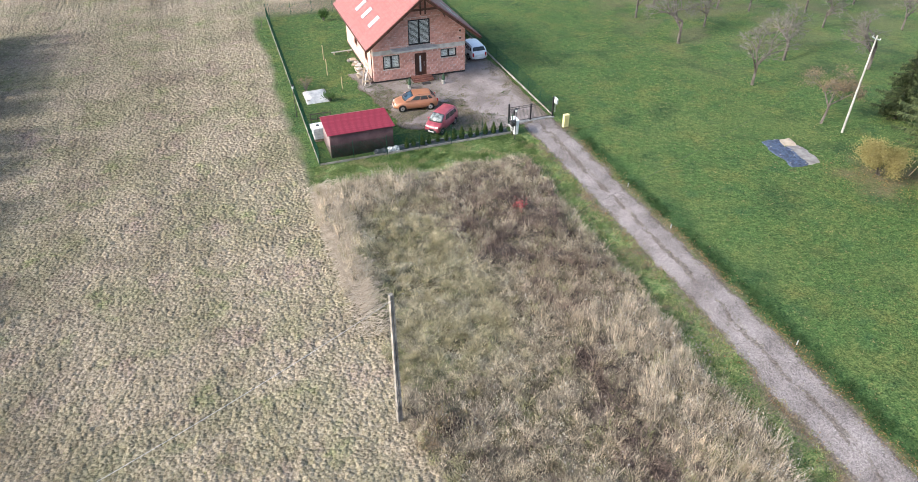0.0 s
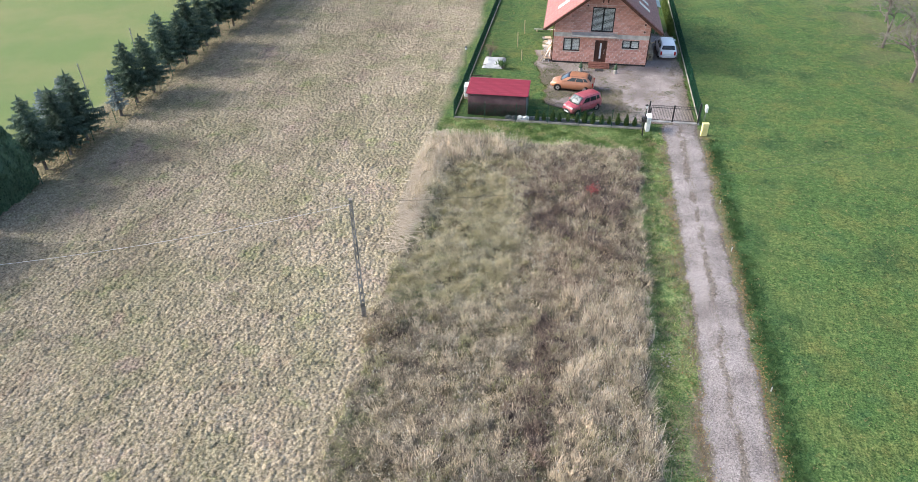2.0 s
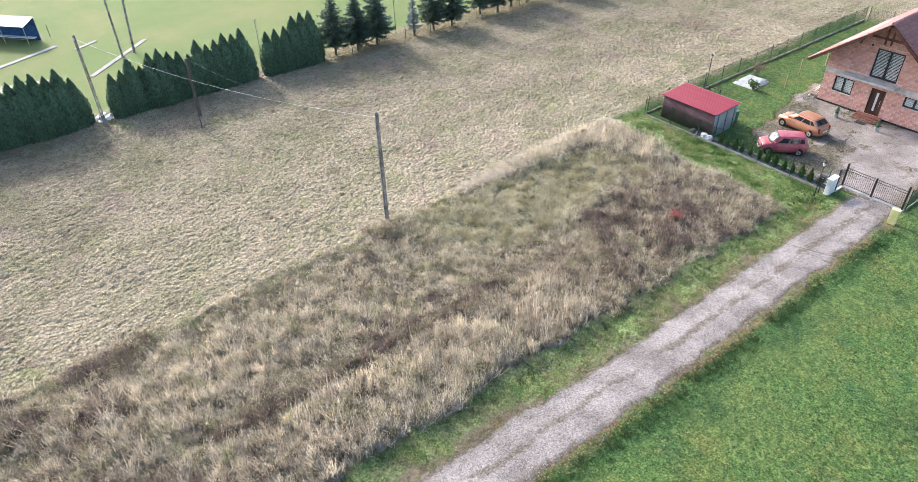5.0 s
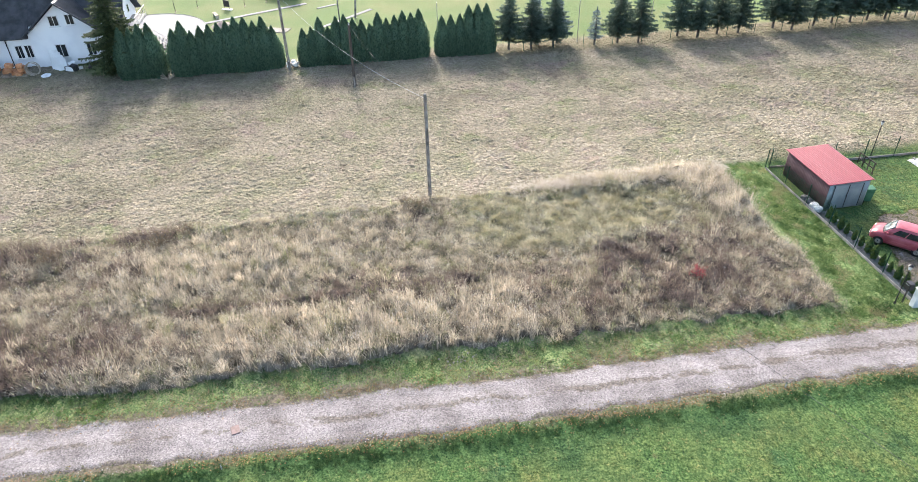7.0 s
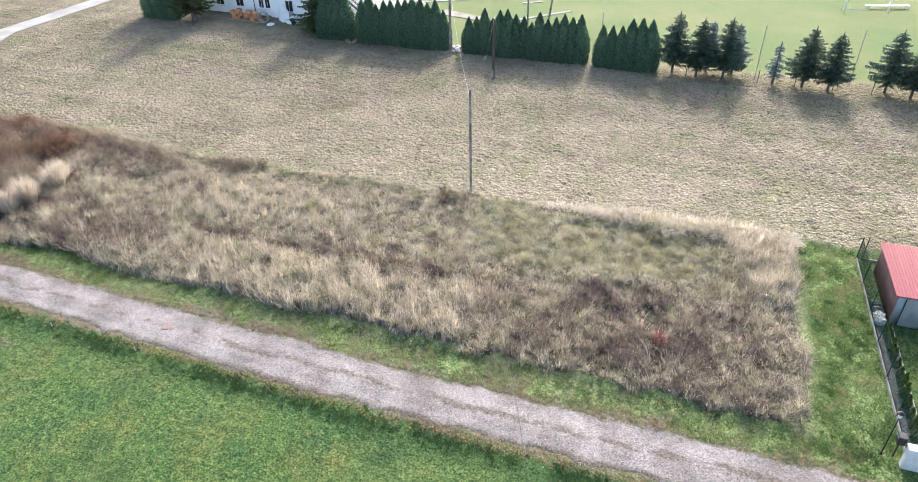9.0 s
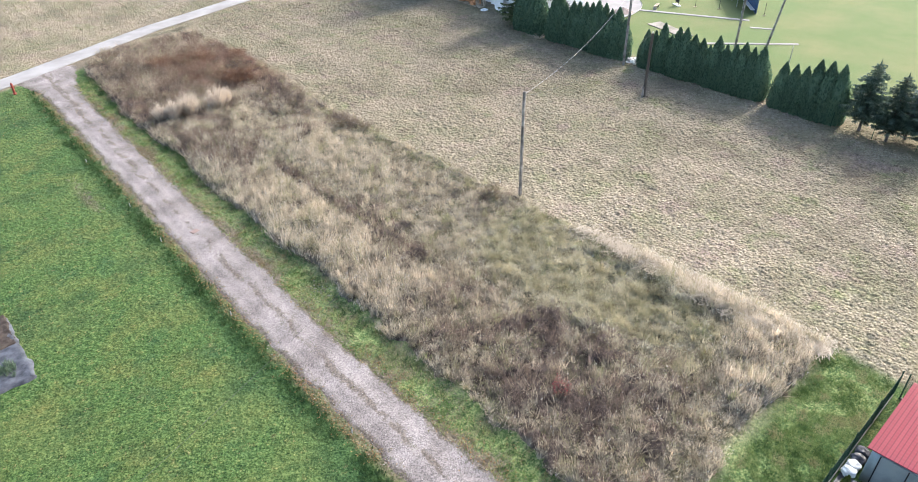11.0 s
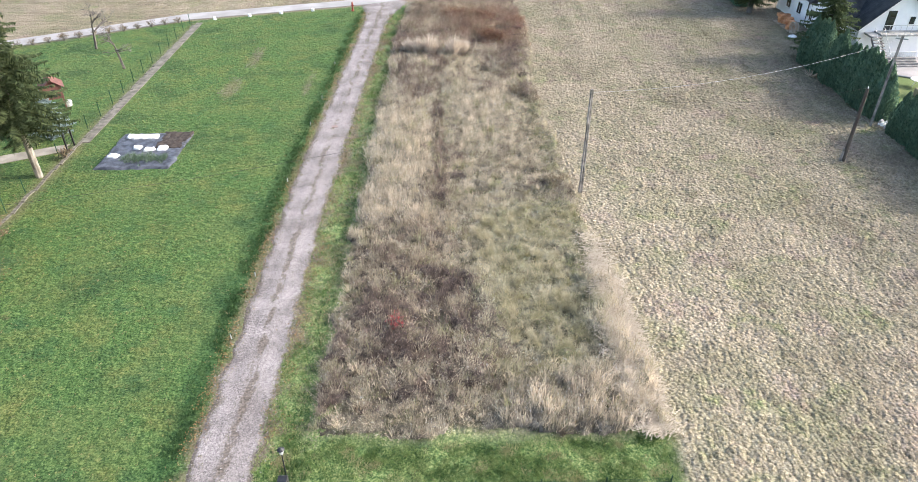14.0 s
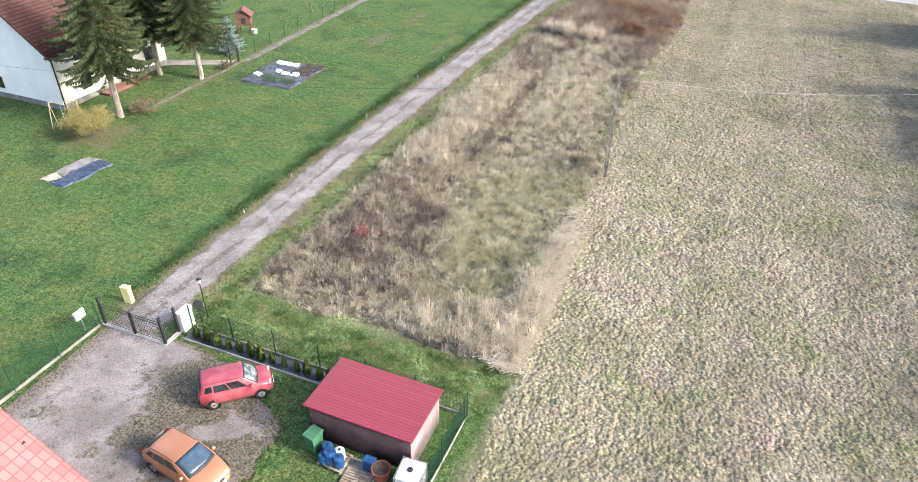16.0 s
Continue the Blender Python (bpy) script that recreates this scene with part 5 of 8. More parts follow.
        part("mirror", boxm(gf - 0.32, s * (W / 2 + 0.05) - 0.09, waist - 0.0, gf - 0.18, s * (W / 2 + 0.05) + 0.07, waist + 0.14, 0.03), M[paint], c)
        part("door_strip", boxm(wb0 + 0.4, s * (W / 2 - 0.0) - 0.012, 0.5, wb1 - 0.45, s * (W / 2) + 0.012, 0.57), M[paint], c)
    part("front_bumper", boxm(x1 - 0.10, -wn * 0.85, 0.24, x1 + 0.05, wn * 0.85, 0.46, 0.04), M["bumper"] if lights_low else M[paint], c)
    part("grille", boxm(x1 - 0.03, -wn * 0.4, 0.47, x1 + 0.02, wn * 0.4, 0.58, 0.01), M["bumper"], c)
    part("rear_bumper", boxm(x0 - 0.06, -wn * 0.92, 0.28, x0 + 0.08, wn * 0.92, 0.52, 0.04), M["bumper"] if lights_low else M[paint], c)
    part("plate", boxm(x0 - 0.075, -0.26, 0.53 if not lights_low else 0.36, x0 - 0.055, 0.26, 0.64 if not lights_low else 0.47), M["white"], c)
    part("plate", boxm(x1 + 0.05, -0.26, 0.32, x1 + 0.065, 0.26, 0.43), M["white"], c)
    return c


M["car_black"] = surf("tinted_car_glass", (0.012, 0.014, 0.016), (0.035, 0.042, 0.046), 2.0, 0.05, 0.0, spec=0.6)
# the sky's reflection is put into both windscreen colours, blue and patchy pale
M["screen_dark"] = surf("windscreen_painted_sky", (0.02, 0.04, 0.065), (0.045, 0.085, 0.13), 1.5, 0.04, 0.0, spec=0.7)
M["screen_pale"] = surf("windscreen_painted_glare", (0.05, 0.06, 0.06), (0.27, 0.31, 0.31), 2.5, 0.12, 0.0, spec=0.7)
M["steel_rim"] = surf("dusty_steel_rim", (0.17, 0.155, 0.14), (0.30, 0.28, 0.255), 6.0, 0.6, 0.1)
hatch = [(-1.90, 0.70, 0.35, 0.80), (-1.78, 0.78, 0.27, 0.93), (-1.2, 0.825, 0.22, 0.95), (0, 0.83, 0.2, 0.93), (0.75, 0.825, 0.2, 0.90), (1.3, 0.80, 0.22, 0.80), (1.72, 0.72, 0.26, 0.66), (1.9, 0.55, 0.32, 0.52)]
car("car", pose(14.75, 53.85, 0.02, 0, 0, 173), "small orange metallic hatchback parked on the gravel", "paint_orange", hatch, (0.98, 0.18, -1.25, -1.78, 0.93, 1.42), 3.83, 1.66, (-1.22, 1.22), 0.29)
boxy = [(-1.76, 0.68, 0.36, 0.88), (-1.70, 0.76, 0.28, 0.98), (-1.1, 0.785, 0.24, 0.98), (0, 0.79, 0.22, 0.97), (0.8, 0.785, 0.22, 0.96), (1.3, 0.76, 0.24, 0.90), (1.62, 0.70, 0.27, 0.80), (1.76, 0.60, 0.32, 0.62)]
car("car", pose(15.65, 49.4, 0.02, 0, 0, 222) @ Matrix.Diagonal((0.94, 0.94, 0.96, 1)), "small faded red boxy hatchback with dark bumpers", "paint_red", boxy, (1.02, 0.42, -1.50, -1.70, 0.97, 1.53), 3.54, 1.58, (-1.15, 1.15), 0.28, True, "screen_pale", "steel_rim")
wagon = [(-2.2, 0.74, 0.36, 0.82), (-2.08, 0.84, 0.28, 0.93), (-1.4, 0.86, 0.22, 0.95), (0, 0.865, 0.2, 0.93), (0.9, 0.86, 0.2, 0.91), (1.5, 0.84, 0.22, 0.84), (2.0, 0.76, 0.26, 0.70), (2.2, 0.58, 0.32, 0.54)]
car("car", pose(23.85, 64.0, 0.02, 0, 0, 91), "silver estate car parked beside the house", "paint_silver", wagon, (1.15, 0.35, -1.75, -2.12, 0.93, 1.45), 4.4, 1.74, (-1.3, 1.35), 0.31)


# ---- grasses ----
rng = np.random.default_rng(7)


def blades(name, x, y, z, h, width, lean, lean_dir, tint, label, category, joints=2):
    """One mesh of grass blades: each a tapering strip that bows over. All arrays, one entry a blade."""
    n = len(x)
    side = rng.uniform(0, 2 * np.pi, n)
    sx, sy = np.cos(side) * width / 2, np.sin(side) * width / 2
    dx, dy = np.cos(lean_dir) * lean * h, np.sin(lean_dir) * lean * h
    up = np.sqrt(np.clip(1 - (lean * 0.8) ** 2, 0.15, 1)) * h
    P = []
    if joints == 2:
        P = [np.stack([x - sx, y - sy, z], 1), np.stack([x + sx, y + sy, z], 1),
             np.stack([x + dx * 0.35 + sx * 0.8, y + dy * 0.35 + sy * 0.8, z + up * 0.62], 1), np.stack([x + dx * 0.35 - sx * 0.8, y + dy * 0.35 - sy * 0.8, z + up * 0.62], 1),
             np.stack([x + dx, y + dy, z + up], 1)]
        V = np.stack(P, 1).reshape(-1, 3)
        b = np.arange(n)[:, None] * 5
        F = np.concatenate([b + np.array([[0, 1, 2]]), b + np.array([[0, 2, 3]]), b + np.array([[3, 2, 4]])])
        k = 5
    else:
        P = [np.stack([x - sx, y - sy, z], 1), np.stack([x + sx, y + sy, z], 1), np.stack([x + dx, y + dy, z + up], 1)]
        V = np.stack(P, 1).reshape(-1, 3)
        F = np.arange(n)[:, None] * 3 + np.array([[0, 1, 2]])
        k = 3
    ob = arrays(name, V, F, M["grass"], tint=np.repeat(tint, k, 0))
    return tagged(ob, label, category, kind="stuff")


def scatter(x0, x1, y0, y1, per_m2):
    n = int((x1 - x0) * (y1 - y0) * per_m2)
    return rng.uniform(x0, x1, n), rng.uniform(y0, y1, n)


def mixc(a, b, t):
    return np.asarray(a)[None] * (1 - t[:, None]) + np.asarray(b)[None] * t[:, None]


STRAW, TAN, BROWN, DARK, GREEN, RUST = (0.55, 0.478, 0.378), (0.43, 0.372, 0.277), (0.265, 0.208, 0.172), (0.15, 0.115, 0.10), (0.235, 0.25, 0.115), (0.22, 0.125, 0.095)


def spot(x, y, cx, cy, rx, ry):
    return np.exp(-(((x - cx) / rx) ** 2 + ((y - cy) / ry) ** 2))


def matted(x, y):
    """1 where the plot's grass lies in low round cushions."""
    w = (fbm(x, y, 2.2, 115) - 0.5) * 3.0
    return step(-1, 1, x - 5.6 + w) * step(-1, 1, 11.8 - x + w) * step(-1.2, 1.2, y - 23.5 + w) * step(-1.2, 1.2, 38.5 - y + w)


# tall weeds of the plot: clumps whose blades fan out, with gaps between
def plants(x, y):
    """What grows where: shares of reed, dark weeds, rusty brush and green matted grass."""
    nb, nm = fbm(x, y, 1.3, 101), fbm(x, y, 0.9, 111, 2)
    wob = (fbm(x, y, 2.2, 105) - 0.5) * 2.0
    patch = lambda x0, x1, y0, y1, soft=0.8: step(-soft, soft, x - x0 + wob) * step(-soft, soft, x1 - x - wob) * step(-soft, soft, y - y0 + wob) * step(-soft, soft, y1 - y - wob)
    east = patch(15.0, 20.6, 8, 25, 0.5)
    mid = patch(7.8, 13.2, 0, 15.5, 1.6)
    plume = patch(9.6, 18.2, -10.6, -7.8, 0.5)
    corner = np.clip(patch(3.4, 6.4, 31.5, 43.4, 0.5) + patch(5.6, 10.8, 39.2, 43.2, 0.6), 0, 1)
    seam = np.exp(-((x - 14.1 - wob * 0.3) / 0.42) ** 2) * step(2, 6, y) * step(25, 22, y)
    gloom = patch(10.2, 20.4, 30.5, 41.0, 1.3)
    brush = patch(3.5, 19.0, -32, -10.4, 0.9)
    mat = matted(x, y)
    reed = np.clip(east * 1.0 + mid * 0.6 - plume * 0.6 + corner * 1.1 + patch(14.5, 20, -6, 8, 1.4) * 0.5 + (nb - 0.55) * 0.9 - seam * 1.3 - gloom * 0.5, 0, 1)
    dark = np.clip(gloom * 0.82 + seam * 1.2 + spot(x, y, 5.8, 19.8, 1.7, 1.5) * 1.1 + brush * 0.75 + spot(x, y, 5.5, 2.5, 1.6, 2.2) + spot(x, y, 6.6, -7.5, 2.2, 2.6) * 0.9 + patch(5, 19.6, -10.5, 3, 1.5) * 0.5 + patch(13.4, 19.6, -10, 7, 1.5) * 0.3 + patch(14.2, 20, 24.5, 31, 1.2) * 0.5 + patch(12.6, 15.4, 14, 22, 0.8) * 0.5 + (0.44 - nb) * 1.5, 0, 1)
    dark = np.maximum(dark * (1 - 0.8 * corner), plume * 0.6)
    rust = np.clip(spot(x, y, 7.5, -18, 4.5, 6) * 1.3 + brush * 0.3 + patch(13.5, 17, 24, 30, 1.5) * 0.25, 0, 1) * (1 - plume)
    # the spot at (8.2, 36) paints the reed strip's shaded lee as green growth
    green = np.clip(mat * 0.6 * step(0.52, 0.4, fbm(x, y, 0.8, 113)) + spot(x, y, 5.6, 25.5, 1.2, 2.6) + spot(x, y, 8.2, 36, 1.4, 2.6) * 0.6 + patch(3.8, 7.0, -6, 31, 0.9) * step(0.40, 0.55, fbm(x, y, 1.4, 109)) * 1.0 + (nm - 0.58) * 1.8, 0, 1) * (1 - dark * 0.8) * (1 - corner * 0.6)
    return reed, dark, rust, green


def fan(name, x, y, radius, tall, per, width, tint, out, label, category, joints=2, z0=-0.05):
    """Clumps of blades that start close together and fan outwards."""
    n = len(x)
    a = rng.uniform(0, 6.283, n * per)
    r = np.sqrt(rng.uniform(0, 1, n * per))
    R = np.repeat(radius, per)
    X = np.repeat(x, per) + np.cos(a) * r * R * 0.55
    Y = np.repeat(y, per) + np.sin(a) * r * R * 0.55
    hh = np.repeat(tall, per) * rng.uniform(0.55, 1.15, n * per) * (1.1 - 0.45 * r)
    lean = np.clip(np.repeat(out, per) * (0.25 + 0.9 * r) + rng.normal(0, 0.10, n * per), 0.03, 1.1)
    wob = np.repeat(fbm(x, y, 3.0, 121) * 9, per)
    ld = np.where(rng.uniform(0, 1, n * per) < 0.7, a + rng.normal(0, 0.4, n * per), wob)
    return blades(name, X, Y, np.full(n * per, z0) if np.isscalar(z0) else np.repeat(z0, per), hh, rng.uniform(width * 0.5, width * 1.3, n * per), lean, ld,
                  np.repeat(tint, per, 0) * rng.uniform(0.8, 1.2, n * per)[:, None], label, category, joints)


def canopy(x, y):
    """Height of the weeds' top: lumps and hollows."""
    reed, dark, rust, green = plants(x, y)
    wx, wy = x + (vnoise(x, y, 0.5, 99) - 0.5) * 0.5, y + (vnoise(x, y, 0.5, 97) - 0.5) * 0.5
    lump = 0.60 * tussocks(wx, wy, 0.8)[0] + 0.36 * tussocks(wy, wx, 0.42)[0] + 0.22 * (vnoise(x, y, 1.4, 103) - 0.4)
    return (0.32 + 0.55 * spot(x, y, 11.5, -19, 7, 6.5) + 0.50 * reed + 0.36 * dark - 0.02 * green) * (0.12 + 1.5 * step(0.1, 0.85, lump)) + 0.04


def clump_random(x, y, size, seed):
    """One random number a plant: cells with warped borders."""
    wx, wy = x + (vnoise(x, y, 0.35, seed + 1) - 0.5) * 0.5, y + (vnoise(x, y, 0.35, seed + 2) - 0.5) * 0.5
    return rnd2(np.floor(wx / size), np.floor(wy / size), seed)


def weed_tint(x, y, seed, share):
    """Colour of the weeds at a place: straw, tan, brown, rusty and green plants in clumps."""
    n = len(x)
    reed, dark, rust, green = plants(x, y)
    c1, c2 = clump_random(x, y, 0.42, seed), clump_random(x, y, 0.8, seed + 9)
    base = mixc(TAN, STRAW, np.clip(reed * 0.75 + c1 * 0.6 - 0.12 + rng.uniform(-0.15, 0.15, n), 0, 1))
    base = base * (1 - 0.75 * matted(x, y)[:, None]) + mixc((0.30, 0.285, 0.165), (0.50, 0.46, 0.33), c2) * 0.75 * matted(x, y)[:, None]
    pick = (c1 * 0.65 + rng.uniform(0, 0.35, n) < dark * 0.82 * (1 - 0.5 * matted(x, y)))[:, None]
    base = np.where(pick, mixc(BROWN, DARK, c2), base)
    base = base * (1 - rust[:, None] * 0.7) + np.asarray(RUST)[None] * rust[:, None] * 0.7
    gsel = (c2 * 0.6 + rng.uniform(0, 0.4, n) < green * 0.55 + 0.20)[:, None]
    base = np.where(gsel, mixc(GREEN, TAN, rng.uniform(0, 0.9, n)), base)
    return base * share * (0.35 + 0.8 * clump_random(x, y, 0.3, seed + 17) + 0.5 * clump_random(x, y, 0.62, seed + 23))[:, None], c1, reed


def weed_layer(name, per_m2, share, width, lo, hi, lean_m, label, category, seed, joints=1):
    x, y = scatter(3.0, 20.8, -33, 43.6, per_m2)
    k = rng.uniform(0, 1, len(x)) < plot_mask(x, y)
    x, y = x[k], y[k]
    n = len(x)
    base, c1, reed = weed_tint(x, y, seed, share)
    h = canopy(x, y) * rng.uniform(lo, hi, n) * (0.8 + 0.4 * c1)
    lean = np.clip(rng.normal(lean_m, 0.22, n) - 0.2 * reed, 0.03, 1.1)
    ld = np.where(rng.uniform(0, 1, n) < 0.6, c1 * 12 + rng.normal(0, 0.7, n), rng.uniform(0, 6.28, n))
    blades(name, x, y, np.full(n, -0.03), h, rng.uniform(width * 0.6, width * 1.4, n), lean, ld, base * rng.uniform(0.9, 1.1, n)[:, None], label, category, joints)
    return x, y, h, lean, ld, base


# the matted mass that the stems stand in; its tint is cut to 0.34 to paint shade into the gaps
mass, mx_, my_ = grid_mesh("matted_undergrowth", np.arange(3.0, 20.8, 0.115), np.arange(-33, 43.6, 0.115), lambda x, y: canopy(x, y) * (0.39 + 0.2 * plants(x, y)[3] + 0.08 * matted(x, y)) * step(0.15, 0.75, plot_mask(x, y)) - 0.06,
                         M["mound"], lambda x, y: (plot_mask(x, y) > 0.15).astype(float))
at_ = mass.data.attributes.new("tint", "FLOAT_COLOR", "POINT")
# matted cushions are tinted lighter on top than in their hollows
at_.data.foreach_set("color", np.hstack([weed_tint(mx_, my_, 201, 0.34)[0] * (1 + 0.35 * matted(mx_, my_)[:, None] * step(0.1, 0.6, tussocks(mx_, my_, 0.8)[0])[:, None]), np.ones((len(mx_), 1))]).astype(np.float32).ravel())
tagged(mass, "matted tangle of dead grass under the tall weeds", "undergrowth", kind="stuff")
x, y, h, lean, ld, base = weed_layer("tall_dry_grass", 240, 1.0, 0.026, 0.5, 1.2, 0.55, "overgrown plot of dry straw grass and brown weeds", "tall grass", 201)
# seed heads at the tips of every third stem
k = rng.uniform(0, 1, len(x)) < 0.28
x, y, h, lean, ld, base = x[k], y[k], h[k], lean[k], ld[k], base[k]
up = np.sqrt(np.clip(1 - (lean * 0.8) ** 2, 0.15, 1)) * h
hx, hy = x + np.cos(ld) * lean * h * 0.85, y + np.sin(ld) * lean * h * 0.85
blades("seed_heads", hx, hy, up * 0.85, rng.uniform(0.06, 0.14, len(x)), rng.uniform(0.03, 0.075, len(x)), np.clip(lean + 0.3, 0, 1.1), rng.uniform(0, 6.28, len(x)), np.clip(base * rng.uniform(0.85, 1.15, len(x))[:, None], 0, 0.5), "feathery seed heads of the dry grass", "seed heads", 1)

# plants whose stems start together and arch outwards
def arching(per_m2, per, radius, share, seed, width, label):
    x, y = scatter(3.2, 20.6, -32.5, 43.3, per_m2)
    k = (rng.uniform(0, 1, len(x)) < plot_mask(x, y)) & (fbm(x, y, 1.1, seed) + rng.uniform(-0.2, 0.2, len(x)) > 0.4)
    x, y = x[k], y[k]
    n = len(x)
    reed, dark, rust, green = plants(x, y)
    tint = weed_tint(x, y, seed, share)[0]
    mat = matted(x, y)
    tall = (0.62 + 0.5 * reed + 0.3 * dark - 0.12 * green) * rng.uniform(0.6, 1.25, n) * (1 - 0.15 * mat)
    out = np.clip(0.75 - 0.42 * reed - 0.1 * dark + 0.25 * green + 0.35 * mat + rng.normal(0, 0.12, n), 0.12, 1.05)
    fan("arching_grass", x, y, rng.uniform(0.6, 1.3, n) * radius * (1 - 0.3 * reed), tall, per, width, tint, out, label, "tall grass", 2, 0.02)


arching(7.4, 30, 0.34, 1.02, 301, 0.021, "clumps of arching dry grass and withered weeds")
# low round cushions of fallen-over grass
x, y = scatter(3.5, 14, 20, 42, 3.0)
k = rng.uniform(0, 1, len(x)) < matted(x, y) * 0.95 + 0.04
x, y = x[k], y[k]
n = len(x)
fan("grass_cushion", x, y, rng.uniform(0.35, 0.62, n), rng.uniform(0.42, 0.78, n), 150, 0.022, mixc((0.30, 0.275, 0.16), (0.56, 0.505, 0.37), rng.uniform(0, 1, n)), rng.uniform(0.8, 1.05, n), "low cushions of fallen straw-green grass", "grass cushions", 2, 0.02)
# plume-like reeds in a row of dense tufts
x = np.array([17.3, 16.3, 14.9, 12.5, 11.4])
y = np.array([-9.3, -8.8, -8.6, -8.4, -8.9])
fan("plume_reeds", x, y, np.array([0.55, 0.7, 0.85, 0.85, 0.6]), np.array([1.7, 2.0, 2.5, 2.3, 1.8]), 900, 0.045, np.tile(np.array([[0.59, 0.51, 0.42]]), (5, 1)), np.full(5, 0.42), "tall pale plume reeds in dense tufts", "reeds", 2, 0.0)
# bleached straw lying flat along the meadow's side of the plot
x, y = scatter(3.2, 6.4, 27, 43.6, 520)
k = (rng.uniform(0, 1, len(x)) < spot(x, y, 4.4, 37, 0.7, 6.0) * 1.4) & (y < 43.2)
x, y = x[k], y[k]
n = len(x)
a = np.pi + rng.normal(0.2, 0.7, n)
d = np.stack([np.cos(a), np.sin(a), rng.normal(0, 0.12, n)], 1) * rng.uniform(0.2, 0.5, n)[:, None]
q = np.stack([-np.sin(a), np.cos(a), rng.normal(0, 0.3, n)], 1) * rng.uniform(0.014, 0.03, n)[:, None]
p = np.stack([x, y, 0.10 + rng.uniform(0.0, 0.25, n) + 0.35 * step(4.0, 4.9, x) * fbm(x, y, 0.8, 211)], 1)
tagged(arrays("lying_straw", np.stack([p - d - q, p - d + q, p + d], 1).reshape(-1, 3), np.arange(3 * n).reshape(-1, 3), M["grass"], tint=np.repeat(mixc((0.42, 0.365, 0.29), (0.62, 0.55, 0.46), rng.uniform(0, 1, n)), 3, 0)),
       "pale bleached straw lying along the plot's edge", "straw", kind="stuff")

# short stubble standing on the meadow's lumps
def stubble(x0, x1, y0, y1, per_m2, per, width, tall):
    x, y = scatter(x0, x1, y0, y1, per_m2)
    k = rng.uniform(0, 1, len(x)) < np.clip(1 - lawn_mask(x, y) - plot_mask(x, y) - hard_mask(x, y) - pitch_mask(x, y), 0, 1) * 0.96
    x, y = x[k], y[k]
    top, h1, h2 = tussocks(x, y)
    k = top > 0.3
    x, y, h1, h2 = x[k], y[k], h1[k], h2[k]
    n = len(x)
    gr = np.clip((fbm(x, y, 4.5, 141) - 0.47) * 4, 0, 1)
    base = mixc((0.235, 0.195, 0.145), (0.385, 0.325, 0.245), np.clip(h1 * 0.8 + rng.uniform(-0.1, 0.3, n), 0, 1))
    base = np.where((h2 < gr * 0.3 + 0.02)[:, None], mixc((0.11, 0.14, 0.045), (0.26, 0.26, 0.115), rng.uniform(0, 1, n)), base)
    base = np.where((h2 > 0.93)[:, None], mixc((0.14, 0.11, 0.085), (0.24, 0.19, 0.14), rng.uniform(0, 1, n)), base)
    # stubble gets the same westward darkening, painted for lens vignetting
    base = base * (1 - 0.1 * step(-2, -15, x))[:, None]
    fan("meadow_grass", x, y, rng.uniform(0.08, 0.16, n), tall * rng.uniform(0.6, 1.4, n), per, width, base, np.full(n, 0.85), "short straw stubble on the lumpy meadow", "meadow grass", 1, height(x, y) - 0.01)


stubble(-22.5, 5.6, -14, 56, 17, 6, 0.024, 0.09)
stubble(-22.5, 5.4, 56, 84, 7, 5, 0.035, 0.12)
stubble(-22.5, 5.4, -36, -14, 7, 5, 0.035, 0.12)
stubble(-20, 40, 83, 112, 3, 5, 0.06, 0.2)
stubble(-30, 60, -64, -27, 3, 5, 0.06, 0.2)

# lawn grass
x, y = scatter(3.4, 47, -27, 82, 21)
x2, y2 = scatter(47, 62, -18, 75, 6)
x, y = np.concatenate([x, x2]), np.concatenate([y, y2])
k = rng.uniform(0, 1, len(x)) < np.maximum(lawn_mask(x, y), step(1.9, 1.6, np.abs(x - drive_x(y)))) * (1 - 0.9 * yard_mask(x, y)) * (1 - plot_mask(x, y))
k &= ~((np.abs(x - 17.15) < 4.6) & (y > 59.9) & (y < 71.8)) & ~((np.abs(x - drive_x(y)) < 1.25) & (y < 48))
k &= vnoise(x, y, 0.33, 173) + rng.uniform(-0.25, 0.25, len(x)) > 0.36
x, y = x[k], y[k]
n = len(x)
# dark grass east of the drive, and the weeds' shade painted at the plot's foot
edge = np.clip(np.exp(-((x - drive_x(y) - 2.25) / 0.42) ** 2) * (y < 45.5) + 0.8 * np.exp(-((x - drive_x(y) + 3.1) / 0.45) ** 2) * (y < 40), 0, 1)
yel = np.clip((fbm(x, y, 3.2, 171) - 0.46) * 5, 0, 1) * (1 - edge)
base = mixc((0.035, 0.082, 0.024), (0.13, 0.195, 0.065), np.clip(vnoise(x, y, 0.32, 175) * 0.7 + vnoise(x, y, 1.4, 177) * 0.5 - 0.22 + rng.uniform(-0.2, 0.25, n), 0, 1))
base = base * (1 - yel[:, None] * 0.7) + mixc((0.13, 0.15, 0.045), (0.26, 0.26, 0.10), rng.uniform(0, 1, n)) * yel[:, None] * 0.7
base = base * (1 - edge[:, None] * 0.6) + np.asarray((0.035, 0.085, 0.026))[None] * edge[:, None] * 0.6
lw = (x < drive_x(y)) & (y < 43)
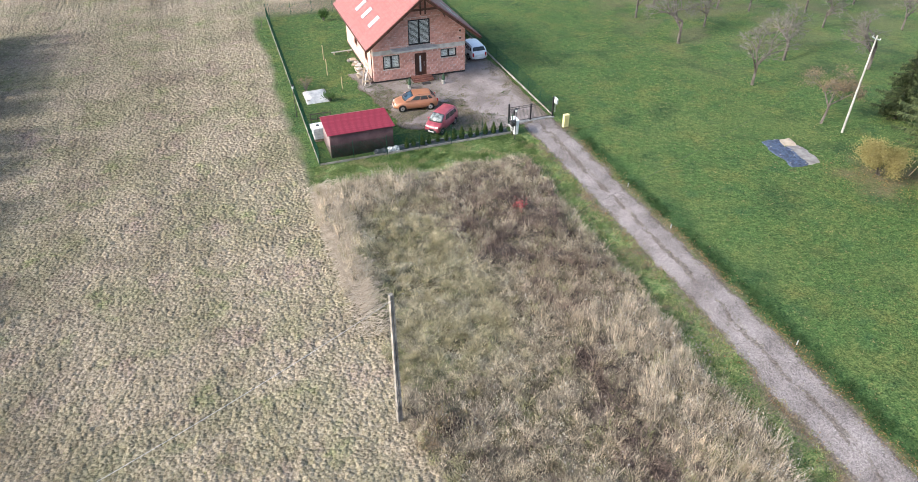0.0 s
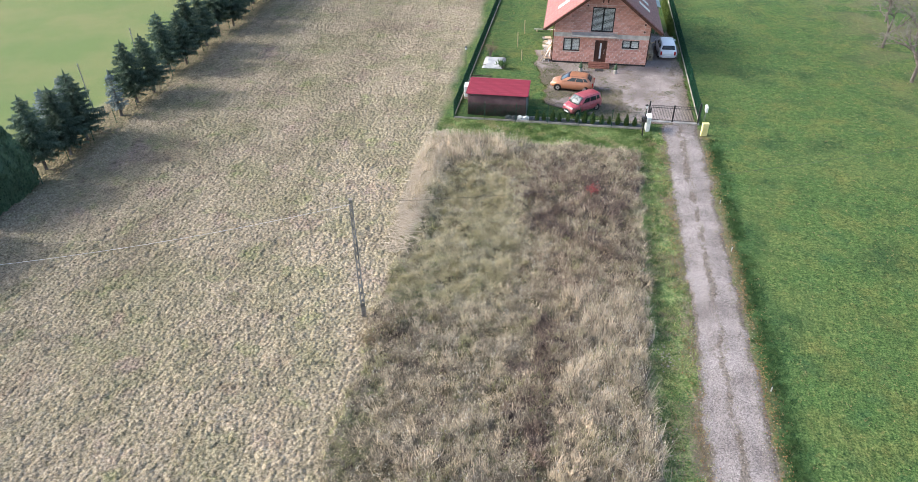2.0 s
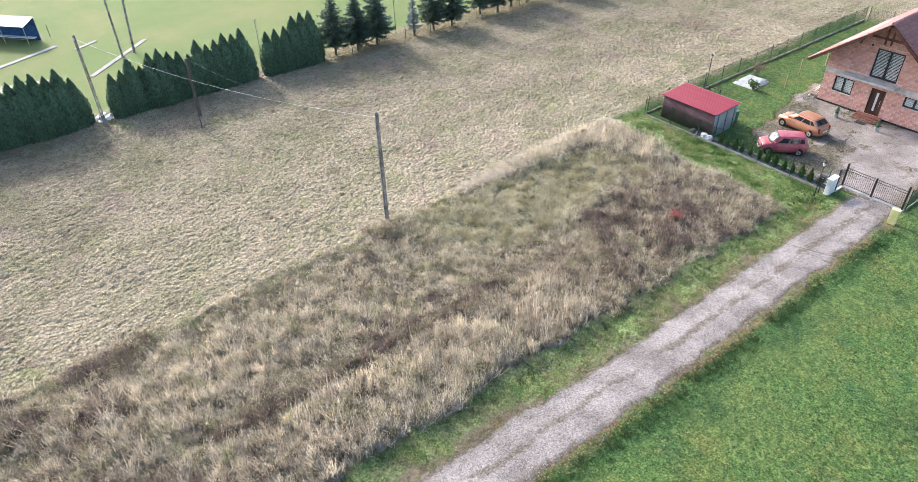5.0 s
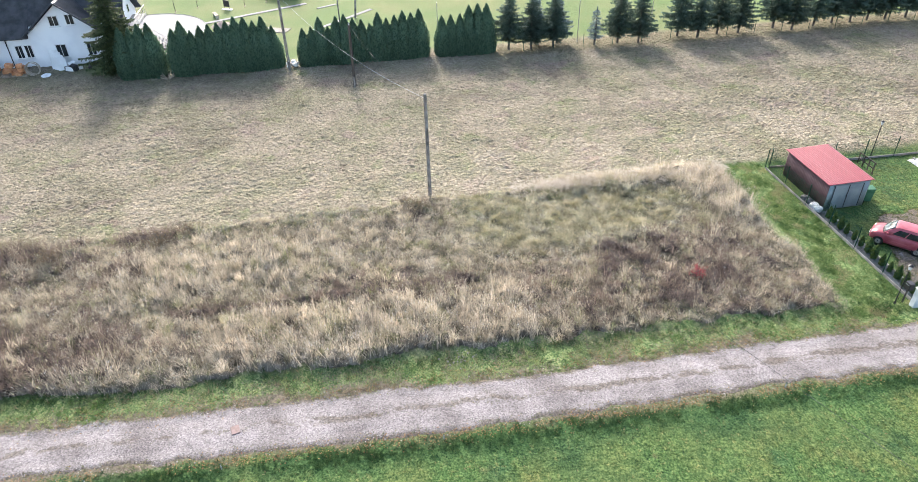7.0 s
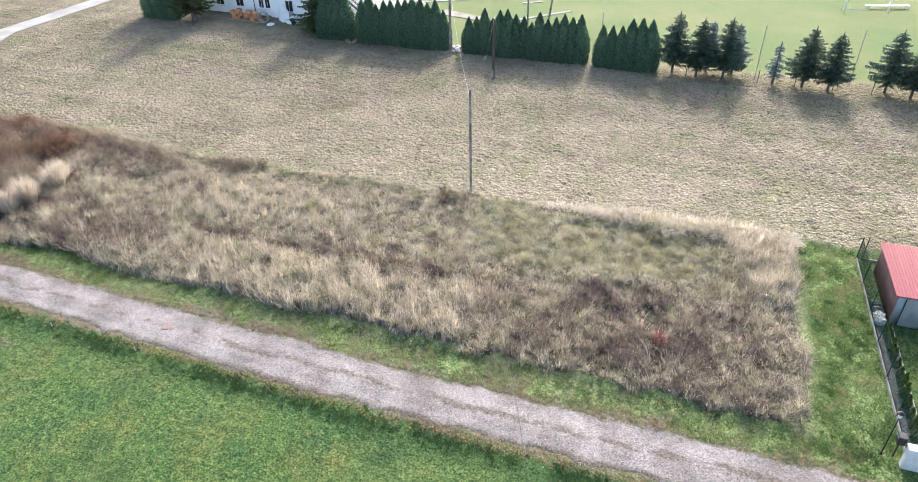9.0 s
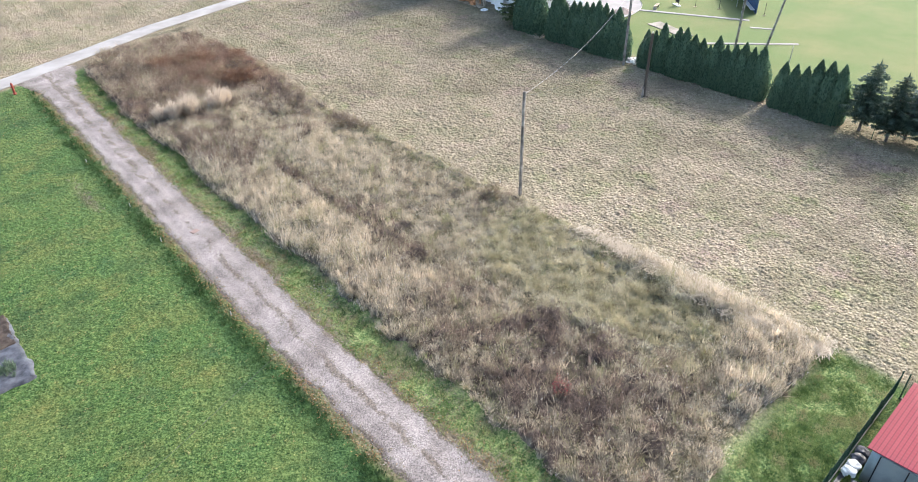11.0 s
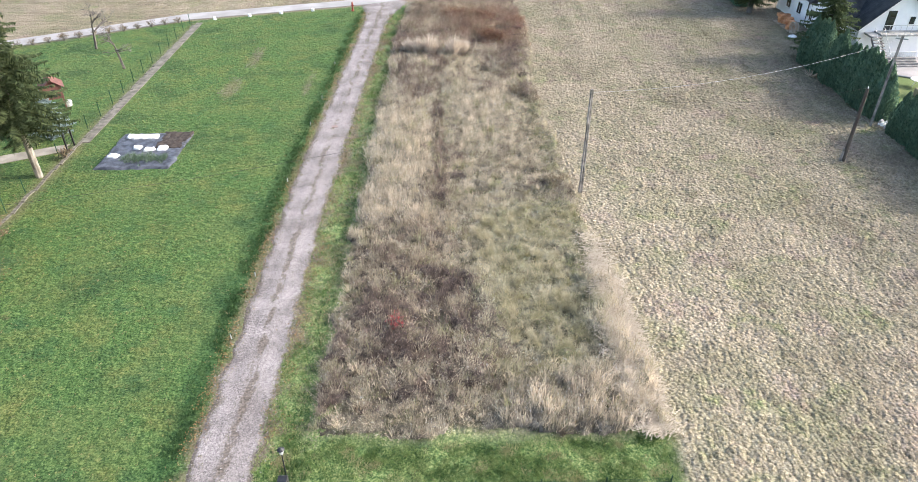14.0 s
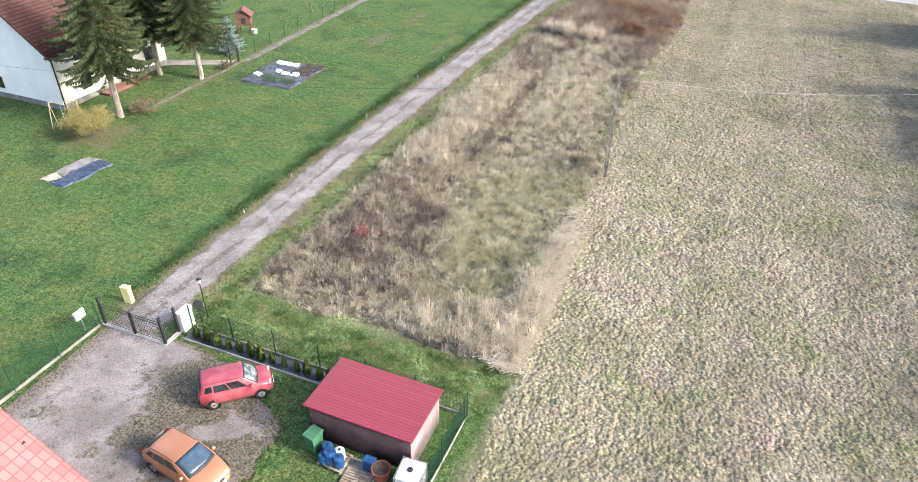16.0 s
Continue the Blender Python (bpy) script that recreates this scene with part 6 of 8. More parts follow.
base = np.where((lw & (rng.uniform(0, 1, n) < 0.45))[:, None], mixc((0.20, 0.18, 0.08), (0.36, 0.31, 0.19), rng.uniform(0, 1, n)), base)
base = np.where((rng.uniform(0, 1, n) < 0.10)[:, None], mixc((0.25, 0.20, 0.12), (0.34, 0.24, 0.13), rng.uniform(0, 1, n)), base)
fan("lawn_grass", x, y, rng.uniform(0.10, 0.2, n), rng.uniform(0.05, 0.12, n) * (1 + edge * 1.6 + 0.8 * lw), 7, 0.03, base, np.full(n, 0.85), "green lawn grass with yellowish patches and dark tufts", "lawn grass", 1, height(x, y) - 0.01)

# the taller dark grass beside the drive; tufts at the plot's foot carry its shade as dark colour
y = rng.uniform(-25, 45.5, 4800)
x = drive_x(y) + np.where(rng.uniform(0, 1, len(y)) < 0.75, rng.normal(2.3, 0.32, len(y)), rng.normal(-3.2, 0.3, len(y)))
k = vnoise(x, y, 1.2, 179) + rng.uniform(-0.2, 0.2, len(y)) > 0.35
x, y = x[k], y[k]
n = len(x)
fan("edge_grass", x, y, rng.uniform(0.12, 0.25, n), rng.uniform(0.14, 0.34, n), 10, 0.03, mixc((0.028, 0.07, 0.03), (0.085, 0.14, 0.05), rng.uniform(0, 1, n)), np.full(n, 0.7), "taller dark green grass tufts beside the drive", "grass tufts", 1)
# mixed grass and weeds on the verge between plot and drive
y = rng.uniform(-24, 45, 15000)
x = drive_x(y) - rng.uniform(1.3, 4.1, 15000)
k = fbm(x, y, 0.9, 185) + rng.uniform(-0.15, 0.15, 15000) > 0.42
x, y = x[k], y[k]
n = len(x)
vc = vnoise(x, y, 0.8, 187)[:, None]
base = np.where(vc < 0.36, mixc((0.07, 0.15, 0.045), (0.22, 0.31, 0.10), rng.uniform(0, 1, n)), np.where(vc < 0.66, mixc((0.24, 0.30, 0.115), (0.42, 0.45, 0.20), rng.uniform(0, 1, n)), mixc((0.22, 0.175, 0.11), (0.40, 0.33, 0.21), rng.uniform(0, 1, n))))
fan("verge_grass", x, y, rng.uniform(0.08, 0.2, n), rng.uniform(0.08, 0.26, n), 6, 0.03, base, np.full(n, 0.8), "mixed green and withered grass on the verge", "verge grass", 1)
# longer rough grass before the front fence, and grass coming through the yard
x, y = scatter(3.8, 21.4, 42.4, 46.4, 260)
k = (rng.uniform(0, 1, len(x)) < 1.05 - plot_mask(x, y)) & (fbm(x, y, 0.8, 193) + rng.uniform(-0.15, 0.15, len(x)) > 0.4)
x, y = x[k], y[k]
n = len(x)
vc = vnoise(x, y, 0.7, 195)[:, None]
base = np.where(vc < 0.45, mixc((0.04, 0.085, 0.025), (0.15, 0.225, 0.075), rng.uniform(0, 1, n)), mixc((0.12, 0.185, 0.058), (0.29, 0.35, 0.145), rng.uniform(0, 1, n)))
base = np.where(vc < 0.72, base, mixc((0.22, 0.23, 0.11), (0.40, 0.37, 0.21), rng.uniform(0, 1, n)))
fan("rough_grass", x, y, rng.uniform(0.08, 0.2, n), rng.uniform(0.08, 0.22, n), 6, 0.03, base, np.full(n, 0.8), "longer rough grass before the front fence", "rough grass", 1)
x, y = scatter(10.5, 25.2, 47.5, 60, 105)
ym = yard_mask(x, y)
k = (ym > 0.02) & (fbm(x, y, 1.5, 91, 4) + rng.uniform(-0.05, 0.05, len(x)) > 0.46 + 0.24 * step(17.5, 21, x) - 0.25 * step(0.85, 0.1, ym)) & (rng.uniform(0, 1, len(x)) < 0.85)
x, y = x[k], y[k]
n = len(x)
vc = vnoise(x, y, 0.6, 197)[:, None]
base = np.where(vc < 0.6, mixc((0.035, 0.065, 0.018), (0.12, 0.155, 0.05), rng.uniform(0, 1, n)), mixc((0.11, 0.11, 0.045), (0.23, 0.21, 0.10), rng.uniform(0, 1, n)))
fan("yard_grass", x, y, rng.uniform(0.06, 0.18, n), rng.uniform(0.05, 0.14, n), 7, 0.026, base, np.full(n, 0.85), "thin grass and moss coming through the yard", "grass", 1, np.full(n, 0.0))
# fallen leaves along the drive and under the trees
y = np.concatenate([rng.uniform(-25, 46, 7000), rng.normal(30.8, 1.8, 900), rng.uniform(44, 72, 900), rng.uniform(-20, 43, 700)])
x = np.concatenate([rng.normal(1.75, 0.24, 4500), rng.normal(-1.75, 0.28, 2500), rng.normal(43.4, 1.8, 900), rng.uniform(40, 60, 900), rng.uniform(20.0, 22.3, 700)])
x[:7000] += drive_x(y[:7000])
k = (vnoise(x, y, 1.3, 199) > 0.3) | (np.arange(len(x)) >= 7000)
x, y = x[k], y[k]
n = len(x)
blades("fallen_leaves", x, y, height(x, y) + 0.05, np.full(n, 0.07), np.full(n, 0.07), np.full(n, 1.1), rng.uniform(0, 6.28, n), mixc((0.19, 0.095, 0.055), (0.36, 0.235, 0.11), rng.uniform(0, 1, n)), "brown fallen leaves scattered on the grass", "leaves", 1)

# weeds along the crown and edges of the drive and in the yard
y = rng.uniform(-25, 46, 2600)
c = rng.choice([0, 1, 2], len(y), p=[0.5, 0.25, 0.25])
x = drive_x(y) + np.where(c == 0, rng.normal(0, 0.16, len(y)), np.where(c == 1, rng.normal(-1.3, 0.15, len(y)), rng.normal(1.3, 0.15, len(y))))
k = ((vnoise(x, y, 0.5, 181) > 0.6) & (vnoise(x, y, 6, 183) > 0.4)) | (c > 0)
x, y = x[k], y[k]
xs_, ys_ = scatter(10.5, 25, 47.9, 60, 16)
kk = (yard_mask(xs_, ys_) > 0.2) & (fbm(xs_, ys_, 1.6, 191) > 0.53 + 0.13 * step(17, 21, xs_))
x, y = np.concatenate([x, xs_[kk]]), np.concatenate([y, ys_[kk]])
n, per = len(x), 6
base = mixc((0.09, 0.12, 0.035), (0.24, 0.21, 0.11), rng.uniform(0, 1, n))
X = np.repeat(x, per) + rng.normal(0, 0.06, n * per)
Y = np.repeat(y, per) + rng.normal(0, 0.06, n * per)
blades("gravel_weeds", X, Y, np.full(n * per, 0.005), rng.uniform(0.03, 0.10, n * per), rng.uniform(0.015, 0.035, n * per), np.clip(rng.normal(0.7, 0.2, n * per), 0.1, 1.1), rng.uniform(0, 6.28, n * per),
       np.repeat(base, per, 0), "sparse weeds in the gravel", "weeds", 1)


# ---- trees ----
def mesh_from(name, V, F, mat, parent, label=""):
    return arrays(name, np.array(V, float), np.array(F, int), mat, parent, label)


def bough_mesh(h, clear, r, seed, whorl, arms, droop, power, fine):
    """Needle sprays of a spruce with boughs of uneven length that sag, lift at their tips and carry hanging twigs."""
    g = np.random.default_rng(seed)
    P = []
    z = clear
    while z < h - 0.25:
        u = (z - clear) / (h - clear)
        R = r * (1 - u) ** power * (0.6 + 0.4 * min(1, u * 6)) + 0.12
        na = max(4, int(arms * (0.5 + 0.5 * (1 - u))))
        for a in g.uniform(0, 6.283) + np.arange(na) * 6.283 / na + g.normal(0, 0.22, na):
            L = R * g.uniform(0.5, 1.2)
            d, q = np.array((math.cos(a), math.sin(a), 0)), np.array((-math.sin(a), math.cos(a), 0))
            n = max(3, int(L / fine))
            t = (np.arange(n) + 0.6) / n
            axis = d[None] * (L * t)[:, None]
            axis[:, 2] = z + g.normal(0, 0.05) + L * (0.12 * t - droop * t ** 1.5 + 0.45 * droop * t ** 4)
            wide = (0.16 + 0.30 * np.sin(np.pi * np.clip(t * 0.85 + 0.1, 0, 1))) * (0.35 + 0.2 * min(L, 3.0))
            for sg in (-1, 1, -1, 1):
                w = (wide * g.uniform(0.5, 1.3, n))[:, None]
                tip = axis + q[None] * sg * w + d[None] * w * g.uniform(0.2, 0.9, (n, 1)) - np.array([[0, 0, 1.0]]) * w * g.uniform(0.1, 0.8, (n, 1))
                e = d[None] * fine * 0.6 + np.array([[0, 0, 1.0]]) * g.uniform(-0.03, 0.05, (n, 1))
                P.append(np.stack([axis - e, axis + e, tip], 1))
            hang = axis + q[None] * g.normal(0, 0.08, (n, 1)) - np.array([[0, 0, 1.0]]) * (g.uniform(0.15, 0.5, n) * (0.25 + 0.25 * min(L, 2.5)))[:, None]
            P.append(np.stack([axis - d[None] * 0.07, axis + d[None] * 0.09, hang], 1))
        z += whorl * (0.65 + 0.5 * (1 - u)) * g.uniform(0.7, 1.3)
    for a in np.arange(5) * 1.256:
        P.append(np.array([[(math.cos(a) * 0.09, math.sin(a) * 0.09, h - 0.5), (-math.sin(a) * 0.09, math.cos(a) * 0.09, h - 0.5), (0, 0, h + 0.12)]]))
    V = np.concatenate(P).reshape(-1, 3)
    return V, np.arange(len(V)).reshape(-1, 3)


def spruce(h, clear, r, seed, mat, label, whorl=0.3, arms=9, droop=0.3, power=0.85, fine=0.15, bark="bark", trunk=0.11, group="", name="spruce_tree"):
    t = thing(name, I4, label, "tree", group)
    bm = bmesh.new()
    rod(bm, (0, 0, -0.15), (0.02, 0, clear + 0.4), trunk * 1.15, trunk * 0.95, n=9)
    rod(bm, (0.02, 0, clear + 0.4), (0, 0, h), trunk * 0.95, 0.015, n=7)
    part("trunk", bm, M[bark], t)
    V, F = bough_mesh(h, clear, r, seed, whorl, arms, droop, power, fine)
    arrays("crown", V, F, M[mat], t)
    return t


def place(ob, x, y, turn, s=1.0, z=0.0):
    m = pose(x, y, z, 0, 0, turn) @ Matrix.Diagonal((s, s, s, 1))
    ob.matrix_world = m
    return ob


def copies(ob, places):
    """The first place takes ob itself, the others take copies: x, y, turn, size."""
    for k, (x, y, turn, s) in enumerate(places):
        o = ob if k == 0 else copy_thing(ob, I4)
        place(o, x, y, turn, s)


rn = random.Random(3)
ROW = [(-23.9, 33.4, 5.9), (-23.4, 35.7, 5.6), (-23.6, 38.2, 5.8), (-23.3, 45.3, 5.6), (-22.9, 47.5, 5.4), (-23.9, 52.4, 5.7), (-23.2, 54.4, 5.2), (-23.6, 56.9, 5.9), (-23.4, 59.3, 5.6),
       (-24.2, 63.9, 6.0), (-23.2, 65.6, 5.5), (-23.8, 68.6, 5.8), (-24.2, 71.1, 5.6), (-24.1, 73.3, 6.1), (-24.3, 75.6, 5.6), (-24.0, 77.6, 5.9), (-24.2, 80.4, 6.0), (-24.1, 83.2, 5.7)]
kinds = [spruce(5.8, 1.1, 2.1, 11 + k, "row_spruce", "dark green spruce with bare lower trunk beside the pitch", group="row of spruces", whorl=0.24, arms=10, droop=0.2, power=0.8, fine=0.13) for k in range(3)]
for k in range(3):
    copies(kinds[k], [(a, b, rn.uniform(0, 360), c / 5.6) for a, b, c in ROW[k::3]])
place(spruce(4.2, 0.9, 0.95, 21, "blue_spruce", "slim silvery blue spruce in the row", group="row of spruces"), -23.3, 42.7, 40)
copies(spruce(5.4, 0.9, 1.9, 22, "blue_spruce", "blue-green spruce beside the thuja hedge", group="row of spruces", whorl=0.24, arms=10, droop=0.15, fine=0.13), [(-24.9, 36.6, 15, 0.95), (-24.9, 39.0, 80, 0.95)])


def thuja(h, r, seed, label, group, mat="thuja", n=2300, spray=0.2, name="thuja"):
    g = np.random.default_rng(seed)
    t = thing(name, I4, label, "thuja", group)

    def prof(u):
        return r * (min(1.0, 0.86 + u)) * np.clip((1 - u) / 0.52, 0.0, 1.0) ** 0.85
    bm = bmesh.new()
    rings = []
    for u in np.linspace(0.0, 0.97, 10):
        rr = prof(u) * 0.86
        rings.append([bm.verts.new((rr * math.cos(a), rr * math.sin(a), u * h)) for a in np.arange(0, 6.28, 0.628)])
    for a, b in zip(rings, rings[1:]):
        for k in range(10):
            bm.faces.new((a[k], a[(k + 1) % 10], b[(k + 1) % 10], b[k]))
    part("inner_growth", bm, M[mat], t)
    part("trunk", rodm((0, 0, -0.15), (0, 0, 0.5), 0.07, 0.06, n=7), M["bark"], t)
    u = 1 - np.sqrt(g.uniform(0.0006, 1, n))
    u[: n // 8] = g.uniform(0.8, 1.0, n // 8)
    a = g.uniform(0, 6.283, n)
    rr = np.array([prof(v) for v in u]) * g.uniform(0.86, 1.10, n)
    z = u * h
    P = np.stack([rr * np.cos(a), rr * np.sin(a), z], 1)
    out = np.stack([np.cos(a), np.sin(a), np.zeros(n)], 1)
    tang = np.stack([-np.sin(a), np.cos(a), np.zeros(n)], 1)
    tw = g.normal(0, 0.7, n)[:, None]
    side = tang * np.cos(tw) + out * np.sin(tw)
    s = spray * g.uniform(0.6, 1.2, n)[:, None]
    up = np.array([[0, 0, 1.0]]) + out * g.uniform(0.05, 0.45, n)[:, None]
    V = np.stack([P - up * s * 0.4, P + side * s * 0.33 + up * s * 0.1, P + up * s * 0.8, P - side * s * 0.33 + up * s * 0.1], 1).reshape(-1, 3)
    F = np.arange(n)[:, None] * 4 + np.array([[0, 1, 2, 3]])
    arrays("foliage", V, F, M[mat], t)
    return t


hedge = []
for y0, y1, nn in ((-5.2, -2.5, 4), (-0.3, 9.2, 12), (12.2, 24.0, 15), (26.3, 31.0, 6)):
    for k in range(nn):
        hedge.append((-24.5 + rn.uniform(-0.15, 0.15) + 0.04 * (y0 + 6) / 2, y0 + (y1 - y0) * k / (nn - 1), rn.uniform(0, 360), rn.uniform(0.84, 1.10) * (1.08 if y1 < 10 or y0 > 26 else 0.98)))
kinds = [thuja(4.5, 0.92, 31 + k, "tall dark green columnar thuja in a hedge", "thuja hedge") for k in range(3)]
for k in range(3):
    copies(kinds[k], hedge[k::3])
copies(thuja(6.2, 1.15, 35, "broad dark thuja standing before the white house", "house thujas", n=1700), [(-25.9, -27.2, 0, 1.0), (-26.0, -28.9, 120, 1.08), (-26.1, -30.6, 240, 0.96)])
small = [thuja(1.0, 0.19, 41 + k, "small young thuja planted along the front fence", "young thujas", n=260, spray=0.17, mat="young_thuja") for k in range(2)]
row = [(11.9 + k * 0.68 + rn.uniform(-0.1, 0.1), 47.05 + rn.uniform(-0.06, 0.06), rn.uniform(0, 360), rn.uniform(0.6, 1.0)) for k in range(13)]
for k in range(2):
    copies(small[k], row[k::2])
row = [(24.9 + rn.uniform(-0.05, 0.05), 69.0 + k * 0.75, rn.uniform(0, 360), rn.uniform(1.0, 1.35)) for k in range(15)]
copies(thuja(1.0, 0.22, 44, "young thuja in the row along the side fence", "side fence thujas", n=260, spray=0.14, mat="young_thuja"), row)

# tall old spruces of the neighbours' garden
big = spruce(15.5, 4.0, 4.3, 51, "spruce", "tall old spruce with bare pale lower trunk", whorl=0.36, arms=12, droop=0.55, power=0.75, fine=0.16, bark="pale_bark", trunk=0.24, group="tall spruces")
copies(big, [(44.3, 27.5, 0, 1.0), (43.9, 17.7, 130, 0.97), (48.2, 18.5, 220, 0.95)])
place(spruce(6.6, 0.5, 2.3, 52, "spruce", "broad dark spruce beside the fruit trees", whorl=0.3, arms=11, droop=0.4, fine=0.16, trunk=0.14), 52.6, 38.0, 60)
place(spruce(11.5, 1.5, 3.4, 55, "spruce", "large dark spruce with thick trunk before the white house", whorl=0.34, arms=12, droop=0.4, fine=0.18, trunk=0.34), -25.6, -23.9, 100)
place(spruce(4.0, 0.2, 1.9, 53, "blue_spruce", "low broad blue spruce behind the fence", whorl=0.26, arms=10, droop=0.2), 46.0, 10.6, 10)
place(spruce(10.5, 0.4, 3.7, 54, "spruce", "dark spruce beside the white house", whorl=0.34, arms=13, droop=0.4, fine=0.17, trunk=0.18), -26.4, -6.3, 10)


def bare_tree(h, seed, label, lean=(0, 0), thick_=0.16, spread_=0.62, leaves=0, leafmat="brown_leaf", bark="bark", depth=6, name="fruit_tree"):
    g = random.Random(seed)
    t = thing(name, I4, label, "tree", "orchard trees")
    bm = bmesh.new()
    V, F, tips = [], [], []

    def grow(p, d, L, r, k):
        q = p + d * L
        if k >= 3:
            rod(bm, p, q, r, r * 0.7, n=5 if k > 3 else 4, caps=False)
        else:
            s = d.orthogonal().normalized() * max(r, 0.008)
            s2 = d.cross(s)
            i = len(V)
            V.extend([p - s, p + s, p + s2, q])
            F.extend([(i, i + 1, i + 3), (i + 1, i + 2, i + 3), (i + 2, i, i + 3)])
        if k == 0:
            tips.append(q)
            return
        for j in range(g.choice((2, 3, 3)) if k > 2 else 5):
            a = Vector((g.gauss(0, spread_), g.gauss(0, spread_), g.gauss(0.08, 0.35)))
            nd = (d + a * (0.75 if k > 2 else 0.9)).normalized()
            grow(p.lerp(q, g.uniform(0.6, 1.0)), nd, L * g.uniform(0.6, 0.85), r * 0.62, k - 1)
    d = Vector((lean[0], lean[1], 1)).normalized()
    grow(Vector((0, 0, -0.1)), d, h * 0.25, thick_ * 0.72, depth)
    part("trunk", bm, M[bark], t)
    mesh_from("twig_crown", V, F, M["twig"], t)
    if leaves:
        V, F = [], []
        for _ in range(leaves):
            p = g.choice(tips) + Vector((g.gauss(0, 0.15), g.gauss(0, 0.15), g.gauss(0, 0.15)))
            a = Vector((g.gauss(0, 1), g.gauss(0, 1), g.gauss(0, 1))).normalized() * 0.06
            b = a.orthogonal().normalized() * 0.04
            i = len(V)
            V.extend([p - a, p + b, p + a, p - b])
            F.append((i, i + 1, i + 2, i + 3))
        mesh_from("leaves", V, F, M[leafmat], t)
    return t


orch = [bare_tree(6.5, 61, "leafless old fruit tree standing in the lawn", thick_=0.15, spread_=0.85), bare_tree(7.5, 62, "leafless gnarled fruit tree with forked trunk", thick_=0.2, spread_=0.85), bare_tree(6.0, 63, "leafless spreading fruit tree", thick_=0.14, spread_=1.0)]
spots = [(46.0, 68.5), (45.8, 59.7), (51.7, 63.3), (45.9, 48.0), (59.2, 47.3), (64.1, 58.5), (66, 63.4), (56, 75), (62, 78), (49, 77), (68, 70), (72, 55), (57, 68), (53, 52), (60, 66), (50, 71), (66, 82), (74, 64)]
for k in range(3):
    copies(orch[k], [(a, b, rn.uniform(0, 360), rn.uniform(1.15, 1.5)) for a, b in spots[k::3]])
place(bare_tree(7.4, 65, "leaning fruit tree still holding some brown leaves", (0.3, 0.1), 0.17, 0.95, 3000), 46.0, 39.4, 0)
copies(bare_tree(7.0, 66, "leafless fruit tree near the wire garden fence", (0.1, 0.1), 0.2, 0.9), [(46.2, -5.4, 0, 1.0), (51.6, -11.7, 120, 1.1), (58, -3, 200, 1.0)])


def shrub(h, r, n, seed, label, leaf, stem="twig", size=0.09, name="shrub"):
    g = random.Random(seed)
    t = thing(name, I4, label, "shrub")
    bm = bmesh.new()
    tips = []
    for _ in range(26):
        a, rr = g.uniform(0, 6.28), r * g.uniform(0.3, 1.0)
        q = Vector((math.cos(a) * rr, math.sin(a) * rr, h * g.uniform(0.55, 1.0) * (1.15 - 0.45 * rr / r)))
        m_ = Vector((q.x * 0.35, q.y * 0.35, q.z * 0.6))
        rod(bm, (q.x * 0.05, q.y * 0.05, -0.05), m_, 0.018, 0.012, n=4, caps=False)
        rod(bm, m_, q, 0.012, 0.004, n=4, caps=False)
        tips += [(m_, q)] * 2
    part("branchwork", bm, M[stem], t)
    V, F = [], []
    for _ in range(n):
        a, b = g.choice(tips)
        p = a.lerp(b, g.uniform(0.2, 1.05)) + Vector((g.gauss(0, r * 0.13), g.gauss(0, r * 0.13), g.gauss(0, h * 0.07)))
        p.z = max(p.z, 0.05)
        a = Vector((g.gauss(0, 1), g.gauss(0, 1), g.gauss(0, 1))).normalized() * size * g.uniform(0.6, 1.2)
        b = a.orthogonal().normalized() * size * 0.6
        i = len(V)
        V.extend([p - a, p + b, p + a, p - b])
        F.append((i, i + 1, i + 2, i + 3))
    mesh_from("leaves", V, F, M[leaf], t)
    return t


place(shrub(2.7, 2.1, 12000, 71, "broad shrub with yellow autumn leaves on the lawn", "yellow_leaf", size=0.062), 43.6, 31.2, 0)
bw = random.Random(17)
tall_brush = shrub(1.7, 1.5, 1500, 81, "tangled rusty brown brush at the lane's end", "rust_leaf", size=0.07, name="brush")
grey_brush = shrub(1.5, 1.4, 420, 82, "leafless grey-brown brush at the lane's end", "brown_leaf", size=0.05, name="brush")
copies(tall_brush, [(bw.uniform(4.5, 12.5), bw.uniform(-24, -12.5), bw.uniform(0, 360), bw.uniform(0.7, 1.1)) for _ in range(9)])
copies(grey_brush, [(bw.uniform(6.0, 17.0), bw.uniform(-27, -11.5), bw.uniform(0, 360), bw.uniform(0.7, 1.15)) for _ in range(12)])
copies(shrub(1.1, 0.9, 380, 83, "withered dark bush at the meadow's edge", "brown_leaf", size=0.05, name="brush"), [(5.9, -7.3, 0, 0.9), (7.4, -3.4, 60, 1.1), (6.7, 3.2, 120, 1.2), (5.4, 4.6, 200, 0.8), (5.8, 20.2, 270, 1.0), (4.9, 19.4, 20, 0.8)])
place(shrub(1.2, 1.3, 900, 72, "low brown shrub at the foot of the spruce", "brown_leaf", size=0.07), 43.2, 25.8, 0)
place(shrub(0.9, 0.8, 350, 73, "low brown shrub by the garden fence", "brown_leaf", size=0.07), 43.4, 14.6, 40)
place(shrub(1.25, 0.55, 190, 74, "small shrub with bright red leaves among the weeds", "red_leaf", size=0.06), 16.6, 35.5, 0)
